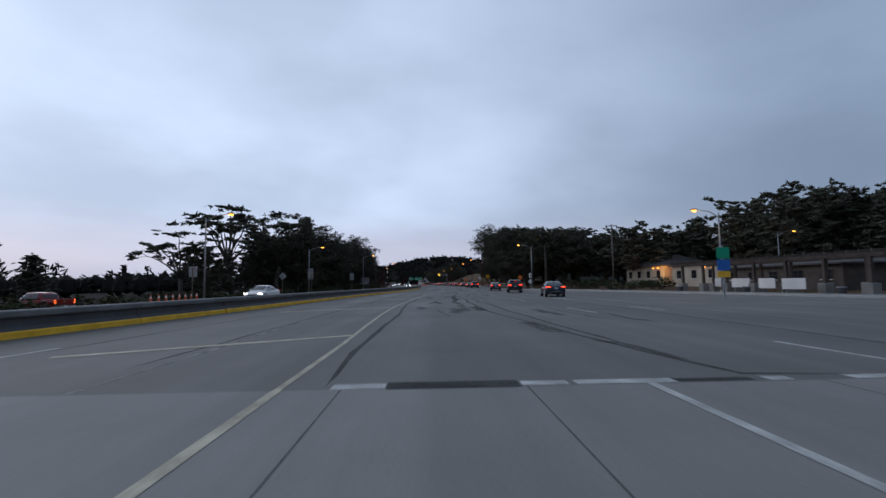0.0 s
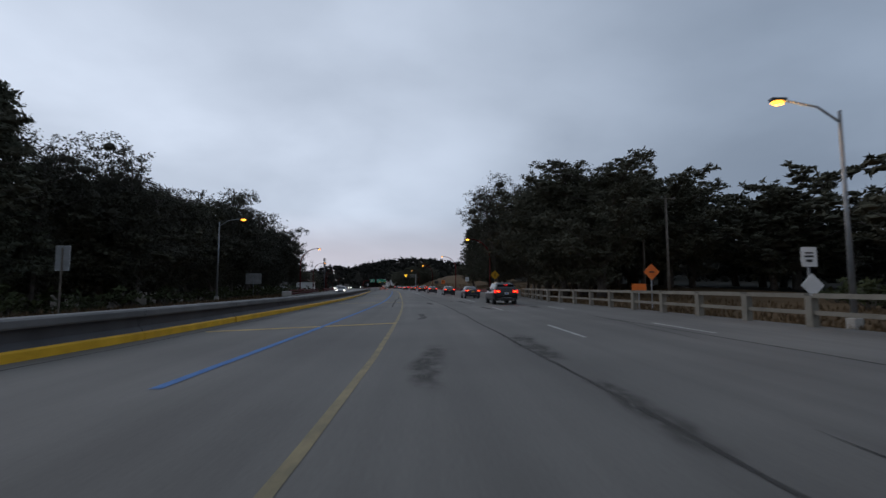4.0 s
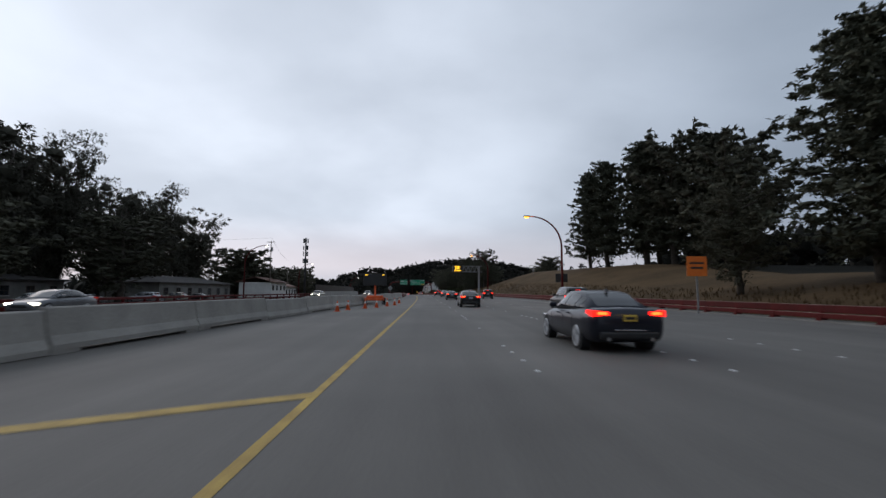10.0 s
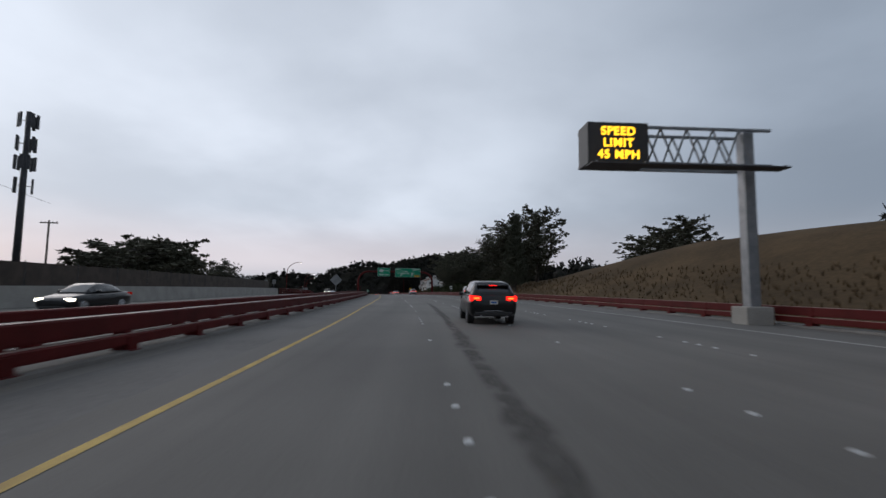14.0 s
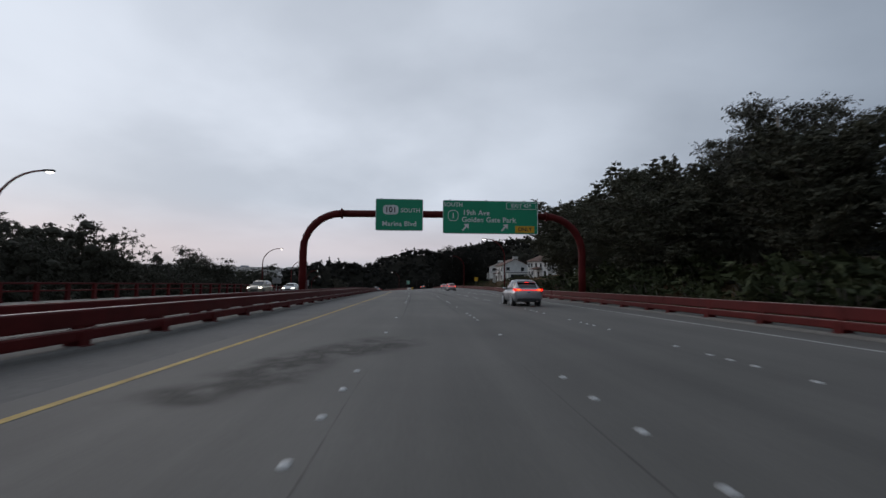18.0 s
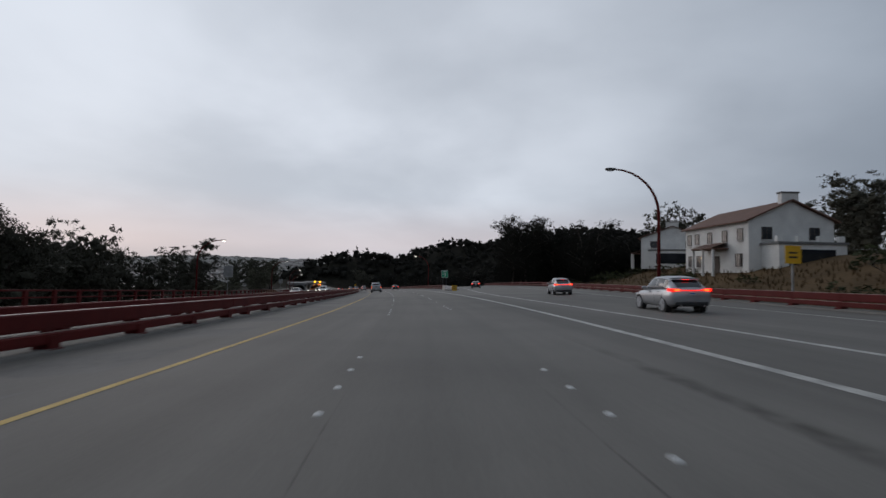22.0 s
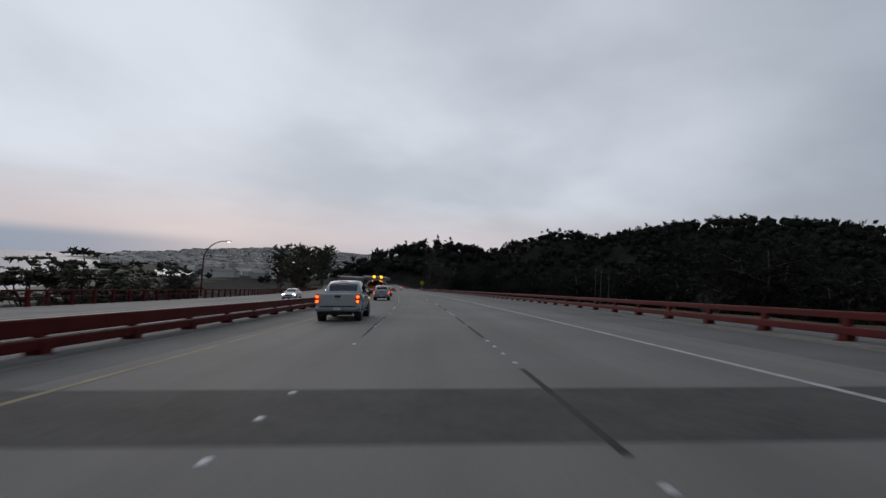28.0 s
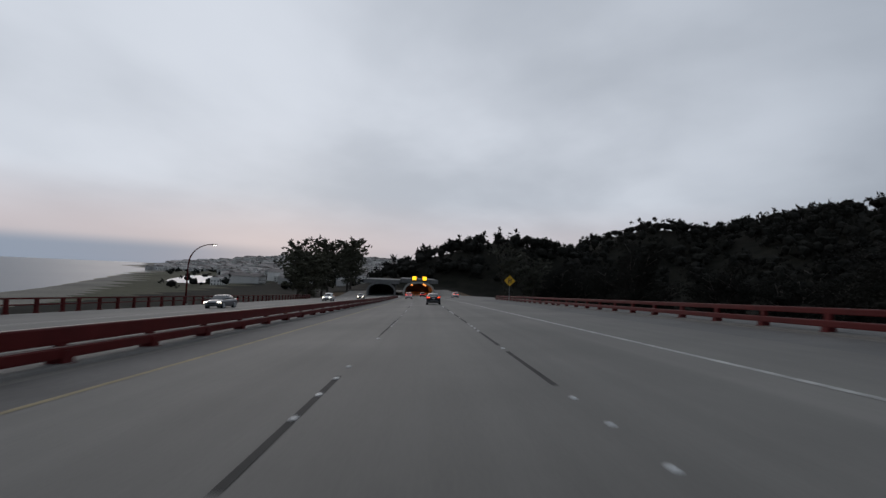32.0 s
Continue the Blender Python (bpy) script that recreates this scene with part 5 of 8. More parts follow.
text(gantry, "19th Ave", 4.55, 7.2, 0.58)
text(gantry, "Golden Gate Park", 5.6, 6.62, 0.58)
ex = part("exit_tab", rounded_panel(2.5, 0.56, 0.02, 0.05), PAINT_WHITE, gantry, "white outlined exit tab")
ex.location = (8.3, -0.545, 7.83)
ex = part("exit_field", rounded_panel(2.42, 0.48, 0.02, 0.04), PAINT_GREEN, gantry)
ex.location = (8.3, -0.552, 7.83)
text(gantry, "EXIT 438", 8.3, 7.82, 0.42, y=-0.57)
on = part("only_panel", rounded_panel(1.6, 0.55, 0.02, 0.05), PAINT_YELLOW, gantry, "yellow lane panel")
on.location = (8.6, -0.545, 5.88)
text(gantry, "ONLY", 8.6, 5.87, 0.42, PAINT_BLACK, -0.562)
for x in (3.65, 6.9):
    bm = bmesh.new()
    for tri in (((0.30, 0.30), (-0.14, 0.26), (0.26, -0.14)), ((0.16, 0.06), (0.06, 0.16), (-0.30, -0.2), (-0.2, -0.30))):
        bm.faces.new([bm.verts.new((a, 0, b)) for a, b in tri])
    arrow = part("arrow", bm, PAINT_WHITE, gantry, "white exit arrow")
    arrow.location = (x, -0.54, 6.0)

# ---- message sign on a cantilever truss ----
vms = thing("message_sign", road_pose(342, 14.1), "cantilever steel truss with a lit amber message board", "message sign")
part("post", box(-0.24, -0.24, -0.3, 0.24, 0.24, 8.35, 0.03), STEEL, vms)
part("footing", box(-0.6, -0.5, -0.4, 0.6, 0.5, 0.75, 0.06), CONCRETE, vms, "pale concrete footing")
for y in (-0.55, 0.55):
    for z in (6.75, 8.3):
        part("chord", box(-7.3, y - 0.06, z - 0.06, 0.75, y + 0.06, z + 0.06, 0.01), STEEL, vms)
    for k in range(4):
        x = -4.7 + k * 1.15
        part("diagonal", tube([(x, y, 6.8), (x + 0.58, y, 8.28)], 0.045, 6), STEEL, vms)
        part("diagonal", tube([(x + 0.58, y, 8.28), (x + 1.15, y, 6.8)], 0.045, 6), STEEL, vms)
part("walkway", box(-7.4, -1.3, 6.50, 1.0, -0.6, 6.56, 0.01), DARK_STEEL, vms)
for k in range(5):
    part("bracket", box(-7.2 + k * 2.0, -1.25, 6.56, -7.14 + k * 2.0, -0.5, 6.62), STEEL, vms)
part("board", box(-7.35, -0.75, 6.62, -4.75, 0.4, 8.42, 0.04), PAINT_BLACK, vms, "black message board")
for i, body in enumerate(("SPEED", "LIMIT", "45 MPH")):
    words(body, 0.50, AMBER_SIGN, vms, pose(-6.05, -0.765, 8.02 - i * 0.5) @ FACE_BACK, bold=0.015, spacing=1.12)

# ---- roadside signs ----


def road_sign(s, d, z, w, h, mat, label, shape="rect", turn=0.0, back=False, post=STEEL, legend=()):
    """A flat sign on a post; turn 180 faces the other way."""
    sign = thing("road_sign", road_pose(s, d, 0, turn), label, "road sign")
    part("post", box(-0.04, -0.04, -0.5, 0.04, 0.04, z + h * 0.4, 0.008), post, sign)
    bm = rounded_panel(w, h, 0.02, min(w, h) * 0.07)
    if shape == "diamond":
        bmesh.ops.rotate(bm, verts=bm.verts, matrix=Matrix.Rotation(radians(45), 3, "Y"))
    p = part("plate", bm, mat, sign)
    p.location = (0, -0.06, z)
    bk = bmesh.new()
    rounded_panel(w * 0.98, h * 0.98, 0.012, min(w, h) * 0.07, bk)
    if shape == "diamond":
        bmesh.ops.rotate(bk, verts=bk.verts, matrix=Matrix.Rotation(radians(45), 3, "Y"))
    q = part("plate_back", bk, SIGN_BACK, sign, "bare aluminium back")
    q.location = (0, -0.044, z)
    for bx, bz, bw, bh in legend:
        g = part("legend_bar", box(-bw / 2, -0.006, -bh / 2, bw / 2, 0.0, bh / 2), PAINT_BLACK, sign, "dark legend")
        g.location = (bx, -0.0735, z + bz)
    return sign


road_sign(161, -27.5, 2.75, 2.7, 1.9, SIGN_BACK, "broad bare backed sign before the dark trees", turn=180)
BARS = ((0, 0.18, 0.4, 0.07), (0, 0.02, 0.44, 0.09), (0, -0.18, 0.3, 0.12))
road_sign(97.4, 17.6, 2.75, 0.75, 0.9, PAINT_WHITE, "white rectangular sign on a lamp pole", legend=BARS)
road_sign(97.2, 17.5, 1.45, 0.78, 0.78, PAINT_WHITE, "pale diamond sign below a white sign", "diamond")
road_sign(111, 17.6, 2.5, 0.9, 0.9, PAINT_ORANGE, "orange diamond road work sign", "diamond", legend=((0, 0, 0.4, 0.1),))
road_sign(110.5, 16.3, 1.3, 1.1, 0.6, PAINT_ORANGE, "orange rectangular road work board")
road_sign(158.6, 15.5, 3.45, 1.2, 1.2, PAINT_YELLOW, "yellow diamond warning sign by the railing", "diamond", legend=((0, 0, 0.12, 0.6), (0.1, 0.2, 0.3, 0.1)))
road_sign(244.6, 16.9, 3.0, 1.3, 1.25, PAINT_ORANGE, "square orange work sign by the rail", legend=((0, 0.2, 0.9, 0.12), (0, -0.1, 0.8, 0.12)))
road_sign(210.5, 19.4, 3.5, 1.0, 1.2, PAINT_WHITE, "white speed sign on a post by the rail", legend=BARS)
road_sign(430, 12.7, 1.9, 0.6, 0.7, PAINT_WHITE, "small white roadside sign", legend=((0, 0, 0.3, 0.2),))
road_sign(556, 20.6, 2.8, 0.95, 1.0, PAINT_YELLOW, "square yellow sign behind the rail", legend=((0, 0.1, 0.5, 0.1), (0, -0.15, 0.5, 0.1)))
road_sign(880, 13.4, 3.3, 1.25, 1.25, PAINT_YELLOW, "yellow diamond merge sign with dark legend", "diamond", legend=((-0.15, 0, 0.14, 0.8), (0.2, 0.0, 0.14, 0.8), (0.02, 0.1, 0.3, 0.14)))
for s, d, z, w, h, shape in ((26, -27.6, 2.2, 1.0, 1.0, "diamond"), (48, -26.5, 3.0, 0.9, 1.1, "rect"), (67, -24.3, 2.75, 0.8, 0.8, "diamond"), (76, -23.3, 3.25, 0.42, 1.8, "rect"), (76.2, -22.9, 3.25, 0.42, 1.8, "rect"), (108, -23, 3.2, 0.9, 1.6, "rect"), (402, -11.7, 2.7, 1.4, 1.4, "diamond"), (430, -29.4, 2.6, 1.0, 1.0, "diamond"), (441, -29.8, 3.0, 0.8, 1.0, "rect"), (541, -31, 3.0, 2.0, 1.4, "rect"), (625, -32, 5.0, 1.7, 2.2, "rect"), (700, -33.4, 4.4, 1.2, 1.4, "rect")):
    road_sign(s, d, z, w, h, PAINT_WHITE, "bare back of a sign that faces oncoming traffic", shape, 180, post=WOOD_POLE if s < 150 else STEEL)
exit_sign = thing("exit_sign", road_pose(622.2, 9.7), "green exit sign on two posts behind the ramp nose", "exit sign")
for x in (-0.35, 0.35):
    part("post", box(x - 0.05, -0.05, -0.6, x + 0.05, 0.05, 3.4, 0.01), DARK_STEEL, exit_sign)
panel(exit_sign, 0, 3.1, 1.3, 1.45, y=-0.1)
text(exit_sign, "EXIT", 0, 3.52, 0.36, y=-0.135)
text(exit_sign, "438", 0, 3.1, 0.40, y=-0.135)
bm = bmesh.new()
for tri in (((0.2, 0.2), (-0.1, 0.17), (0.17, -0.1)), ((0.1, 0.04), (0.04, 0.1), (-0.2, -0.12), (-0.12, -0.2))):
    bm.faces.new([bm.verts.new((a, 0, b)) for a, b in tri])
arrow = part("arrow", bm, PAINT_WHITE, exit_sign, "white exit arrow")
arrow.location = (0, -0.14, 2.68)
back_board = thing("sign_board", road_pose(279, 18.6), "plain dark square board on a post beside the rail", "sign board")
part("post", box(-0.05, -0.03, -0.6, 0.05, 0.05, 3.6, 0.01), DARK_STEEL, back_board)
part("board", box(-0.85, -0.07, 2.65, 0.85, -0.03, 3.85, 0.01), PAINT_BLACK, back_board)
# direction boards at the plaza
board = thing("plaza_sign", road_pose(34, 21.6), "stack of green, blue and yellow plaza direction boards on a post", "sign")
part("post", box(-0.06, -0.06, -0.3, 0.06, 0.06, 3.9, 0.01), STEEL, board)
for z, h, mt, nm in ((3.35, 0.85, PAINT_GREEN, "green_board"), (2.45, 0.8, PAINT_BLUE, "blue_board"), (1.75, 0.45, PAINT_YELLOW, "yellow_board")):
    q = part(nm, rounded_panel(0.95, h, 0.04, 0.05), mt, board)
    q.location = (0, -0.1, z)

# ---- message trailer and cones ----
trailer = thing("message_trailer", road_pose(263, -5.35), "orange trailer with a dark folding message board", "trailer")
part("frame", box(-0.95, -0.75, 0.42, 0.95, 0.75, 0.62, 0.05), CONE_ORANGE, trailer)
part("drawbar", tube([(0, 0.7, 0.5), (0, 2.1, 0.48)], 0.06, 8), CONE_ORANGE, trailer)
part("battery_box", box(-0.8, -0.5, 0.62, 0.8, 0.4, 0.92, 0.05), CONE_ORANGE, trailer)
part("mast", box(-0.09, -0.09, 0.6, 0.09, 0.09, 3.0, 0.02), CONE_ORANGE, trailer)
part("board", box(-1.18, -0.22, 1.92, 1.18, -0.05, 3.12, 0.03), PAINT_BLACK, trailer, "black message board")
for x in (-0.85, 0.85):
    g = part("lit_diodes", box(x - 0.14, -0.232, 2.98, x + 0.14, -0.222, 3.03), AMBER_SIGN, trailer, "lit amber diodes")
for x in (-0.95, 0.95):
    w = part("wheel", tube([(x - 0.1, 0, 0.33), (x + 0.1, 0, 0.33)], 0.33, 18), TYRE, trailer)
    part("fender", box(x - 0.14, -0.45, 0.66, x + 0.14, 0.45, 0.72, 0.03), CONE_ORANGE, trailer)
    part("jack", tube([(x * 0.85, -0.8, 0.0), (x * 0.85, -0.8, 0.6)], 0.04, 8), DARK_STEEL, trailer)


def cone(m):
    c = thing("traffic_cone", m, "orange traffic cone with a pale sleeve on the asphalt", "traffic cone", "traffic cones")
    part("foot", box(-0.19, -0.19, 0, 0.19, 0.19, 0.035, 0.01), CONE_ORANGE, c)
    part("body", tube([(0, 0, 0.03), (0, 0, 0.36), (0, 0, 0.71)], [0.145, 0.09, 0.03], 16), CONE_ORANGE, c, smooth=True)
    part("sleeve", tube([(0, 0, 0.40), (0, 0, 0.56)], [0.087, 0.062], 16), PAINT_WHITE, c, "pale reflective sleeve")
    return c


c0 = cone(road_pose(250.1, -5.83))
for s, d in ((253, -4.99), (255.1, -4.31), (258.3, -3.71), (261.3, -3.24), (268, -3.2), (247.5, -6.1)):
    copy_thing(c0, road_pose(s, d, 0, s * 7))
for k in range(8):
    copy_thing(c0, road_pose(48 + k * 1.7, -31 - 0.3 * k, -0.3, k * 20, 1.2))

# ---- trees ----


def leaf_cloud(rng, pads, density, size, flat=0.0, hang=0.0):
    """Small leaf sprays scattered in the uneven shells of ellipsoid pads: (centre, radii)."""
    vs, fs = [], []
    base = 0
    for (cx, cy, cz), (rx, ry, rz) in pads:
        n = max(6, int(density * (rx * ry + rx * rz + ry * rz) / 3))
        m = max(3, n // 14)
        u = rng.normal(size=(m, 3))
        u /= np.linalg.norm(u, axis=1)[:, None]
        k1, k2 = rng.normal(size=3) * 2.2, rng.normal(size=3) * 3.6
        bumps = 1.0 + 0.14 * np.sin(u @ k1) + 0.10 * np.sin(u @ k2 + 1.0)
        u *= (bumps * (0.30 + 0.80 * rng.random(m) ** 0.6))[:, None]
        u = u[rng.integers(0, m, n)] + rng.normal(size=(n, 3)) * 0.13
        c = np.stack([cx + u[:, 0] * rx, cy + u[:, 1] * ry, cz + u[:, 2] * rz], 1)
        a = rng.normal(size=(n, 3)) + u * 0.9
        a[:, 2] = a[:, 2] * (1 - flat) - hang
        a /= np.linalg.norm(a, axis=1)[:, None]
        b = np.cross(a, rng.normal(size=(n, 3)))
        b /= np.linalg.norm(b, axis=1)[:, None]
        k = size * (0.5 + rng.random(n))[:, None]
        a, b = a * k, b * k * 0.34
        q = np.stack([c - a * 0.6, c + b * 0.8 - a * 0.05, c + a, c - b * 0.8 + a * 0.1], 1).reshape(-1, 3)
        vs.append(q)
        fs += [(base + 4 * i, base + 4 * i + 1, base + 4 * i + 2, base + 4 * i + 3) for i in range(n)]
        base += 4 * n
    return np.concatenate(vs), fs


ball_bm = bmesh.new()
bmesh.ops.create_icosphere(ball_bm, subdivisions=1, radius=1.0)
BALL_V = np.array([v.co[:] for v in ball_bm.verts])
BALL_F = np.array([[v.index for v in f.verts] for f in ball_bm.faces])
ball_bm.free()


def bough_mass(rng, pads, fill):
    """The dense twigs within each pad, as a rough closed lump."""
    vs, fs = [], []
    for i, (c, r) in enumerate(pads):
        v = BALL_V * (np.array(r) * fill) * (0.78 + 0.44 * rng.random((len(BALL_V), 1)))
        vs.append(v + np.array(c))
        fs.append(BALL_F + i * len(BALL_V))
    return np.concatenate(vs), [tuple(int(k) for k in f) for f in np.concatenate(fs)]


def limb(rng, p0, p1, r0, r1, sag=0.0, bm=None, n=5):
    p0, p1 = Vector(p0), Vector(p1)
    pts = []
    for i in range(n + 1):
        t = i / n
        p = p0.lerp(p1, t)
        p.z += sag * math.sin(math.pi * t)
        if 0 < i < n:
            p += Vector(rng.normal(size=3)) * (p1 - p0).length * 0.013
        pts.append(p)
    tube(pts, [r0 + (r1 - r0) * i / n for i in range(n + 1)], 7 if r0 > 0.3 else 3, bm)
    return pts[-1]


def make_tree(name, kind, seed, label, leaf, bark, m, category="tree", near="far"):
    much, small = {"close": (8.0, 0.42), "near": (4.2, 0.56), "far": (1.25, 0.88)}[near]
    rng = np.random.default_rng(seed)
    wood = bmesh.new()
    pads = []
    if kind == "cypress":
        h = 15.0
        top = (rng.normal() * 0.8, rng.normal() * 0.8, h * 0.86)
        limb(rng, (0, 0, -0.6), top, 0.55, 0.12, bm=wood, n=8)
        for i in range(26):
            t = 0.22 + 0.74 * i / 25
            a = i * 2.4 + rng.normal() * 0.3
            reach = (7.4 * (1 - abs(t - 0.52) ** 1.6 * 1.25)) * (0.7 + 0.45 * rng.random())
            z = h * t * 0.92
            e = (math.cos(a) * reach, math.sin(a) * reach, z + 1.3 + reach * 0.16)
            limb(rng, (top[0] * t, top[1] * t, z), e, 0.16, 0.04, -0.3, wood, 4)
            for k in range(3):
                f = 0.5 + 0.25 * k
                pads.append(((e[0] * f + rng.normal() * 0.4, e[1] * f + rng.normal() * 0.4, z + (e[2] - z) * f + 0.25), (1.75 - 0.25 * k, 1.75 - 0.25 * k, 0.62)))
        pads += [((rng.normal() * 0.5, rng.normal() * 0.5, h * t), (w, w, 1.5)) for t, w in ((0.2, 2.6), (0.34, 3.6), (0.48, 4.0), (0.62, 3.8), (0.76, 3.0), (0.88, 1.9))]
        v, f = leaf_cloud(rng, pads, 27 * much, 0.55 * small, 0.3)
    elif kind == "umbrella":
        h = 15.0
        lean = rng.normal(size=2) * 0.8
        fork = (lean[0], lean[1], h * 0.36)
        limb(rng, (0, 0, -0.6), fork, 0.5, 0.32, bm=wood, n=5)
        for i in range(9):
            a = i * 2.4 + rng.normal() * 0.25
            reach = 3.0 + 3.6 * rng.random() if i else 0.6
            e = (fork[0] + math.cos(a) * reach, fork[1] + math.sin(a) * reach, h * (0.97 - 0.045 * reach * rng.uniform(0.6, 1.4)))
            limb(rng, fork, e, 0.2, 0.06, 0.7, wood, 6)
            for k in range(4):
                q = (e[0] + rng.normal() * 1.3, e[1] + rng.normal() * 1.3, e[2] + rng.normal() * 0.35)
                pads.append((q, (1.7, 1.7, 0.45)))
                if k:
                    limb(rng, e, q, 0.05, 0.02, 0.1, wood, 2)
            if i % 3 == 1:
                q = (fork[0] + math.cos(a) * reach * 0.8, fork[1] + math.sin(a) * reach * 0.8, h * rng.uniform(0.55, 0.72))
                limb(rng, fork, q, 0.12, 0.04, 0.2, wood, 4)
                pads += [((q[0] + rng.normal(), q[1] + rng.normal(), q[2]), (1.6, 1.6, 0.42)) for k in range(2)]
        v, f = leaf_cloud(rng, pads, 27 * much, 0.5 * small, 0.3)
    elif kind == "euc":
        h = 21.0
        for i in range(3):
            a = i * 2.1 + rng.normal() * 0.3
            fork = (rng.normal() * 0.3, rng.normal() * 0.3, h * 0.24)
            tip = limb(rng, fork if i else (0, 0, -0.6), (math.cos(a) * 2.6, math.sin(a) * 2.6, h * (0.80 + 0.06 * i)), 0.22 if i else 0.36, 0.08, bm=wood, n=7)
            pads += [((fork[0] + (tip.x - fork[0]) * q, fork[1] + (tip.y - fork[1]) * q, fork[2] + (tip.z - fork[2]) * q), (2.5, 2.5, 2.1)) for q in (0.0, 0.18, 0.36, 0.55, 0.75)]
            for k in range(7):
                t = 0.08 + 0.14 * k
                b = a + rng.normal() * 1.4
                p = (fork[0] + (tip.x - fork[0]) * t, fork[1] + (tip.y - fork[1]) * t, fork[2] + (tip.z - fork[2]) * t)
                r = 2.4 + 2.6 * rng.random()
                e = (p[0] + math.cos(b) * r, p[1] + math.sin(b) * r, p[2] + 1.4 + 1.6 * rng.random())
                limb(rng, p, e, 0.12, 0.04, 0.2, wood, 4)
                pads.append((e, (1.7 + rng.random() * 0.7, 1.7 + rng.random() * 0.7, 1.5)))
                pads.append(((e[0] * 0.8, e[1] * 0.8, e[2] - 1.5), (1.4, 1.4, 1.2)))
            pads.append(((tip.x, tip.y, tip.z), (1.9, 1.9, 1.6)))
        v, f = leaf_cloud(rng, pads, 30 * much, 0.42 * small, 0.0, 0.5)
    elif kind == "pine":
        h = 18.0
        limb(rng, (0, 0, -0.6), (rng.normal() * 0.4, rng.normal() * 0.4, h), 0.45, 0.06, bm=wood, n=8)
        for i in range(58):
            t = 0.10 + 0.87 * i / 57
            a = i * 2.4
            reach = (5.4 * (1 - t) ** 0.62 + 0.7) * (0.65 + 0.5 * rng.random())
            z = h * t
            e = (math.cos(a) * reach, math.sin(a) * reach, z + 0.5 + reach * 0.10)
            limb(rng, (0, 0, z), e, 0.11, 0.03, -0.15, wood, 3)
            for k in (0.3, 0.62, 0.95):
                pads.append(((e[0] * k, e[1] * k, z + (e[2] - z) * k), (1.25, 1.25, 0.55)))
        pads.append(((0, 0, h), (0.5, 0.5, 1.0)))
        pads += [((0, 0, h * t), (2.6 * (1 - t) + 0.5, 2.6 * (1 - t) + 0.5, 1.3)) for t in (0.14, 0.26, 0.38, 0.5, 0.62, 0.74, 0.86)]
        v, f = leaf_cloud(rng, pads, 34 * much, 0.48 * small, 0.2)
    else:  # scrub
        for i in range(9):
            a, r = rng.random() * 6.3, rng.random() * 1.5
            e = (math.cos(a) * r, math.sin(a) * r, 0.7 + rng.random() * 0.8)
            limb(rng, (0, 0, -0.3), e, 0.06, 0.02, 0, wood, 3)
            pads.append((e, (0.85, 0.85, 0.6)))
        v, f = leaf_cloud(rng, pads, 60, 0.24)
    if kind != "scrub":  # the shaded inner boughs
        heart = [q for q in pads if q[1][0] > 2.2] if kind == "euc" else pads
        v2, f2 = bough_mass(rng, heart, {"close": 0.36, "near": 0.36, "far": 0.5}[near])
        n0 = len(v)
        v = np.concatenate([v, v2])
        f = f + [tuple(i + n0 for i in q) for q in f2]
    t = thing(name, m, label, category)
    part("trunk", wood, bark, t, smooth=True)
    link("crown", pydata("crown", v, f), leaf, t)
    return t


TREES = {}
T_LABEL = {"umbrella": "dark flat topped cypress with bare limbs under its crown", "cypress": "dark spreading cypress with layered flat boughs", "euc": "tall dark eucalyptus with open hanging foliage", "pine": "dark conical conifer with tiered branches", "scrub": "low dark scrub bush on dry ground"}
T_NAME = {"umbrella": "cypress_tree", "cypress": "cypress_tree", "euc": "eucalyptus_tree", "pine": "conifer_tree", "scrub": "bush"}
T_LEAF = {"umbrella": LEAF_CYPRESS, "cypress": LEAF_CYPRESS, "euc": LEAF_EUC, "pine": LEAF_PINE, "scrub": LEAF_BUSH}
T_BARK = {"umbrella": BARK, "cypress": BARK, "euc": BARK_PALE, "pine": BARK, "scrub": BARK}
T_HEIGHT = {"umbrella": 15.3, "cypress": 15.6, "euc": 21.5, "pine": 18.8, "scrub": 1.9}
tree_no = [0]


def plant(kind, s, d, h, wide=1.0, lift=None):
    """One tree by the road, h metres tall, its foot on the ground."""
    p = at(s, d)
    gzv = float(ground([p.x], [p.y])[0]) if lift is None else p.z + lift
    tree_no[0] += 1
    n = tree_no[0]
    k = h / T_HEIGHT[kind]
    m = Matrix.Translation((p.x, p.y, gzv)) @ pose(0, 0, 0, 0, 0, (n * 77) % 360) @ Matrix.Diagonal((k * wide, k * wide, k, 1))
    near = (-40 < d < 42 and s < 560) or (s > 640 and 40 < d < 85) or (kind == "pine" and h > 28) or (d < -40 and h > 31 and d > -76)
    step = "close" if 0 < d < 30 and h > 14 and (s < 172 or 400 < s < 430) else "near" if near else "far"
    key = (kind, step, n % 3)
    if key not in TREES:
        TREES[key] = make_tree(T_NAME[kind], kind, 11 + len(TREES) * 7, T_LABEL[kind], T_LEAF[kind], T_BARK[kind], Matrix(), "bush" if kind == "scrub" else "tree", step)
        TREES[key].matrix_basis = m
        return TREES[key]
    t = copy_thing(TREES[key], Matrix())
    t.matrix_basis = m
    if s > 640 and d > 40:  # the heights' darker foliage colour, standing in for shade on the backlit slope
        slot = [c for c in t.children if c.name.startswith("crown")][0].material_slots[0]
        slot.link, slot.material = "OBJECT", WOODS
    return t


rt = random.Random(21)


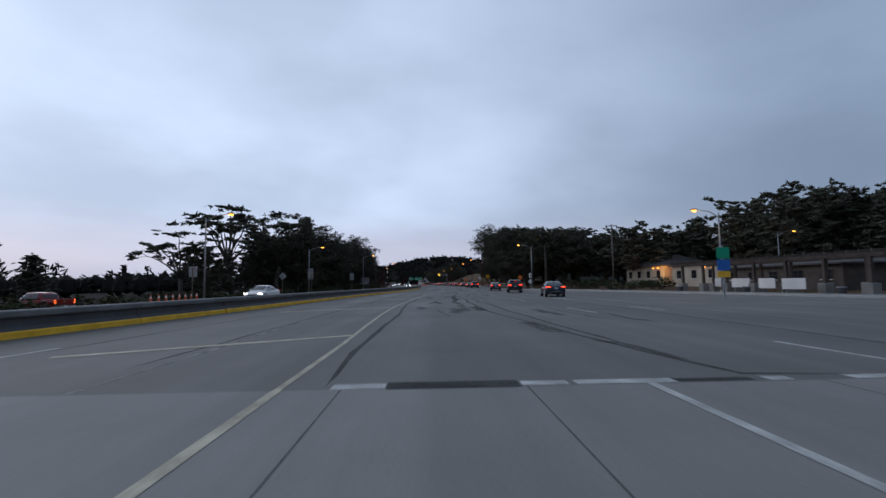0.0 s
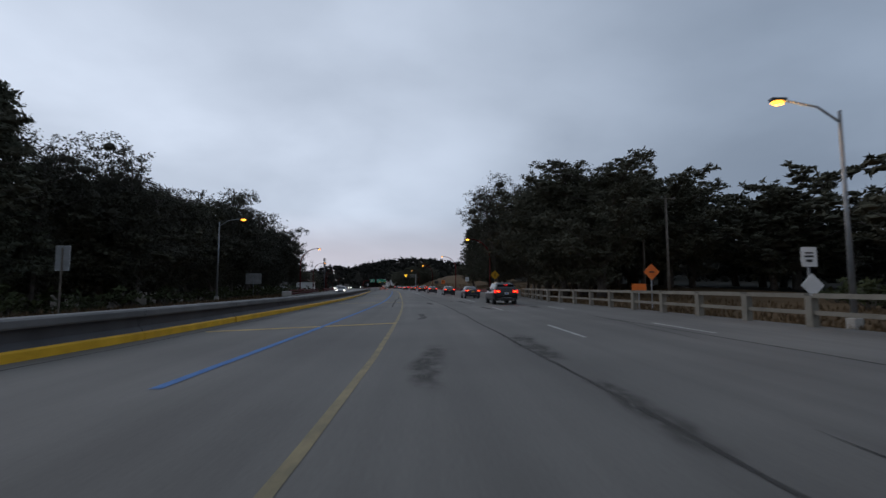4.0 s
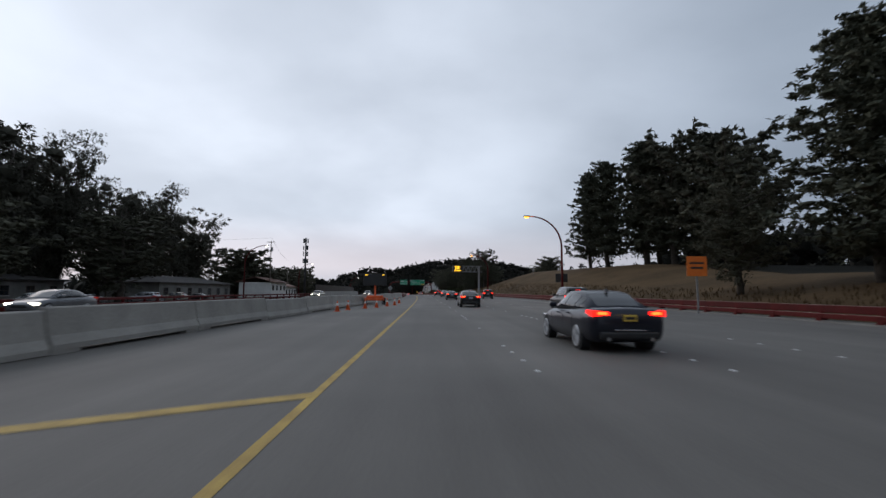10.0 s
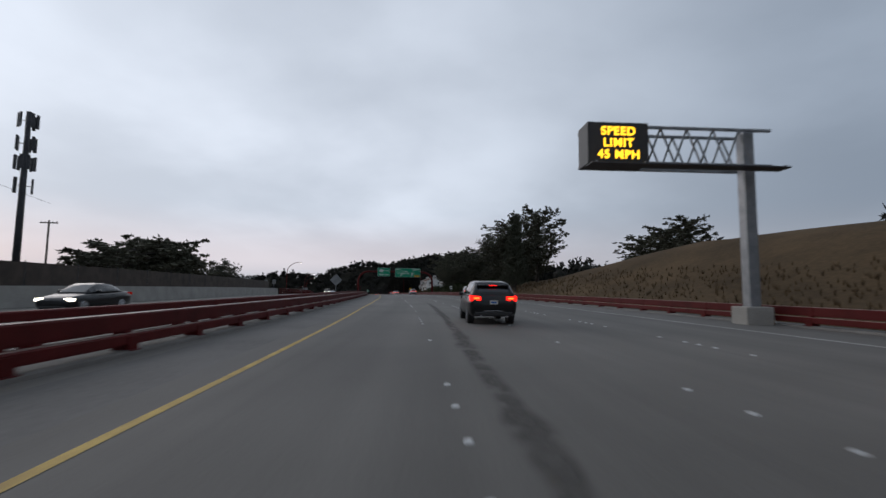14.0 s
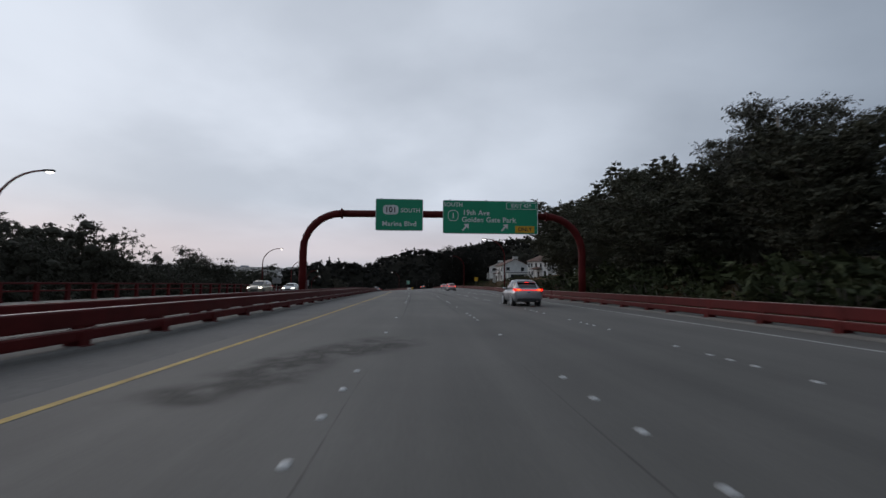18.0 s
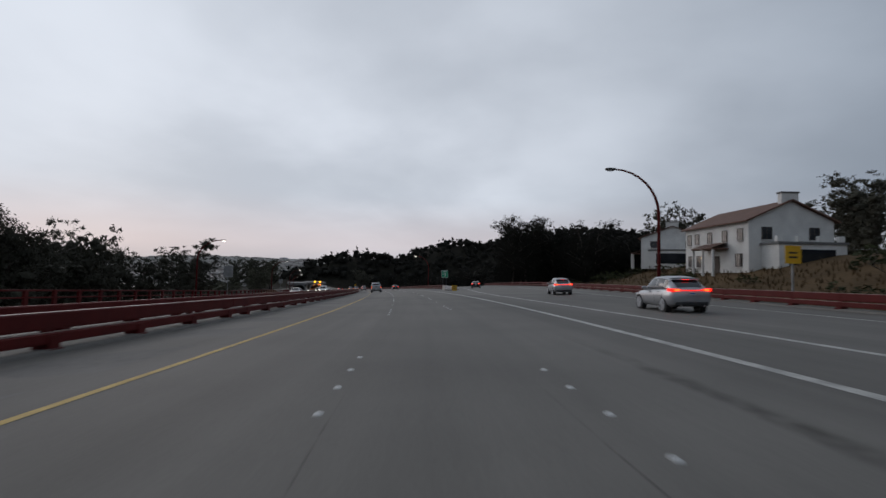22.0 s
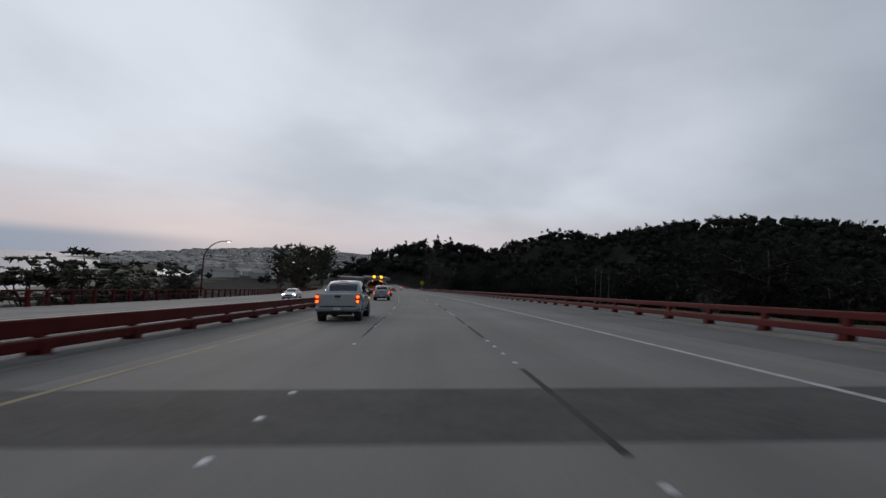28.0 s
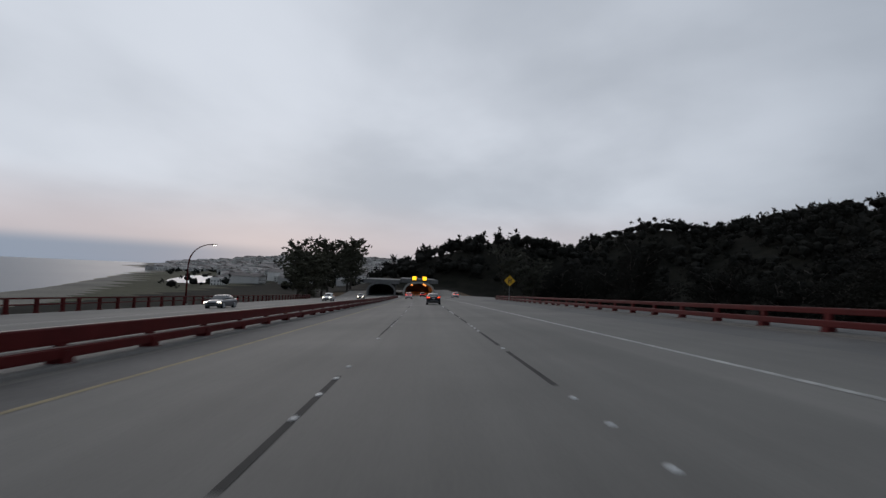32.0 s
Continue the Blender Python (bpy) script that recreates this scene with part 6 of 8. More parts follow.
def grove(kind, s0, s1, d0, d1, h0, h1, count, wide=1.0):
    for i in range(count):
        s = s0 + (s1 - s0) * (i + rt.random()) / count
        plant(kind, s, rt.uniform(d0, d1), rt.uniform(h0, h1), wide * rt.uniform(0.85, 1.2))


# left of the upper road
plant("umbrella", 92, -44, 20.8, 1.0)
plant("umbrella", 101, -39, 20, 0.95)
plant("umbrella", 84, -50, 14.5, 1.1)
plant("cypress", 96, -52, 12, 1.2)
plant("cypress", 88, -46, 9, 1.2)
plant("cypress", 104, -44, 13, 1.1)
plant("pine", 118, -37, 21, 0.8)
plant("cypress", 60, -66, 11, 0.8)
plant("pine", 70, -66, 10, 1.2)
plant("cypress", 40, -95, 10, 1.5)
grove("cypress", 106, 152, -48, -34, 13.5, 16, 12, 1.1)
grove("euc", 125, 215, -44, -31, 15.5, 19.5, 22, 1.1)
grove("euc", 150, 262, -70, -46, 14.5, 18, 18, 1.15)
grove("euc", 255, 345, -94, -66, 27, 32, 18, 0.9)
grove("cypress", 200, 300, -66, -52, 12, 16, 8, 1.1)
plant("euc", 352, -72, 30, 0.9)
plant("euc", 344, -74, 32, 0.9)
plant("euc", 358, -70, 28, 0.95)
plant("euc", 368, -90, 21, 1.2)
plant("cypress", 369, -57, 18, 1.15)
plant("cypress", 374, -63, 19, 1.2)
plant("cypress", 384, -68, 14, 1.2)
plant("cypress", 396, -46, 9, 1.2)
grove("cypress", 424, 448, -66, -48, 15, 18, 5, 1.2)
grove("cypress", 452, 486, -80, -56, 18, 21, 6, 1.15)
plant("cypress", 566, -94, 29, 0.9)
plant("cypress", 558, -99, 27, 0.9)
plant("cypress", 572, -100, 26, 0.9)
grove("euc", 506, 560, -92, -60, 18.5, 22, 12, 0.95)
grove("euc", 560, 610, -96, -64, 18, 22, 11, 0.95)
grove("euc", 612, 694, -98, -64, 27, 32, 20, 0.9)
grove("euc", 640, 720, -140, -100, 28, 34, 14, 1.0)
plant("cypress", 754, -66, 18, 1.1)
plant("euc", 762, -64, 17, 1.0)
plant("euc", 680, -56, 21, 1.1)
plant("euc", 671, -54, 24, 1.1)
for s, d, top, kind, wide in ((797, -66, 10.0, "umbrella", 0.9), (789, -71, 7.5, "umbrella", 0.9), (812, -76, 3.5, "cypress", 0.9), (822, -70, 3.0, "cypress", 0.9), (842, -82, 7.0, "euc", 1.1), (851, -76, 6.5, "euc", 1.15), (859, -70, 10.0, "euc", 0.8), (866, -72, 7.5, "euc", 1.0), (876, -76, 2.5, "cypress", 0.8), (884, -80, 1.5, "cypress", 0.8)):
    p = at(s, d)
    plant(kind, s, d, p.z + top - float(ground([p.x], [p.y])[0]), wide)
# right of the upper road
plant("cypress", 95, 63, 18.5, 1.0)
plant("cypress", 88, 67, 18.5, 1.0)
plant("cypress", 82, 62, 17, 1.0)
grove("cypress", 12, 78, 72, 96, 12, 15.5, 15, 1.3)
grove("cypress", 78, 94, 70, 90, 16, 19, 5, 1.2)
grove("pine", 60, 130, 62, 78, 14, 17.5, 10, 1.2)
grove("cypress", 105, 150, 46, 70, 11.5, 15, 11, 1.2)
plant("cypress", 130, 22, 16.5, 1.05)
plant("cypress", 137, 23, 17, 1.2)
plant("cypress", 144, 20.5, 16.5, 1.1)
plant("cypress", 149, 27, 16.5, 1.1)
plant("cypress", 136, 20, 16.5, 1.0)
plant("cypress", 141, 25, 17, 1.1)
plant("euc", 165, 17.8, 23, 1.2)
plant("euc", 160, 24, 21, 1.1)
plant("euc", 171, 25, 20, 1.1)
plant("euc", 152, 21, 16, 1.0)
grove("cypress", 132, 185, 30, 52, 15, 19, 12, 1.15)
grove("euc", 136, 152, 26, 34, 13, 16, 5, 1.0)
plant("cypress", 214, 51, 22, 0.8)
plant("cypress", 207, 56, 21, 0.8)
plant("pine", 238, 33, 19, 1.3)
plant("pine", 232, 37, 20, 1.25)
plant("pine", 246, 41, 18, 1.35)
plant("pine", 253, 38, 24, 1.1)
plant("cypress", 262, 32, 11, 0.95)
grove("cypress", 228, 250, 52, 70, 14, 18, 4, 1.1)
# tall stand on the crest of the bank
plant("pine", 346, 47.5, 29, 0.8)
plant("pine", 342, 51, 31, 1.0)
plant("pine", 334, 58, 34, 1.1)
plant("cypress", 338, 64, 33, 0.7)
plant("cypress", 328, 62, 33, 0.75)
plant("pine", 322, 68, 33, 1.1)
plant("cypress", 316, 72, 31, 0.75)
plant("pine", 330, 72, 34, 1.1)
plant("cypress", 310, 64, 27, 0.75)
plant("cypress", 420, 62, 12, 1.2)
plant("cypress", 434, 66, 12.5, 1.2)
plant("cypress", 408, 58, 10.5, 1.1)
plant("pine", 409, 21.8, 15.5, 0.58)
plant("cypress", 420, 25, 14, 1.2)
plant("cypress", 427, 33, 18, 0.75)
grove("cypress", 436, 450, 20, 32, 5, 7, 4, 1.4)
grove("cypress", 452, 478, 20, 30, 9, 11, 7, 1.1)
grove("euc", 455, 490, 24, 40, 10, 12, 8, 1.1)
plant("euc", 468, 34, 16.5, 1.1)
plant("euc", 474, 36, 15.5, 1.1)
plant("pine", 484, 27, 14, 0.9)
plant("cypress", 476, 24.5, 12.5, 1.0)
plant("cypress", 485, 29, 14, 1.0)
plant("cypress", 440, 31, 6.5, 1.5)
plant("cypress", 445, 36, 7.5, 1.5)
plant("cypress", 435, 36, 6.5, 1.5)
plant("cypress", 494, 36, 15, 1.0)
plant("cypress", 512, 29, 16, 1.0)
plant("cypress", 519, 31, 15, 1.05)
plant("cypress", 525, 33, 11.5, 1.0)
plant("cypress", 514, 37, 13, 1.1)
plant("cypress", 505, 33, 13.5, 1.1)
plant("cypress", 498, 28, 11.5, 1.15)
grove("cypress", 490, 520, 44, 70, 14, 17, 7, 1.1)
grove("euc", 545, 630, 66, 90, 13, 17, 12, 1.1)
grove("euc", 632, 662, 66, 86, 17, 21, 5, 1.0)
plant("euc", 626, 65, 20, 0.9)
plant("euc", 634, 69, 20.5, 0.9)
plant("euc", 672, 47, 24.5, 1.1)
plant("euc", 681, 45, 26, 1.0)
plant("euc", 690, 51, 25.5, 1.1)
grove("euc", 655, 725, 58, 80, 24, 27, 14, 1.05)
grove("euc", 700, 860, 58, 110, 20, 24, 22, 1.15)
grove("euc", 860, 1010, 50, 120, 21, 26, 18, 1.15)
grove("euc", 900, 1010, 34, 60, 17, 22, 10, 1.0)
for x, y in ((-398, 1012), (-412, 1020), (-386, 1022), (-424, 1008), (-374, 1006), (-338, 938), (-346, 944)):
    g0 = float(ground([x], [y])[0])
    top = 9.5 if y > 990 else -2.5
    tree_no[0] += 1
    t = copy_thing(TREES[("cypress", "far", tree_no[0] % 3)], Matrix())
    t.matrix_basis = Matrix.Translation((x, y, g0)) @ pose(0, 0, 0, 0, 0, x * 7) @ Matrix.Diagonal((1.7, 1.7, (top - g0) / 15.6, 1))
for i in range(46):
    s = rt.uniform(70, 112)
    plant("scrub", s, rt.uniform(26, 40) if i % 3 else rt.uniform(-36, -28), rt.uniform(0.9, 1.8), 1.4)
for i in range(40):
    s = rt.uniform(110, 205)
    plant("scrub", s, rt.uniform(-36, -26), rt.uniform(1.0, 2.2), 1.5)
for i in range(50):
    s = rt.uniform(425, 610)
    plant("scrub", s, RAIL_R(s) + rt.uniform(4, 16), rt.uniform(0.7, 1.7), 1.4)
for i in range(44):
    s = rt.uniform(428, 506)
    plant("scrub", s, RAIL_R(s) + rt.uniform(4, 13), rt.uniform(1.8, 3.2), 1.2)
for i in range(22):
    plant("scrub", 28 + i * 2.1, -33 - rt.random() * 3, rt.uniform(1.2, 1.7), 1.7)

# tufts of dry grass on the verges
tg = np.random.default_rng(8)


def tufts(name, n, s0, s1, near_d, far_d, tall, label):
    verts, faces = [], []
    ss, uu = tg.uniform(s0, s1, n), tg.random(n) ** 1.6
    pts = [at(a, near_d(a) + (far_d(a) - near_d(a)) * u) for a, u in zip(ss, uu)]
    gzs = ground([p.x for p in pts], [p.y for p in pts])
    for p, z in zip(pts, gzs):
        h = tall * tg.uniform(0.5, 1.3)
        for k in range(4):
            a, lean = tg.uniform(0, 6.28), tg.uniform(0.1, 0.5) * h
            c, q = math.cos(a), math.sin(a)
            i = len(verts)
            verts += [(p.x - q * 0.05, p.y + c * 0.05, z - 0.05), (p.x + q * 0.05, p.y - c * 0.05, z - 0.05), (p.x + c * lean, p.y + q * lean, z + h)]
            faces.append((i, i + 1, i + 2))
    tagged(link(name, pydata(name, verts, faces), GRASS_STALK), label, "grass", kind="stuff")


tufts("verge_grass", 15000, 190, 612, lambda a: RAIL_R(a) + 1.2, lambda a: RAIL_R(a) + 17, 0.42, "tall dry grass on the verge behind the rail")
tufts("plaza_grass", 3500, 84, 150, lambda a: RAIL_R(a) + 1.4, lambda a: RAIL_R(a) + 16, 0.35, "dry grass and weeds behind the timber railing")
tufts("far_grass", 4000, 60, 320, lambda a: OPP_EDGE(a) - 9, lambda a: OPP_EDGE(a) - 2.2, 0.4, "dry grass beyond the opposite lanes")

# far woods on the heights, ahead and to the right
rng = np.random.default_rng(4)


def woods(name, n, xr, yr, keep, size, tall, label, density=1.25, leaf=0.30):
    px, py = rng.uniform(*xr, n * 3), rng.uniform(*yr, n * 3)
    k = keep(px, py)
    px, py = px[k][:n], py[k][:n]
    n = len(px)
    pz = ground(px, py)
    pads = [((x, y, z + tall * 0.45), (size * (0.7 + 0.6 * r), size * (0.7 + 0.6 * r), tall * (0.4 + 0.3 * r2))) for x, y, z, r, r2 in zip(px, py, pz, rng.random(n), rng.random(n))]
    v, f = leaf_cloud(rng, pads, density, size * leaf)
    v2, f2 = bough_mass(rng, pads, 0.6)
    n0 = len(v)
    v, f = np.concatenate([v, v2]), f + [tuple(i + n0 for i in q) for q in f2]
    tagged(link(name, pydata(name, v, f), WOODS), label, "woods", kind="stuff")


def on_ridge(px, py):
    s, d = road_frame(px, py)
    return (hills(px, py) > 14) & ((d > 70) | (s > 1090)) & (np.hypot(px + 165, py - 775) < 1500)


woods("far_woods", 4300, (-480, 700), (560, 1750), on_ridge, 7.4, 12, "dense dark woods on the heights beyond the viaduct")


def near_right(px, py):
    s, d = road_frame(px, py)
    return (d > 95) & (s < 700) & (d < 330)


woods("side_woods", 1500, (40, 420), (-60, 760), near_right, 5.5, 14, "dark woods behind the verge trees")


def low_left(px, py):
    s, d = road_frame(px, py)
    return (d < -100) & (d > -330) & (s < 560)


woods("shore_woods", 900, (-420, -90), (-40, 620), low_left, 4.5, 11, "dark trees below the road towards the shore")

# ---- shore, lagoon and city ----
lag = bmesh.new()
vs = []
for i in range(28):
    a = 2 * math.pi * i / 28
    r = 1 + 0.16 * math.sin(3 * a + 0.6)
    vs.append(lag.verts.new((math.cos(a) * 150 * r, math.sin(a) * 36 * r, 0)))
lag.faces.new(vs)
lagoon = tagged(link("lagoon", lag, LAGOON), "pale still water of a shore lagoon", "water", kind="structure")
lagoon.matrix_basis = pose(-735, 1125, SEA + 3.6, 0, 0, 147.6)

ry = random.Random(9)
walls_v, walls_f, roofs_v, roofs_f, dark_v, dark_f = [], [], [], [], [], []


def city_house(x, y, z, w, l, h, turn, gable, windows):
    """One far house: walls, a flat or gabled roof, and rows of windows on two sides."""
    c, s_ = math.cos(turn), math.sin(turn)

    def to(a, b, up):
        return (x + a * c - b * s_, y + a * s_ + b * c, z + up)

    i, j = len(walls_v), len(roofs_v)
    plan = ((-w / 2, -l / 2), (w / 2, -l / 2), (w / 2, l / 2), (-w / 2, l / 2))
    walls_v.extend(to(a, b, up) for up in (0, h) for a, b in plan)
    walls_f.extend((i + k, i + (k + 1) % 4, i + 4 + (k + 1) % 4, i + 4 + k) for k in range(4))
    if gable:
        roofs_v.extend([to(a * 1.06, b * 1.06, h) for a, b in plan] + [to(0, -l / 2, h * 1.34), to(0, l / 2, h * 1.34)])
        roofs_f.extend(((j, j + 1, j + 4), (j + 2, j + 3, j + 5), (j + 1, j + 2, j + 5, j + 4), (j + 3, j, j + 4, j + 5)))
    else:
        roofs_v.extend(to(a, b, h + 0.1) for a, b in plan)
        roofs_f.append((j, j + 1, j + 2, j + 3))
    if not windows:
        return
    for storey in range(max(1, int(h / 3.2))):
        up = 1.2 + storey * 3.1
        for k in range(max(2, int(w / 3.0))):
            a = -w / 2 + w * (k + 0.5) / max(2, int(w / 3.0))
            n = len(dark_v)
            dark_v.extend((to(a - 0.6, -l / 2 - 0.06, up), to(a + 0.6, -l / 2 - 0.06, up), to(a + 0.6, -l / 2 - 0.06, up + 1.5), to(a - 0.6, -l / 2 - 0.06, up + 1.5)))
            dark_f.append((n, n + 1, n + 2, n + 3))
        for k in range(max(2, int(l / 3.4))):
            b = -l / 2 + l * (k + 0.5) / max(2, int(l / 3.4))
            n = len(dark_v)
            dark_v.extend((to(w / 2 + 0.06, b - 0.6, up), to(w / 2 + 0.06, b + 0.6, up), to(w / 2 + 0.06, b + 0.6, up + 1.5), to(w / 2 + 0.06, b - 0.6, up + 1.5)))
            dark_f.append((n, n + 1, n + 2, n + 3))


spots = []
for i in range(5200):
    bearing, dist = ry.uniform(24, 64), 520 + 2500 * ry.random() ** 0.85
    b = radians(bearing)
    spots.append((-165 - math.sin(b) * dist, 775 + math.cos(b) * dist, bearing, dist))
levels = ground([q[0] for q in spots], [q[1] for q in spots])
for (x, y, bearing, dist), z in zip(spots, levels):
    if z < SEA + 1 or (dist < 900 and ry.random() < 0.72) or (bearing > 57 and dist < 1200):
        continue
    big = ry.random() < 0.12
    w, l = (ry.uniform(16, 26), ry.uniform(20, 46)) if big else (ry.uniform(7, 13), ry.uniform(9, 18))
    city_house(x, y, float(z) - 1, w, l, ry.uniform(6, 14 if big else 10), radians(27) + ry.choice((0, 0, 0, 1.57)) + ry.uniform(-0.12, 0.12), ry.random() < 0.55, dist < 1500)
tagged(link("city_houses", pydata("city_houses", walls_v, walls_f), CITY), "pale houses crowded over the far city slopes", "houses", kind="stuff")
tagged(link("city_roofs", pydata("city_roofs", roofs_v, roofs_f), CITY_ROOF), "grey and brown roofs of the far city houses", "roofs", kind="stuff")
tagged(link("city_windows", pydata("city_windows", dark_v, dark_f), WINDOW), "small dark windows of the far city houses", "windows", kind="stuff")


def by_city(px, py):
    bx, by = px + 165, py - 775
    away, turn = np.hypot(bx, by), np.degrees(np.arctan2(-bx, by))
    return (turn > 25) & (turn < 62) & (away > 430) & (away < 2300) & (ground(px, py) > SEA + 1)


woods("city_trees", 760, (-2100, -300), (900, 2700), by_city, 6.0, 8.5, "dark trees scattered between the far houses")


for bearing, dist, w, h0, taper in ((33.5, 3900, 60, 250, 0), (31.6, 3900, 50, 225, 0), (35.2, 3700, 46, 170, 0), (36.8, 3600, 44, 130, 0), (38.1, 3500, 40, 150, 0), (39.4, 3400, 60, 120, 0), (30.7, 3600, 40, 235, 1), (41.0, 3000, 36, 110, 0), (43.5, 2900, 34, 95, 0), (46.8, 2800, 30, 90, 0), (34.3, 3300, 60, 120, 0), (32.5, 3300, 70, 110, 0), (40.2, 3100, 50, 85, 0), (29.9, 3500, 60, 150, 0)):
    b, h = radians(bearing), h0 * 0.52
    x, y = -165 - math.sin(b) * dist, 775 + math.cos(b) * dist
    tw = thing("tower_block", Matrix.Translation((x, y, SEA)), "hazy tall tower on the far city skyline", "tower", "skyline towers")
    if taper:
        part("shaft", tube([(0, 0, 0), (0, 0, h)], [w / 2, 2], 4), TOWER_HAZE, tw)
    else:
        part("shaft", box(-w / 2, -w / 2, 0, w / 2, w / 2, h * 0.93), TOWER_HAZE, tw)
        part("crown_storeys", box(-w / 2.6, -w / 2.6, h * 0.93, w / 2.6, w / 2.6, h), TOWER_HAZE, tw)
# ---- buildings ----


def hip_roof(w, l, z, rise_, over, mat, parent, label="", gable=True):
    """A roof over a w by l plan, its ridge along y; each slope a slab with thickness."""
    w2, l2 = w / 2 + over, l / 2 + over
    r = l2 if gable else max(0.0, l2 - w2)
    bm = bmesh.new()
    lo = [bm.verts.new(v) for v in ((-w2, -l2, z), (w2, -l2, z), (w2, l2, z), (-w2, l2, z))]
    hi = [bm.verts.new((0, -r, z + rise_)), bm.verts.new((0, r, z + rise_))]
    bm.faces.new((lo[1], lo[2], hi[1], hi[0]))
    bm.faces.new((lo[3], lo[0], hi[0], hi[1]))
    if not gable:
        bm.faces.new((lo[0], lo[1], hi[0]))
        bm.faces.new((lo[2], lo[3], hi[1]))
    res = bmesh.ops.extrude_face_region(bm, geom=bm.faces[:])
    bmesh.ops.translate(bm, vec=(0, 0, 0.18), verts=[v for v in res["geom"] if isinstance(v, bmesh.types.BMVert)])
    return part("roof", bm, mat, parent, label)


def window_at(parent, x, y_at, z, w, h, face, panes=(2, 2)):
    """A sash window with frame, sill and panes on a wall that looks along -y (0), +x (1), +y (2) or -x (3)."""
    fr = bmesh.new()
    t = 0.07
    rings = []
    for y, k in ((-0.06, t), (-0.06, 0), (0.03, 0), (0.03, t)):
        rings.append([fr.verts.new(v) for v in ((-w / 2 - k, y, -h / 2 - k), (w / 2 + k, y, -h / 2 - k), (w / 2 + k, y, h / 2 + k), (-w / 2 - k, y, h / 2 + k))])
    for r0, r1 in zip(rings, rings[1:] + rings[:1]):
        for k in range(4):
            fr.faces.new((r0[k], r0[(k + 1) % 4], r1[(k + 1) % 4], r1[k]))
    win = part("window", fr, TIMBER_DARK, parent, "dark framed window")
    win.matrix_basis = pose(x, y_at, z, 0, 0, 90 * face)
    for k in range(1, panes[0]):
        xx = -w / 2 + w * k / panes[0]
        part("glazing_bar", box(xx - 0.02, -0.045, -h / 2, xx + 0.02, 0.02, h / 2), TIMBER_DARK, win)
    for k in range(1, panes[1]):
        zz = -h / 2 + h * k / panes[1]
        part("glazing_bar", box(-w / 2, -0.049, zz - 0.02, w / 2, 0.016, zz + 0.02), TIMBER_DARK, win)
    part("pane", box(-w / 2, -0.02, -h / 2, w / 2, 0.01, h / 2), WINDOW, win)
    part("sill", box(-w / 2 - 0.12, -0.16, -h / 2 - 0.16, w / 2 + 0.12, 0.02, -h / 2 - 0.08), STUCCO, win)
    return win


def white_house(m, label="two storey white stucco house with a brown tiled roof"):
    """Plan: 9 m deep along x, 15 m along y; its entrance front looks along -x."""
    h = thing("house", m, label, "house", "houses above the parkway")
    part("wall", box(-4.5, -7.5, -1.0, 4.5, 7.5, 6.2, 0.02), STUCCO, h, "white stucco walls")
    for y in (-7.5, 7.5):
        bm = bmesh.new()
        tri = [(-4.5, 6.2), (4.5, 6.2), (0, 8.75)]
        f = [bm.verts.new((x, y, z)) for x, z in tri]
        g = [bm.verts.new((x, y * 0.975, z)) for x, z in tri]
        bm.faces.new(f)
        bm.faces.new(list(reversed(g)))
        for k in range(3):
            bm.faces.new((f[k], g[k], g[(k + 1) % 3], f[(k + 1) % 3]))
        bmesh.ops.recalc_face_normals(bm, faces=bm.faces[:])
        part("gable", bm, STUCCO, h, "white stucco gable")
    hip_roof(9.0, 15.0, 6.05, 2.75, 0.45, ROOF_TILE, h, "brown tiled roof")
    part("chimney", box(-0.9, -7.4, 7.4, 0.9, -6.7, 9.8, 0.04), STUCCO, h, "white chimney")
    part("chimney_cap", box(-1.0, -7.5, 9.8, 1.0, -6.6, 10.0, 0.03), CONCRETE_DARK, h)
    # one storey sun room on the -y end and its parapet
    part("side_room", box(-3.2, -10.6, -1.0, 3.6, -7.45, 3.1, 0.03), STUCCO, h, "white one storey side room")
    part("parapet", box(-3.35, -10.75, 3.1, 3.75, -7.4, 3.4, 0.03), CONCRETE_DARK, h, "dark cornice")
    for x in (-3.2, -1.2, 0.9, 3.0):
        part("pier", box(x - 0.25, -10.8, 3.4, x + 0.25, -10.3, 4.1, 0.03), STUCCO, h)
    part("opening", box(-2.2, -10.68, 0.2, 2.4, -10.58, 2.5, 0.0), WINDOW, h, "dark glazed opening")
    # entrance porch on the -x front
    part("porch_roof", box(-6.4, -3.4, 2.75, -4.45, 1.8, 2.95, 0.04), ROOF_TILE, h, "brown porch roof")
    bm = bmesh.new()
    f = [bm.verts.new(v) for v in ((-6.45, -3.5, 2.96), (-6.45, 1.9, 2.96), (-4.5, 1.6, 3.75), (-4.5, -3.2, 3.75))]
    bm.faces.new(f)
    part("porch_slope", bm, ROOF_TILE, h)
    for y in (-3.2, -0.8, 1.6):
        part("porch_post", box(-6.3, y - 0.12, -0.9, -6.06, y + 0.12, 2.76, 0.02), STUCCO, h)
    part("door", box(-4.56, -1.4, -0.6, -4.48, -0.2, 1.9, 0.02), TIMBER_DARK, h, "dark front door")
    for y in (-5.9, -2.6, 0.9, 4.2, 6.3):
        window_at(h, -4.53, y, 4.55, 0.95, 1.45, 3)
    for y in (-5.6, 3.6, 5.9):
        window_at(h, -4.53, y, 1.25, 1.25, 1.55, 3, (3, 2))
    for x in (-2.6, 2.4):
        window_at(h, x, -7.53, 4.65, 0.95, 1.45, 0)
        window_at(h, x, 7.53, 4.65, 0.95, 1.45, 2)
    window_at(h, 0, 7.53, 1.2, 1.2, 1.5, 2)
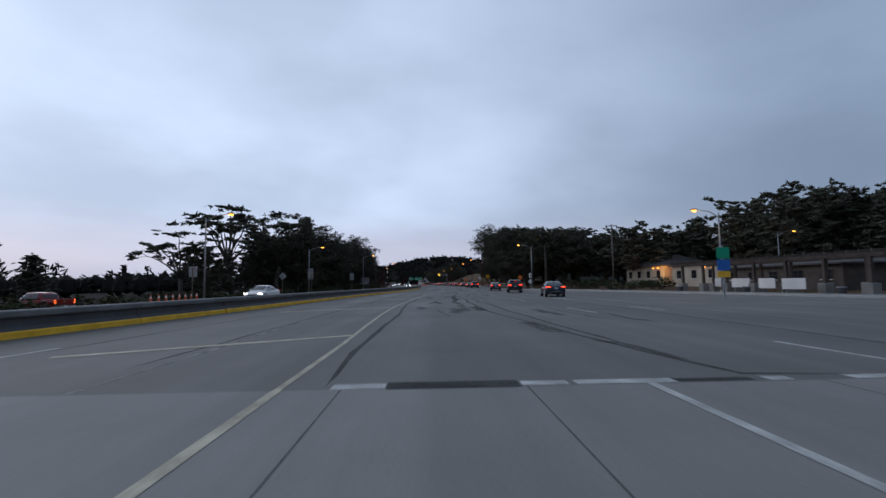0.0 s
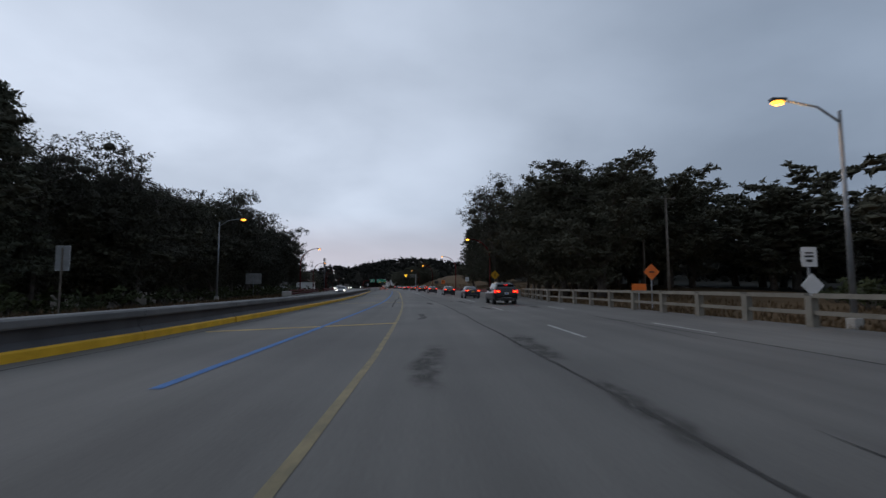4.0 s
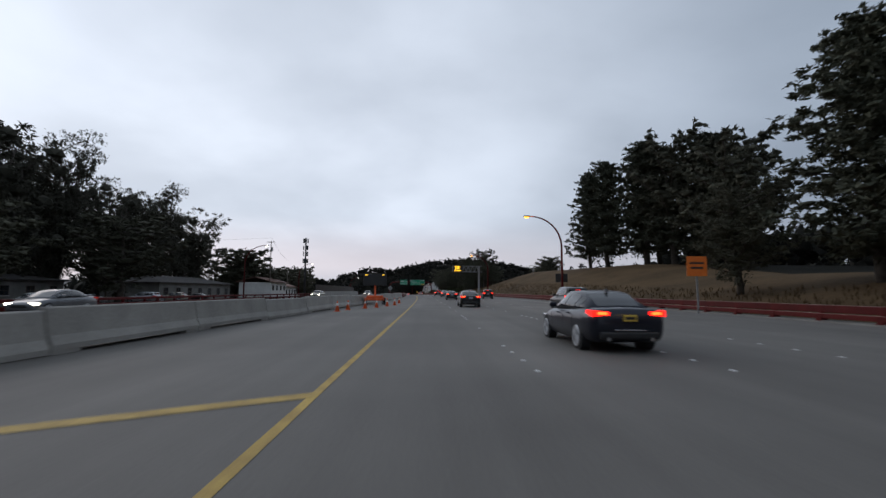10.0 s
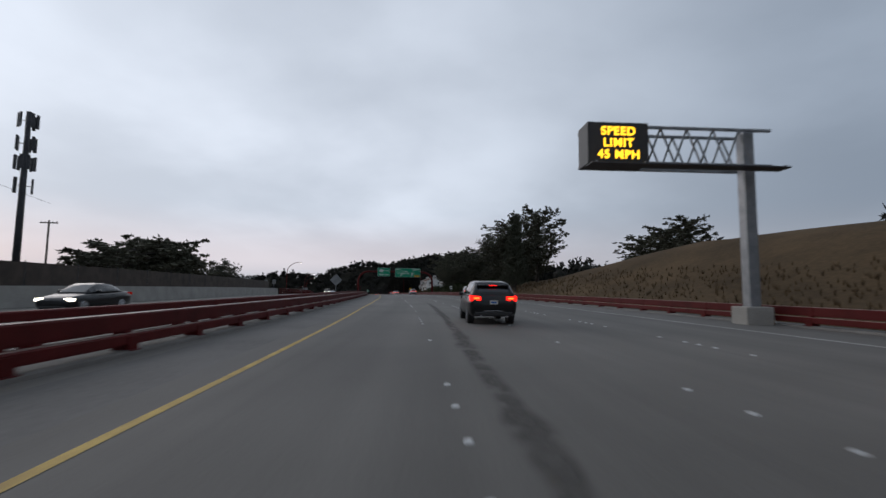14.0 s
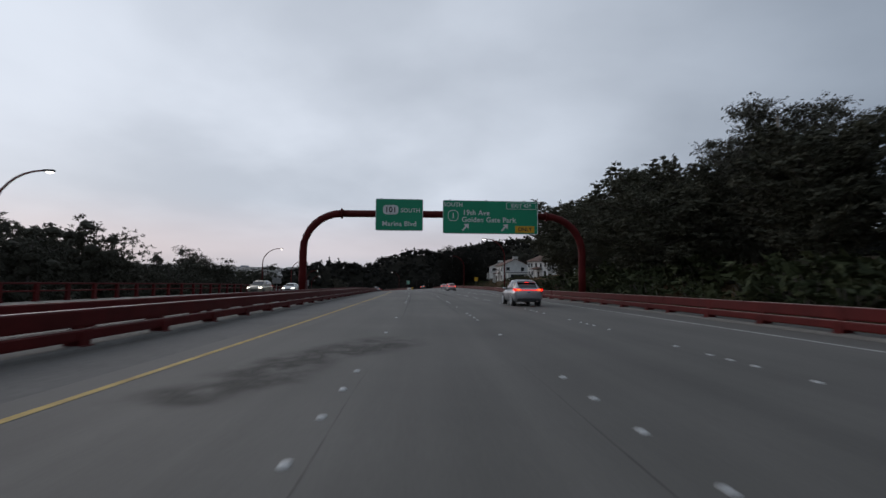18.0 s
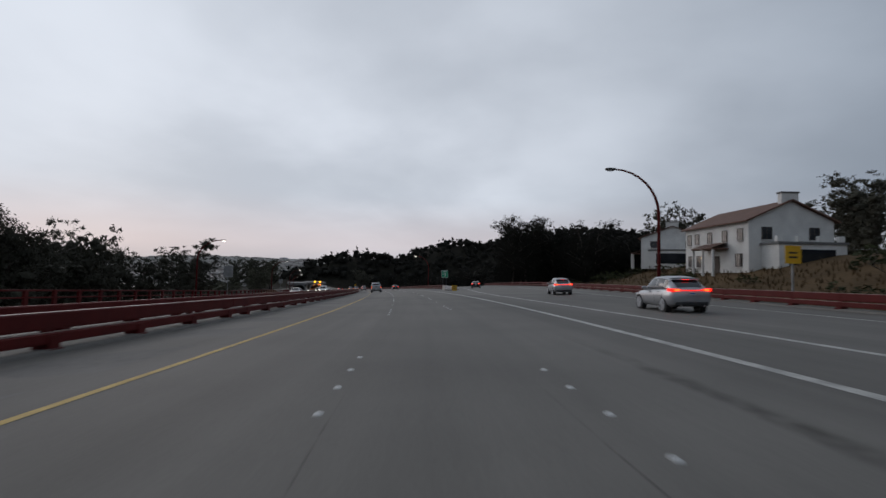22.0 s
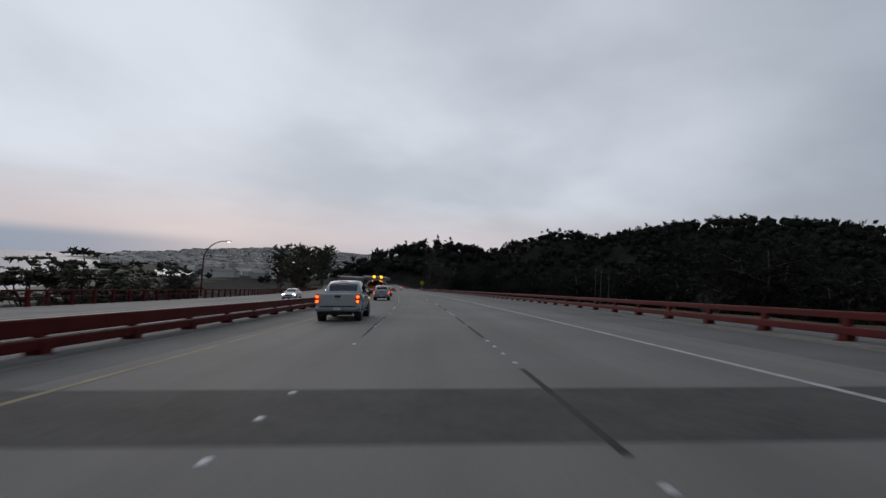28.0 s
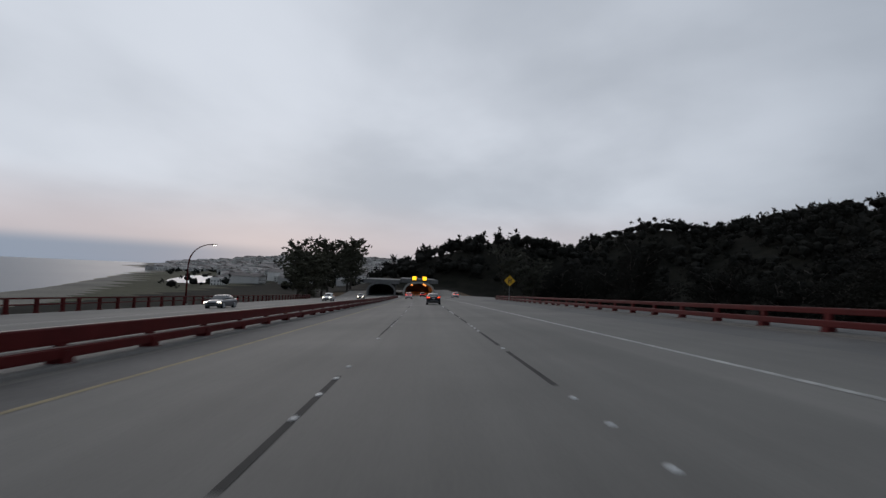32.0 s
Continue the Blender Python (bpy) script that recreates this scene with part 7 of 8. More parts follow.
    part("wing", box(-2.6, 7.45, -1.0, 3.4, 10.8, 2.9, 0.02), STUCCO, h, "white one storey wing")
    part("wing_roof", box(-2.8, 7.4, 2.9, 3.6, 11.0, 3.1, 0.03), ROOF_TILE, h)
    window_at(h, -2.63, 9.0, 1.3, 1.1, 1.4, 3)
    return h


def on_ground(s, d, turn=0.0, lift=0.0):
    p = at(s, d)
    return Matrix.Translation((p.x, p.y, float(ground([p.x], [p.y])[0]) + lift)) @ pose(0, 0, 0, 0, 0, heading(s) + turn)


SHORT = Matrix.Diagonal((1.0, 0.8, 0.83, 1.0))
house_a = white_house(on_ground(581, 40, -6, -0.9) @ SHORT)
copy_thing(house_a, on_ground(552.5, 41.5, 15, -0.6) @ SHORT)
copy_thing(house_a, on_ground(602, 45, -36, 0.2) @ SHORT)
copy_thing(house_a, on_ground(527, 49, 0, 0.8) @ SHORT)


def low_building(m, w, l, h, wall_mat, roof_mat, label, rise_=1.6, windows=4, gable=False, lamps=0):
    b = thing("building", m, label, "building")
    part("wall", box(-w / 2, -l / 2, -0.8, w / 2, l / 2, h, 0.02), wall_mat, b)
    if rise_ > 0.3:
        hip_roof(w, l, h - 0.05, rise_, 0.7, roof_mat, b, gable=gable)
    else:
        part("roof", box(-w / 2 - 0.6, -l / 2 - 0.6, h, w / 2 + 0.6, l / 2 + 0.6, h + 0.35, 0.04), roof_mat, b)
    for k in range(windows):
        y = -l / 2 + l * (k + 0.5) / windows
        for face, x in ((3, -w / 2 - 0.02), (1, w / 2 + 0.02)):
            window_at(b, x, y, h * 0.55, min(1.5, l / windows * 0.45), h * 0.38, face)
    for k in range(lamps):
        y = -l / 2 + 2.5 + k * 2.2
        lm = part("wall_lamp", box(-w / 2 - 0.25, y - 0.12, h - 0.55, -w / 2 - 0.02, y + 0.12, h - 0.3, 0.03), SODIUM, b, "lit orange wall lamp")
    return b


low_building(on_ground(108, 52, 0, 0.3), 11, 20, 4.0, STUCCO_TAN, ROOF_DARK, "low tan stucco building with a dark hipped roof and lit lamps", 2.6, 4, False, 2)
low_building(on_ground(85, 50, 0, 0.3), 9, 17, 3.6, STUCCO_TAN, ROOF_DARK, "flat roofed tan stucco block beside the plaza", 0.2, 3, False, 2)
low_building(on_ground(62, 48, 0, 0.3), 8, 22, 2.6, TIMBER_DARK, ROOF_DARK, "low dark timber visitor building", 0.9, 5)
pl = new("wall_glow", bpy.data.lights.new("wall_glow", "POINT"))
pl.data.energy, pl.data.color, pl.data.shadow_soft_size = 420, (1.0, 0.42, 0.08), 0.3
pl.location = at(97.6, 45.2, 3.6)
# pergola of dark timber beside the plaza
perg = thing("pergola", on_ground(50, 36, 8, 0.1), "long dark timber pergola on stone piers", "pergola")
for k in range(7):
    y = -12 + k * 4
    for x in (-2.2, 2.2):
        part("pier", box(x - 0.4, y - 0.4, -0.5, x + 0.4, y + 0.4, 1.1, 0.05), STUCCO_GREY, perg, "stone pier")
        part("post", box(x - 0.14, y - 0.14, 1.1, x + 0.14, y + 0.14, 3.3, 0.02), TIMBER_DARK, perg)
for x in (-2.2, 2.2):
    part("beam", box(x - 0.15, -13.2, 3.3, x + 0.15, 13.2, 3.62, 0.02), TIMBER_DARK, perg)
for k in range(27):
    part("rafter", box(-3.2, -13 + k - 0.06, 3.62, 3.2, -13 + k + 0.06, 3.84), TIMBER_DARK, perg)
for k, (y, w) in enumerate(((-9, 2.4), (-4.2, 2.0), (1.4, 2.6), (6.6, 1.8))):
    kiosk = thing("notice_panel", on_ground(50 + y * 0.9, 32.5 + k * 0.4, 8, 0.1), "pale framed notice panel on short legs", "notice panel", "notice panels")
    part("panel", box(-0.05, -w / 2, 0.7, 0.05, w / 2, 1.7, 0.02), STUCCO, kiosk)
    for yy in (-w / 2 + 0.15, w / 2 - 0.15):
        part("leg", box(-0.05, yy - 0.05, -0.4, 0.05, yy + 0.05, 0.72), TIMBER_DARK, kiosk)
for s, d in ((52, 27.0), (44, 29.5), (36, 32)):
    bin_ = thing("litter_bin", on_ground(s, d, 0, 0.15), "dark round litter bin on the pavement", "bin", "litter bins")
    part("drum", tube([(0, 0, 0), (0, 0, 0.9)], [0.27, 0.32], 14), DARK_STEEL, bin_)
    part("rim", tube([(0, 0, 0.88), (0, 0, 0.96)], 0.35, 14), STEEL, bin_)

# left side: houses, sheds and a parked row
low_building(on_ground(276, -68, 4, 0.4), 12, 44, 3.6, STUCCO_GREY, ROOF_DARK, "long low grey barrack with a dark roof", 1.2, 9)
low_building(on_ground(330, -62, 0, 0.4), 12, 34, 4.2, STUCCO_GREY, ROOF_DARK, "long grey plaster barrack with a shallow dark roof", 1.6, 7)
low_building(on_ground(386, -52, 0, 1.8), 10, 22, 3.8, STUCCO, ROOF_TILE, "low white cottage with a brown roof behind the fence", 1.5, 5, True)
low_building(on_ground(360, -50, 0, 2.2), 9, 16, 3.6, STUCCO, ROOF_TILE, "low white cottage with a brown roof and deep eaves", 1.5, 4, True)

# ---- masts and poles ----
mast = thing("antenna_mast", on_ground(373, -40.3), "dark phone mast with clustered panel antennas", "antenna mast")
part("pole", tube([(0, 0, -0.5), (0, 0, 10), (0, 0, 20.4)], [0.36, 0.3, 0.22], 12), DARK_STEEL, mast, smooth=True)
for z in (12.6, 15.0, 17.0, 19.4):
    for k in range(3):
        a = radians(20 + 120 * k + z * 11)
        for off in (-0.28, 0.28):
            bm = box(-0.14, -0.09, z - 0.75, 0.14, 0.09, z + 0.75, 0.03)
            an = part("antenna_panel", bm, DARK_STEEL, mast)
            an.matrix_basis = pose(math.cos(a) * 0.72 - math.sin(a) * off, math.sin(a) * 0.72 + math.cos(a) * off, 0, 0, 0, math.degrees(a) - 90)
        part("bracket", tube([(0, 0, z), (math.cos(a) * 0.7, math.sin(a) * 0.7, z)], 0.04, 6), DARK_STEEL, mast)


def utility_pole(s, d, h, arms=1):
    u = thing("utility_pole", on_ground(s, d), "weathered wooden utility pole with a crossarm", "utility pole", "utility poles")
    part("pole", tube([(0, 0, -0.6), (0, 0, h)], [0.17, 0.11], 9), WOOD_POLE, u, smooth=True)
    for k in range(arms):
        part("crossarm", box(-1.15, -0.07, h - 0.45 - k * 0.8, 1.15, 0.07, h - 0.3 - k * 0.8, 0.01), WOOD_POLE, u)
        for x in (-1.0, -0.45, 0.45, 1.0):
            part("insulator", tube([(x, 0, h - 0.3 - k * 0.8), (x, 0, h - 0.14 - k * 0.8)], 0.04, 8), STEEL, u)
    return u


utility_pole(94, 34, 13.0, 2)
pole_l = utility_pole(352, -46, 17.4)
part("transformer", tube([(0.32, 0, 14.4), (0.32, 0, 15.5)], 0.26, 12), STEEL, pole_l, "grey transformer can")
utility_pole(392, -50, 13.0)
utility_pole(124, 27, 11.0)
utility_pole(134, 30, 12.0)
utility_pole(60, 62, 15.0)
utility_pole(462, 28, 12.5, 0)
utility_pole(300, -58, 12.0)
for a, b in (((352, -46, 16.8), (392, -50, 12.6)), ((352, -46, 16.8), (300, -58, 11.6))):
    p, q = at(*a), at(*b)
    mid = (p + q) / 2 + Vector((0, 0, -1.0))
    wire = tagged(link("cable", tube([p, p.lerp(mid, 0.6), mid, q.lerp(mid, 0.6), q], 0.018, 5), DARK_STEEL), "thin dark overhead cable between wooden poles", "cable")

# pale posts before the dark woods beside the viaduct
for x, y, h in ((-121.5, 821.5, 11.0), (-118.8, 808.2, 10.0), (-117, 811.5, 9.4)):
    g0 = float(ground([x], [y])[0])
    top = max(h, -14 + h - g0)
    pole = thing("wooden_pole", Matrix.Translation((x, y, g0)), "slender weathered grey pole before dark woods", "pole", "weathered poles")
    part("shaft", tube([(0, 0, -0.3), (0, 0, top)], [0.12, 0.07], 8), BARK_PALE, pole, smooth=True)

# ---- tunnel portals and lane signals ahead ----
for d0, w in ((-17.5, 13.0), (1.5, 14.0)):
    portal = thing("tunnel_portal", road_pose(1040, d0), "pale concrete tunnel mouth with warm lamps inside", "tunnel")
    k = 14
    bm = bmesh.new()
    rings = []
    for y, grow in ((0.0, 0.9), (0.0, 0.0), (45.0, 0.0)):
        ring = []
        for i in range(k + 1):
            a = math.pi * i / k
            ring.append(bm.verts.new((-(w / 2 + grow) * math.cos(a), y, 0.2 + (5.6 + grow) * math.sin(a) ** 0.55 if 0 < i < k else -1.0)))
        rings.append(ring)
    for r0, r1 in zip(rings, rings[1:]):
        for i in range(k):
            bm.faces.new((r0[i], r0[i + 1], r1[i + 1], r1[i]))
    part("lining", bm, CONCRETE if d0 > 0 else CONCRETE_DARK, portal, "concrete arch")
    part("end_wall", box(-w / 2, 44, -1, w / 2, 44.4, 6.2), CONCRETE_DARK, portal)
    part("hood", box(-w / 2 - 2.5, 0.3, 5.9, w / 2 + 2.5, 44, 8.0, 0.2), CONCRETE_DARK, portal)
    if d0 < 0:
        continue
    for x in (-w / 4, w / 4):
        for y in (1, 9, 18, 28):
            part("tunnel_lamp", box(x - 0.2, y, 4.7, x + 0.2, y + 6, 4.85), TUNNEL_GLOW, portal, "warm lit tunnel lamp")
    for k2 in (-1, 1):
        sg = part("signal_frame", box(k2 * 2.6 - 1.3, -0.5, 7.2, k2 * 2.6 + 1.3, -0.1, 9.6, 0.1), PAINT_BLACK, portal)
        part("lit_face", box(k2 * 2.6 - 1.0, -0.56, 7.5, k2 * 2.6 + 1.0, -0.5, 9.3, 0.1), AMBER_SIGN, portal, "lit amber lane signal")

# ---- vehicles ----


def loft(rings, bm=None, cap=True):
    b = bm or bmesh.new()
    vr = [[b.verts.new(p) for p in r] for r in rings]
    n = len(rings[0])
    for r0, r1 in zip(vr, vr[1:]):
        for k in range(n):
            b.faces.new((r0[k], r0[(k + 1) % n], r1[(k + 1) % n], r1[k]))
    if cap:
        b.faces.new(list(reversed(vr[0])))
        b.faces.new(vr[-1])
    bmesh.ops.recalc_face_normals(b, faces=b.faces[:])
    return b


def body_ring(y, zb, zt, w):
    """A car body's cross-section: rounded sill, bulged flank, shoulder, crowned top."""
    h = zt - zb
    half = [(0.0, zb), (w * 0.80, zb), (w * 0.95, zb + h * 0.10), (w, zb + h * 0.34), (w * 1.0, zb + h * 0.62), (w * 0.965, zb + h * 0.83), (w * 0.90, zb + h * 0.95), (w * 0.72, zt), (0.0, zt + 0.02)]
    return [(x, y, z) for x, z in half] + [(-x, y, z) for x, z in reversed(half[1:-1])]


def cabin_ring(y, zb, zt, wb, wt):
    half = [(0.0, zb), (wb, zb), (wb * 0.99, zb + (zt - zb) * 0.25), (wt * 1.06, zb + (zt - zb) * 0.72), (wt * 0.93, zb + (zt - zb) * 0.96), (wt * 0.6, zt), (0.0, zt + 0.012)]
    return [(x, y, z) for x, z in half] + [(-x, y, z) for x, z in reversed(half[1:-1])]


# rear at y = 0, front at y = length: (y, sill, deck, half width); cabin: (y, belt, roof, half widths)
SHAPES = {
    "sedan": dict(length=4.63, wheel=0.325, track=0.79, axles=(0.98, 3.79),
                  body=[(0.0, 0.44, 0.86, 0.70), (0.06, 0.34, 0.97, 0.80), (0.22, 0.24, 1.01, 0.87), (0.75, 0.20, 1.02, 0.905), (1.6, 0.19, 0.99, 0.905), (2.6, 0.19, 0.96, 0.90), (3.35, 0.19, 0.93, 0.90), (3.95, 0.20, 0.84, 0.88), (4.4, 0.22, 0.74, 0.81), (4.6, 0.28, 0.62, 0.70), (4.63, 0.34, 0.56, 0.64)],
                  cabin=[(0.52, 0.99, 1.02, 0.74, 0.56), (0.95, 0.99, 1.22, 0.79, 0.59), (1.35, 0.98, 1.37, 0.81, 0.60), (1.9, 0.97, 1.43, 0.815, 0.615), (2.4, 0.96, 1.42, 0.81, 0.615), (2.75, 0.95, 1.33, 0.80, 0.61), (3.1, 0.94, 1.14, 0.79, 0.62), (3.45, 0.92, 0.95, 0.76, 0.63)],
                  roof=(1.18, 2.62), lamp=(0.83, 0.975), panes=(1.02, 1.32, 2.1, 3.2), pillars=(1.25, 2.05, 2.72)),
    "suv": dict(length=4.85, wheel=0.37, track=0.82, axles=(1.02, 3.85),
                body=[(0.0, 0.48, 1.02, 0.80), (0.05, 0.40, 1.10, 0.86), (0.2, 0.32, 1.14, 0.92), (0.8, 0.28, 1.14, 0.955), (1.8, 0.27, 1.12, 0.96), (2.9, 0.27, 1.09, 0.955), (3.5, 0.27, 1.06, 0.95), (4.1, 0.28, 1.00, 0.93), (4.6, 0.32, 0.90, 0.86), (4.82, 0.38, 0.76, 0.78), (4.85, 0.44, 0.70, 0.72)],
                cabin=[(0.10, 1.10, 1.16, 0.82, 0.66), (0.30, 1.11, 1.44, 0.85, 0.68), (0.55, 1.12, 1.64, 0.87, 0.69), (1.4, 1.11, 1.70, 0.88, 0.70), (2.3, 1.09, 1.70, 0.88, 0.70), (2.75, 1.08, 1.60, 0.87, 0.69), (3.15, 1.06, 1.34, 0.86, 0.70), (3.6, 1.04, 1.07, 0.82, 0.70)],
                roof=(0.40, 2.6), lamp=(0.90, 1.12), panes=(0.42, 0.95, 1.8, 3.3), pillars=(0.75, 1.75, 2.7)),
    "hatch": dict(length=4.4, wheel=0.345, track=0.79, axles=(0.92, 3.59),
                  body=[(0.0, 0.48, 0.96, 0.76), (0.05, 0.40, 1.04, 0.82), (0.2, 0.30, 1.08, 0.88), (0.8, 0.25, 1.09, 0.90), (1.8, 0.25, 1.05, 0.90), (2.7, 0.25, 1.01, 0.90), (3.3, 0.25, 0.98, 0.89), (3.8, 0.26, 0.92, 0.87), (4.2, 0.30, 0.82, 0.80), (4.38, 0.38, 0.68, 0.70), (4.4, 0.44, 0.62, 0.66)],
                  cabin=[(0.12, 1.03, 1.07, 0.76, 0.60), (0.45, 1.05, 1.32, 0.79, 0.62), (0.85, 1.06, 1.56, 0.81, 0.63), (1.5, 1.05, 1.64, 0.82, 0.64), (2.2, 1.03, 1.62, 0.82, 0.64), (2.65, 1.01, 1.48, 0.81, 0.63), (3.0, 1.0, 1.24, 0.80, 0.64), (3.35, 0.97, 1.0, 0.77, 0.64)],
                  roof=(0.72, 2.5), lamp=(0.94, 1.08), panes=(0.62, 0.98, 1.75, 3.1), pillars=(0.9, 1.7, 2.6)),
}


def on_cabin(cab, y, f):
    """Half width and height of a cabin's side at y, f of the way from belt to roof."""
    ys = [r[0] for r in cab]
    zb, zt, wb, wt = (float(np.interp(y, ys, [r[k] for r in cab])) for k in (1, 2, 3, 4))
    x = float(np.interp(f, (0.0, 0.25, 0.72, 0.96, 1.0), (wb, wb * 0.99, wt * 1.06, wt * 0.93, wt * 0.6)))
    return x, zb + (zt - zb) * f


def side_pane(c, cab, y0, y1, side, low=0.10, high=0.84, name="side_window"):
    """A pane that lies on the cabin's side between y0 and y1."""
    bm = bmesh.new()
    rows = []
    for i in range(7):
        y = y0 + (y1 - y0) * i / 6
        rows.append([bm.verts.new((side * (on_cabin(cab, y, f)[0] + 0.007), y, on_cabin(cab, y, f)[1] + 0.002)) for f in (low, 0.25, 0.5, 0.72, high)])
    for r0, r1 in zip(rows, rows[1:]):
        for k in range(4):
            bm.faces.new((r0[k], r0[k + 1], r1[k + 1], r1[k]))
    return part(name, bm, CAR_GLASS, c, "dark tinted side window", smooth=True)


def end_pane(c, cab, y0, y1, name, wide=0.9):
    """A windscreen or rear window that lies on the cabin's sloping end."""
    ys = [r[0] for r in cab]
    bm = bmesh.new()
    rows = []
    for i in range(7):
        y = y0 + (y1 - y0) * i / 6
        zb, zt, wt = (float(np.interp(y, ys, [r[k] for r in cab])) for k in (1, 2, 4))
        rows.append([bm.verts.new((u * wt * wide, y, zt - 0.04 * (zt - zb) * max(0.0, (abs(u) * wide - 0.6) / 0.33) + 0.012 * (1 - abs(u)) + 0.008)) for u in (-1, -0.66, -0.33, 0, 0.33, 0.66, 1)])
    for r0, r1 in zip(rows, rows[1:]):
        for k in range(6):
            bm.faces.new((r0[k], r0[k + 1], r1[k + 1], r1[k]))
    return part(name, bm, CAR_GLASS, c, "dark tinted glass", smooth=True)


def trim_line(c, cab, y0, y1, side, f, name, r=0.013):
    pts = [(side * (on_cabin(cab, y, f)[0] + 0.010), y, on_cabin(cab, y, f)[1]) for y in np.linspace(y0, y1, 9)]
    return part(name, tube(pts, r, 5), CHROME, c, "thin chrome trim")


def wheel_part(parent, x, y, r, width=0.22, alloy=None):
    side = 1 if x > 0 else -1
    w = part("wheel", tube([(-width / 2, 0, 0), (-width / 2 + 0.03, 0, 0), (width / 2 - 0.03, 0, 0), (width / 2, 0, 0)], [r - 0.03, r, r, r - 0.03], 24), TYRE, parent, smooth=False)
    w.matrix_basis = pose(x, y, r)
    rim = bmesh.new()
    tube([(side * (width / 2 - 0.01), 0, 0), (side * (width / 2 + 0.008), 0, 0)], r * 0.30, 16, rim)
    for k in range(20):
        a = 2 * math.pi * k / 20
        tube([(side * (width / 2 + 0.004), math.cos(a) * r * 0.2, math.sin(a) * r * 0.2), (side * (width / 2 + 0.004), math.cos(a) * r * 0.72, math.sin(a) * r * 0.72)], 0.020, 4, rim)
    ringpts = [(side * (width / 2 + 0.003), math.cos(a) * r * 0.74, math.sin(a) * r * 0.74) for a in (2 * math.pi * i / 20 for i in range(21))]
    tube(ringpts, 0.022, 6, rim)
    part("rim", rim, alloy or RIM, w, "alloy rim")
    part("hub_shadow", tube([(side * (width / 2 - 0.02), 0, 0), (side * (width / 2 - 0.012), 0, 0)], r * 0.72, 20), PLASTIC, w)


def car(m, kind, paint, label, brake=False, front_lit=False, group="", plate=PLATE, parked=False):
    """A car whose rear bumper stands over the pose's origin; +y is its front."""
    sp = SHAPES[kind]
    c = thing("car", m, label, "car", group)
    part("body", loft([body_ring(*r) for r in sp["body"]]), paint, c, smooth=True)
    cab = sp["cabin"]
    ys = [r[0] for r in cab]
    ra, rb = sp["roof"]
    part("cabin", loft([cabin_ring(*r) for r in cab]), paint, c, smooth=True)
    end_pane(c, cab, ys[0] + 0.06, ra + 0.10, "rear_window")
    end_pane(c, cab, rb + 0.10, ys[-1] - 0.06, "windscreen", 0.93)
    edges = sp["panes"]
    for sd in (-1, 1):
        for y0, y1 in zip(edges, edges[1:]):
            side_pane(c, cab, y0 + 0.035, y1 - 0.035, sd)
        if kind == "suv":
            trim_line(c, cab, edges[0], edges[-1], sd, 0.05, "belt_trim")
            trim_line(c, cab, edges[0], edges[-1], sd, 0.90, "window_trim")
            trim_line(c, cab, 0.7, 2.4, sd, 0.985, "roof_rail", 0.02)
        for y in edges[1:]:
            hw = float(np.interp(y, [r[0] for r in sp["body"]], [r[3] for r in sp["body"]]))
            part("door_seam", box(sd * hw - 0.004, y - 0.006, 0.44, sd * hw + 0.003, y + 0.006, 0.82), PLASTIC, c)
    for y in sp["axles"]:
        for sd in (-1, 1):
            arch = tube([(sd * (sp["track"] - 0.13), y, sp["wheel"] * 1.02), (sd * (sp["track"] + 0.105), y, sp["wheel"] * 1.02)], sp["wheel"] * 1.15, 22)
            part("wheel_arch", arch, PLASTIC, c, "dark wheel arch")
            wheel_part(c, sd * (sp["track"] + 0.005), y, sp["wheel"], alloy=RIM_DARK if kind == "suv" else RIM)
    z0, z1 = sp["lamp"]
    w0 = sp["body"][1][3]
    for sd in (-1, 1):
        x0, x1 = sorted((sd * w0 * 0.57, sd * (w0 + 0.045)))
        bm = loft([[(x0, -0.022 + 0.02 * (sd < 0), z0 + 0.03), (x1, -0.022 + 0.05 * (sd > 0), z0), (x1, -0.022 + 0.05 * (sd > 0), z1), (x0, -0.022, z1 - 0.03)], [(x0, 0.10, z0 + 0.03), (x1, 0.42 if sd > 0 else 0.10, z0 + 0.03), (x1, 0.42 if sd > 0 else 0.10, z1), (x0, 0.10, z1 - 0.03)]]) if sd > 0 else loft([[(x0, 0.028, z0), (x1, -0.022, z0 + 0.03), (x1, -0.022, z1 - 0.03), (x0, 0.028, z1)], [(x0, 0.42, z0 + 0.03), (x1, 0.10, z0 + 0.03), (x1, 0.10, z1 - 0.03), (x0, 0.42, z1)]])
        lens = part("tail_lamp", bm, TAIL_DIM if parked or front_lit else TAIL_HOT if brake else TAIL, c, "red tail lens" if parked or front_lit else "lit red tail lamp")
        if brake:
            zc, xs = (z0 + z1) / 2, sorted((sd * w0 * 0.64, sd * w0 * 0.90))
            part("brake_bulb", box(xs[0], -0.034, zc - 0.028, xs[1], 0.04, zc + 0.034, 0.012), BRAKE_CORE, lens, "bright brake lamp core")
    yf = sp["length"]
    for sd in (-1, 1):
        b0 = sp["body"][-3]
        x = sd * b0[3] * 0.80
        part("headlamp", box(x - 0.17, b0[0] - 0.12, b0[2] - 0.17, x + 0.17, b0[0] + 0.16, b0[2] - 0.03, 0.03), HEAD if front_lit else CHROME, c, "lit headlamp" if front_lit else "clear headlamp")
    part("grille", box(-0.42, yf - 0.10, 0.42, 0.42, yf + 0.012, 0.60, 0.02), PLASTIC, c)
    part("front_bumper", box(-0.60, yf - 0.2, 0.24, 0.60, yf + 0.015, 0.36, 0.04), PLASTIC, c)
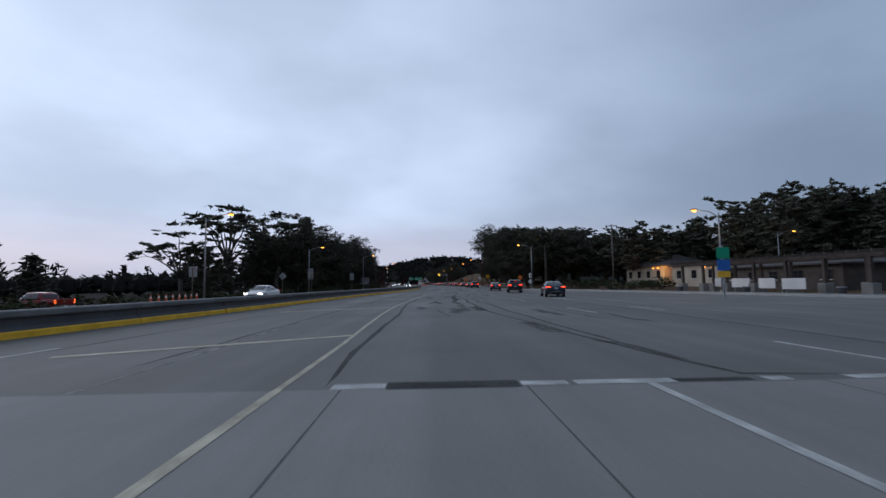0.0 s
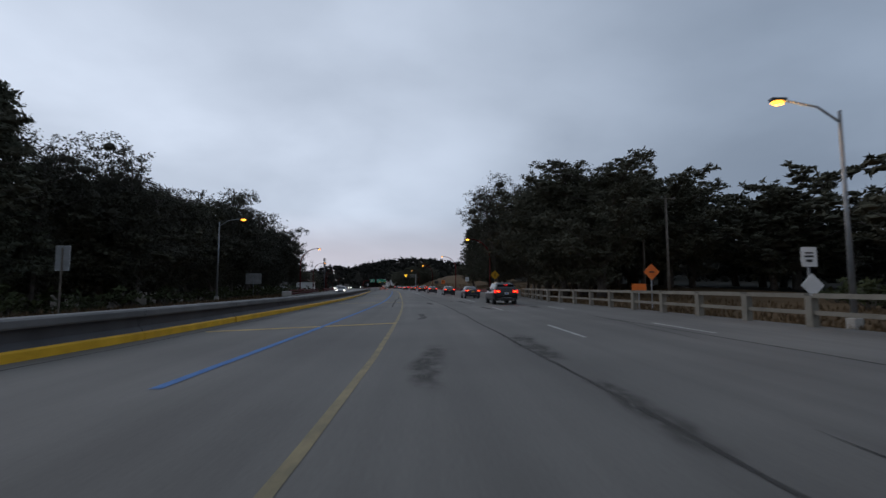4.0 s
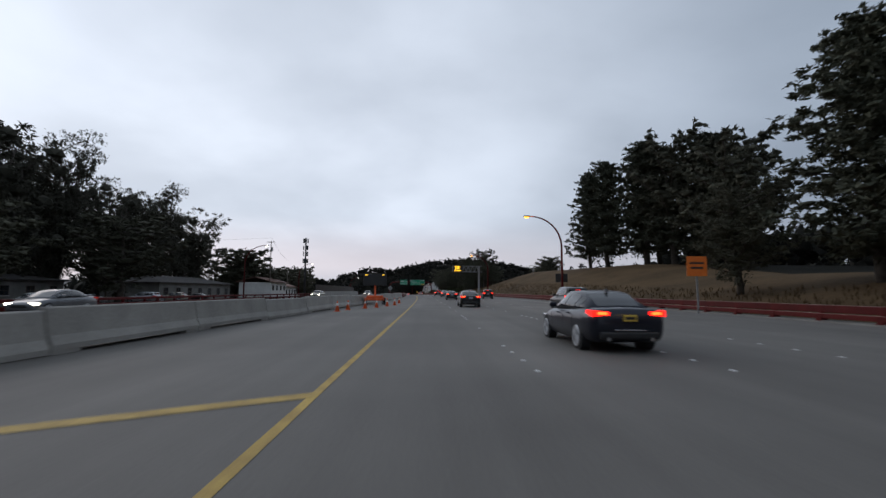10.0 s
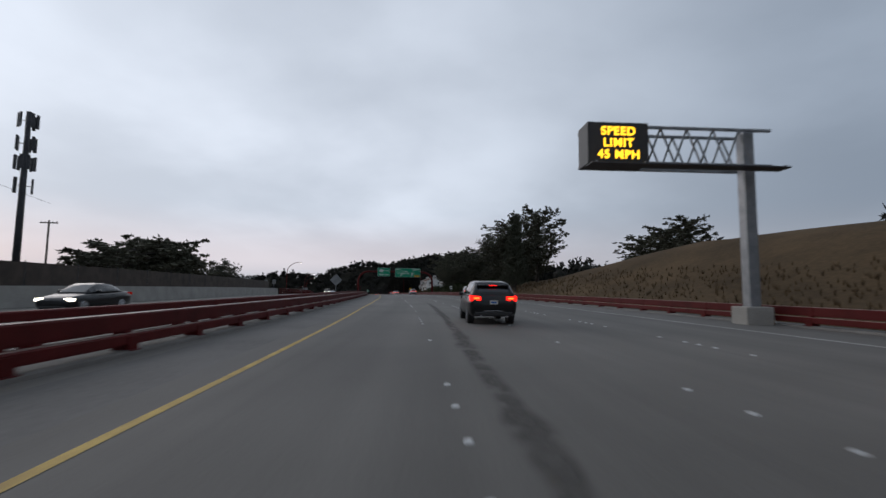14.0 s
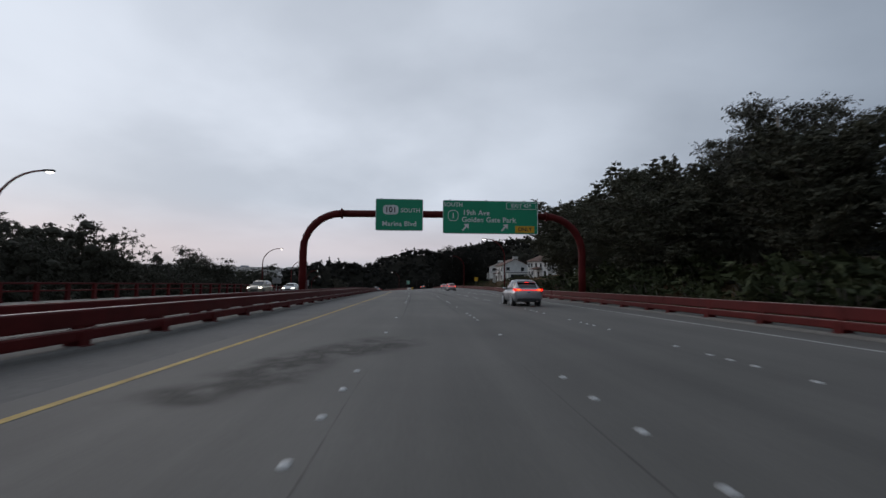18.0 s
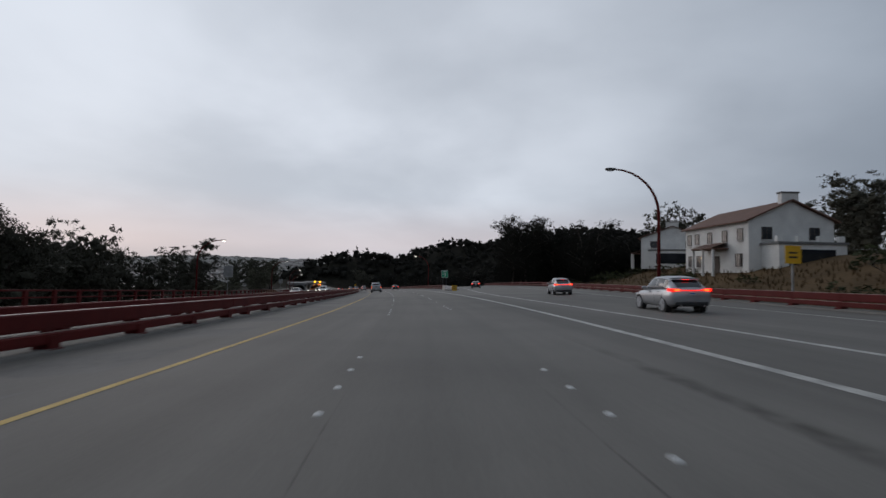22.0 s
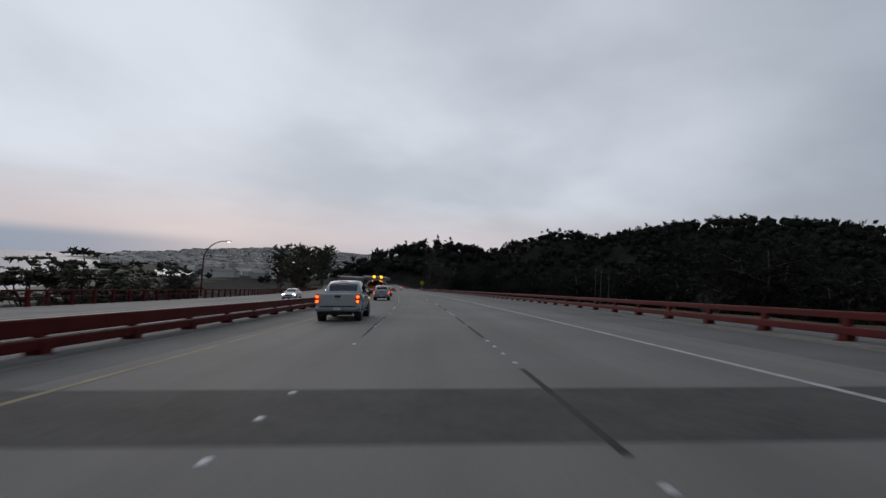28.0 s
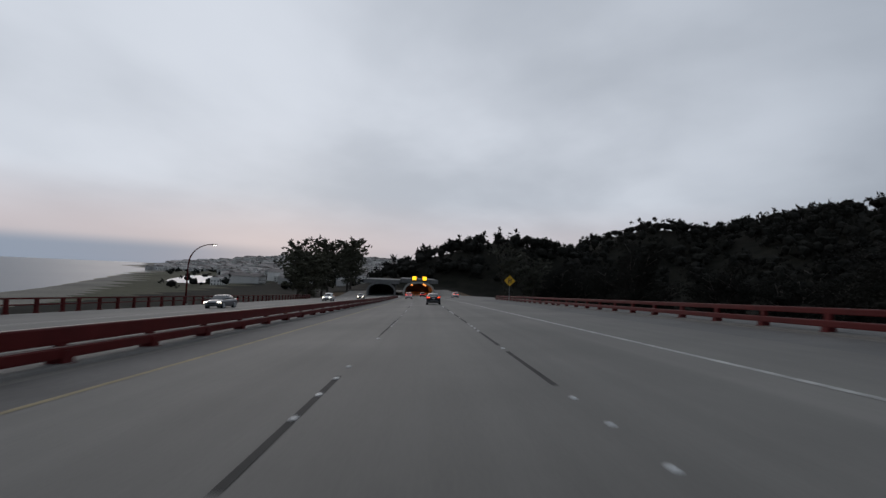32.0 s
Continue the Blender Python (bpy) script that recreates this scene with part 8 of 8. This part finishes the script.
    part("rear_bumper", box(-w0 * 0.86, -0.035, 0.32, w0 * 0.86, 0.16, 0.50, 0.05), PLASTIC, c, "dark lower bumper")
    part("rear_trim", box(-w0 * 0.45, -0.045, 0.52, w0 * 0.45, -0.02, 0.545, 0.005), CHROME, c)
    pz = 0.80 if kind == "sedan" else 0.86
    part("number_plate", box(-0.155, -0.052, pz - 0.075, 0.155, -0.038, pz + 0.075, 0.005), plate, c)
    part("plate_bar", box(-0.11, -0.056, pz - 0.03, 0.11, -0.053, pz + 0.03), PAINT_BLACK if plate is PLATE_GOLD else PAINT_BLUE, c)
    for sd in (-1, 1):
        xm = sd * (sp["cabin"][-2][3] + 0.13)
        part("mirror", box(xm - 0.11, sp["pillars"][-1] + 0.12, sp["cabin"][-2][1] + 0.02, xm + 0.09, sp["pillars"][-1] + 0.25, sp["cabin"][-2][1] + 0.16, 0.04), paint, c)
        part("exhaust", tube([(sd * 0.5, -0.05, 0.33), (sd * 0.5, 0.1, 0.33)], 0.045, 10), CHROME, c)
        for yh in (sp["pillars"][1] - 0.35, sp["pillars"][1] + 0.55):
            hz = float(np.interp(yh, [r[0] for r in sp["body"]], [r[2] for r in sp["body"]])) - 0.13
            hw = float(np.interp(yh, [r[0] for r in sp["body"]], [r[3] for r in sp["body"]]))
            part("door_handle", box(sd * hw - 0.02, yh - 0.09, hz - 0.02, sd * hw + 0.02, yh + 0.09, hz + 0.015, 0.008), paint, c)
        if brake and kind != "hatch":
            part("repeater", box(xm - 0.10, sp["pillars"][-1] + 0.22, sp["cabin"][-2][1] + 0.09, xm + 0.08, sp["pillars"][-1] + 0.265, sp["cabin"][-2][1] + 0.125, 0.008), AMBER_SIGN, c, "lit amber mirror repeater")
    if kind == "hatch" and not (parked or front_lit):
        part("light_bar", box(-w0 * 0.58, -0.026, z0 + 0.04, w0 * 0.58, 0.02, z0 + 0.075, 0.006), TAIL_HOT, c, "thin red light bar")
    if kind != "sedan":
        r0 = cab[1]
        part("spoiler", box(-r0[4] * 0.95, ra - 0.20, float(np.interp(ra, ys, [r[2] for r in cab])) - 0.03, r0[4] * 0.95, ra + 0.1, float(np.interp(ra, ys, [r[2] for r in cab])) + 0.025, 0.02), paint, c)
        part("high_brake_lamp", box(-0.16, ra - 0.215, float(np.interp(ra, ys, [r[2] for r in cab])) - 0.025, 0.16, ra - 0.19, float(np.interp(ra, ys, [r[2] for r in cab])), 0.003), TAIL_DIM if parked or front_lit else TAIL_HOT if brake else TAIL, c, "high brake lamp")
    else:
        part("antenna_fin", box(-0.02, ra + 0.05, 1.36, 0.02, ra + 0.2, 1.46, 0.01), paint, c)
    return c


def pickup(m, paint, label):
    """A crew cab pickup; its rear bumper over the pose's origin, +y its front."""
    c = thing("pickup_truck", m, label, "pickup truck")
    part("cab_body", loft([body_ring(*r) for r in [(1.62, 0.42, 1.20, 0.90), (1.66, 0.40, 1.22, 0.92), (2.6, 0.39, 1.20, 0.93), (3.8, 0.39, 1.17, 0.93), (4.15, 0.40, 1.15, 0.92), (4.9, 0.42, 1.10, 0.90), (5.25, 0.46, 1.00, 0.85), (5.37, 0.52, 0.90, 0.78)]]), paint, c, smooth=True)
    cab = [(1.62, 1.18, 1.22, 0.80, 0.66), (1.74, 1.18, 1.60, 0.84, 0.69), (2.0, 1.18, 1.76, 0.86, 0.70), (2.9, 1.17, 1.81, 0.87, 0.71), (3.35, 1.16, 1.78, 0.87, 0.71), (3.7, 1.15, 1.58, 0.86, 0.71), (4.15, 1.14, 1.17, 0.83, 0.72)]
    part("cabin", loft([cabin_ring(*r) for r in cab]), paint, c, smooth=True)
    end_pane(c, cab, 1.645, 1.80, "rear_window", 0.94)
    end_pane(c, cab, 3.46, 4.1, "windscreen", 0.93)
    for sd in (-1, 1):
        side_pane(c, cab, 1.98, 2.66, sd)
        side_pane(c, cab, 2.76, 3.86, sd)
        # bed side with its flare
        part("bed_side", loft([[(sd * 0.76, y, 0.62), (sd * w, y, 0.60), (sd * (w + 0.01), y, 0.92), (sd * (w - 0.03), y, 1.19), (sd * 0.80, y, 1.20)] for y, w in ((0.14, 0.90), (0.5, 0.93), (0.95, 0.95), (1.4, 0.93), (1.6, 0.92))]), paint, c, "silver bed side")
        part("fender_flare", tube([(sd * 0.925, 0.98 + math.cos(a) * 0.50, 0.40 + math.sin(a) * 0.50) for a in (math.pi * i / 12 for i in range(13))], 0.04, 6), paint, c)
        part("tail_lamp", box(sd * 0.86 - 0.085, 0.085, 0.80, sd * 0.86 + 0.085, 0.20, 1.17, 0.02), TAIL_DIM, c, "dark red tail lens")
        for z in (0.86, 1.06):
            part("brake_bulb", box(sd * 0.86 - 0.06, 0.075, z - 0.05, sd * 0.86 + 0.06, 0.09, z + 0.06, 0.02), BRAKE_CORE, c, "bright brake lamp")
        for y, r in ((0.98, 0.39), (4.24, 0.39)):
            part("wheel_arch", tube([(sd * 0.66, y, r * 1.03), (sd * 0.935, y, r * 1.03)], r * 1.14, 22), PLASTIC, c, "dark wheel arch")
            wheel_part(c, sd * 0.825, y, r, 0.26, RIM_DARK)
        part("mirror", box(sd * 1.06 - 0.11, 3.72, 1.16, sd * 1.06 + 0.11, 3.86, 1.36, 0.04), DARK_STEEL, c)
        part("headlamp", box(sd * 0.68 - 0.18, 5.12, 0.86, sd * 0.68 + 0.18, 5.33, 1.0, 0.03), CHROME, c, "clear headlamp")
        part("side_marker", box(sd * 0.87 - 0.03, 5.0, 0.9, sd * 0.87 + 0.03, 5.12, 0.97, 0.01), AMBER_SIGN, c, "lit amber marker")
        for yh in (2.55, 3.5):
            part("door_handle", box(sd * 0.935 - 0.02, yh - 0.1, 1.02, sd * 0.935 + 0.02, yh + 0.1, 1.06, 0.01), DARK_STEEL, c)
        part("door_seam", box(sd * 0.938 - 0.004, 2.70, 0.48, sd * 0.938 + 0.004, 2.715, 1.14), PLASTIC, c)
        part("running_board", box(sd * 0.86 - 0.07, 1.75, 0.36, sd * 0.86 + 0.07, 3.75, 0.42, 0.02), PLASTIC, c)
    part("tailgate", box(-0.77, 0.10, 0.66, 0.77, 0.18, 1.20, 0.03), paint, c, "silver tailgate")
    part("tailgate_crease", box(-0.70, 0.088, 0.80, 0.70, 0.104, 0.83, 0.006), paint, c)
    part("tailgate_handle", box(-0.13, 0.075, 1.03, 0.13, 0.11, 1.13, 0.02), PLASTIC, c, "black handle")
    part("badge", box(-0.12, 0.085, 0.935, 0.12, 0.102, 0.985, 0.01), YELLOW_LINE, c, "gold badge")
    part("bed_floor", box(-0.80, 0.16, 0.58, 0.80, 1.66, 0.66), PLASTIC, c)
    part("bumper", box(-0.92, -0.02, 0.44, 0.92, 0.16, 0.62, 0.05), STEEL, c, "grey step bumper")
    part("bumper_step", box(-0.35, -0.035, 0.40, 0.35, 0.10, 0.47, 0.02), PLASTIC, c)
    part("number_plate", box(-0.155, -0.045, 0.50, 0.155, -0.03, 0.61, 0.005), PLATE, c)
    part("high_brake_lamp", box(-0.2, 1.78, 1.735, 0.2, 1.83, 1.765, 0.008), TAIL_DIM, c, "high brake lamp")
    part("chassis", box(-0.6, 0.3, 0.28, 0.6, 5.0, 0.46, 0.03), PLASTIC, c)
    part("front_bumper", box(-0.84, 5.2, 0.40, 0.84, 5.42, 0.66, 0.05), PLASTIC, c)
    return c


NAVY = car_paint("dark_navy_paint", (0.012, 0.014, 0.024), 0.25)
BLACK_P = car_paint("black_paint", (0.010, 0.010, 0.011), 0.2)
SILVER = car_paint("silver_paint", (0.40, 0.41, 0.43), 0.55)
GREY_P = car_paint("grey_paint", (0.15, 0.155, 0.165), 0.5)
WHITE_P = car_paint("white_paint", (0.68, 0.68, 0.67), 0.0)
RED_P = car_paint("dark_red_paint", (0.18, 0.012, 0.012), 0.2)
TAN_P = car_paint("beige_paint", (0.36, 0.32, 0.25), 0.3)


def drive(s, d, turn=0.0):
    """A place on the road, tilted with it."""
    p, q, r = at(s, d), at(s + 2, d), at(s, d + 1)
    f, x = (q - p).normalized(), (r - p).normalized()
    u = x.cross(f).normalized()
    m = Matrix((x, f, u)).transposed().to_4x4()
    return Matrix.Translation(p) @ m @ pose(0, 0, 0, 0, 0, turn)


# the navy sedan, crossover and pickup are each one car repeated along the road
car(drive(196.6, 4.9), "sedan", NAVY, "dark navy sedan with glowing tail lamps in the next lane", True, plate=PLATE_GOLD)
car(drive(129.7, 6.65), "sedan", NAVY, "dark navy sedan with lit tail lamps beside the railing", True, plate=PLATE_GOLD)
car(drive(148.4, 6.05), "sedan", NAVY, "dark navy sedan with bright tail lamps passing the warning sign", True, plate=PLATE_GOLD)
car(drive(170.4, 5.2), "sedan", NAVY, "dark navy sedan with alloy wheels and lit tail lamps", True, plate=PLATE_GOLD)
car(drive(255.8, 3.7), "sedan", BLACK_P, "dark grey sedan with glowing tail lamps", True)
car(drive(247, 10.2, -2), "suv", BLACK_P, "black sport utility car with red tail lamps", True)
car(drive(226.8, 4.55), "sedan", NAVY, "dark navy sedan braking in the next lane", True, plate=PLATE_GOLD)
car(drive(299.4, 11.0, -2), "suv", BLACK_P, "dark blue black sport utility car below the grassy bank", True)
car(drive(318.5, 9.2, -2), "suv", BLACK_P, "black sport utility car near the edge line", True)
car(drive(382.2, 7.95, -1), "suv", BLACK_P, "large black sport utility car with chrome trim", False)
car(drive(316, 3.6), "sedan", GREY_P, "dark grey sedan with red tail lamps", True)
car(drive(529.2, 9.55), "hatch", SILVER, "silver crossover with red tail lamps", True)
car(drive(551.4, 11.8, -6), "hatch", SILVER, "silver grey crossover moving towards the exit", True)
car(drive(574.6, 14.6, -9), "hatch", SILVER, "silver grey crossover on the exit lane", True)
car(drive(619.5, 15.5, -14), "sedan", BLACK_P, "dark car leaving by the ramp", True)
car(drive(41.0, 10.7, -4), "sedan", NAVY, "dark blue sedan turning from the plaza", True)
car(drive(76.0, 8.2, -3), "sedan", NAVY, "dark blue sedan with lit tail lamps near the verge", True)
car(drive(59.8, 9.5, -3), "suv", BLACK_P, "black sport utility car with lit tail lamps", True)
car(drive(112, 6.6), "suv", BLACK_P, "black sport utility car braking ahead of the plaza", True)
car(drive(340.6, 2.7), "suv", BLACK_P, "dark sport utility car with lit tail lamps ahead", True)
car(drive(866, 1.2), "sedan", BLACK_P, "dark sedan braking ahead on the viaduct", True)
car(drive(930, -3.2), "hatch", WHITE_P, "white car far ahead near the tunnels", True)
car(drive(970, 1.2), "hatch", RED_P, "dark red car near the tunnel mouth", True)
car(drive(948, 11.0, 4), "hatch", WHITE_P, "pale car joining from the ramp", True)
car(drive(668, 3.5), "sedan", BLACK_P, "dark sedan with bright brake lamps", True)
pickup(drive(615.5, -3.85, 0.5), SILVER, "silver crew cab pickup truck in the inner lane")
car(drive(288.3, 3.85), "sedan", BLACK_P, "black sedan braking in the lane beside the concrete wall", True)
car(drive(456.0, 6.5), "hatch", SILVER, "silver crossover with lit tail lamps below the sign gantry", True)
pickup(drive(714.5, -3.60, 0.5), SILVER, "silver crew cab pickup with lit brake lamps by the median rail")
pickup(drive(749.5, -3.85, 0.5), SILVER, "silver crew cab pickup braking in the inner lane of the viaduct")
pickup(drive(777, -3.7, 1.0), SILVER, "silver crew cab pickup braking ahead on the viaduct")
# oncoming traffic
for s, d, kind, paint, label in ((46, -17.0, "sedan", WHITE_P, "white oncoming sedan with lit headlamps"), (168, -12.6, "sedan", GREY_P, "grey oncoming sedan with bright headlamps"), (232, -19.6, "suv", GREY_P, "grey oncoming sport utility car"), (246, -21.6, "sedan", GREY_P, "dark grey oncoming sedan passing the barracks"), (307, -21.2, "sedan", TAN_P, "beige oncoming sedan with bright headlamps"), (350, -17.2, "sedan", BLACK_P, "black oncoming sedan with bright headlamps"), (491, -20, "suv", TAN_P, "beige oncoming sport utility car"), (501, -18.5, "sedan", WHITE_P, "white oncoming sedan with lit headlamps"), (622, -18.5, "sedan", GREY_P, "grey oncoming sedan with bright headlamps"), (632, -14.5, "hatch", WHITE_P, "pale oncoming car with bright headlamps"), (690, -20, "hatch", GREY_P, "grey oncoming car with bright headlamps"), (760, -16, "sedan", WHITE_P, "white oncoming sedan on the viaduct"), (862, -22, "sedan", GREY_P, "grey oncoming sedan on the viaduct"), (905, -19, "hatch", WHITE_P, "pale oncoming car on the viaduct"), (935, -16, "sedan", GREY_P, "dark oncoming sedan with bright headlamps")):
    car(drive(s, d, 180), kind, paint, label, False, True, "oncoming traffic")
# parked row beyond the far lanes
park = [("sedan", WHITE_P), ("hatch", GREY_P), ("suv", BLACK_P), ("sedan", SILVER), ("hatch", WHITE_P), ("sedan", GREY_P), ("suv", SILVER), ("hatch", TAN_P), ("sedan", BLACK_P)]
for i, (kind, paint) in enumerate(park):
    s = 232 + i * 9.5
    p = at(s, -42)
    m = on_ground(s, -42 - (i % 3) * 0.8, 84 + (i * 37) % 12, 0.05)
    car(m, kind, paint, "parked car in the row before the barracks", group="parked cars", parked=True)
pickup(on_ground(40, -33, 80, 0.05), RED_P, "red parked pickup behind the far lanes")
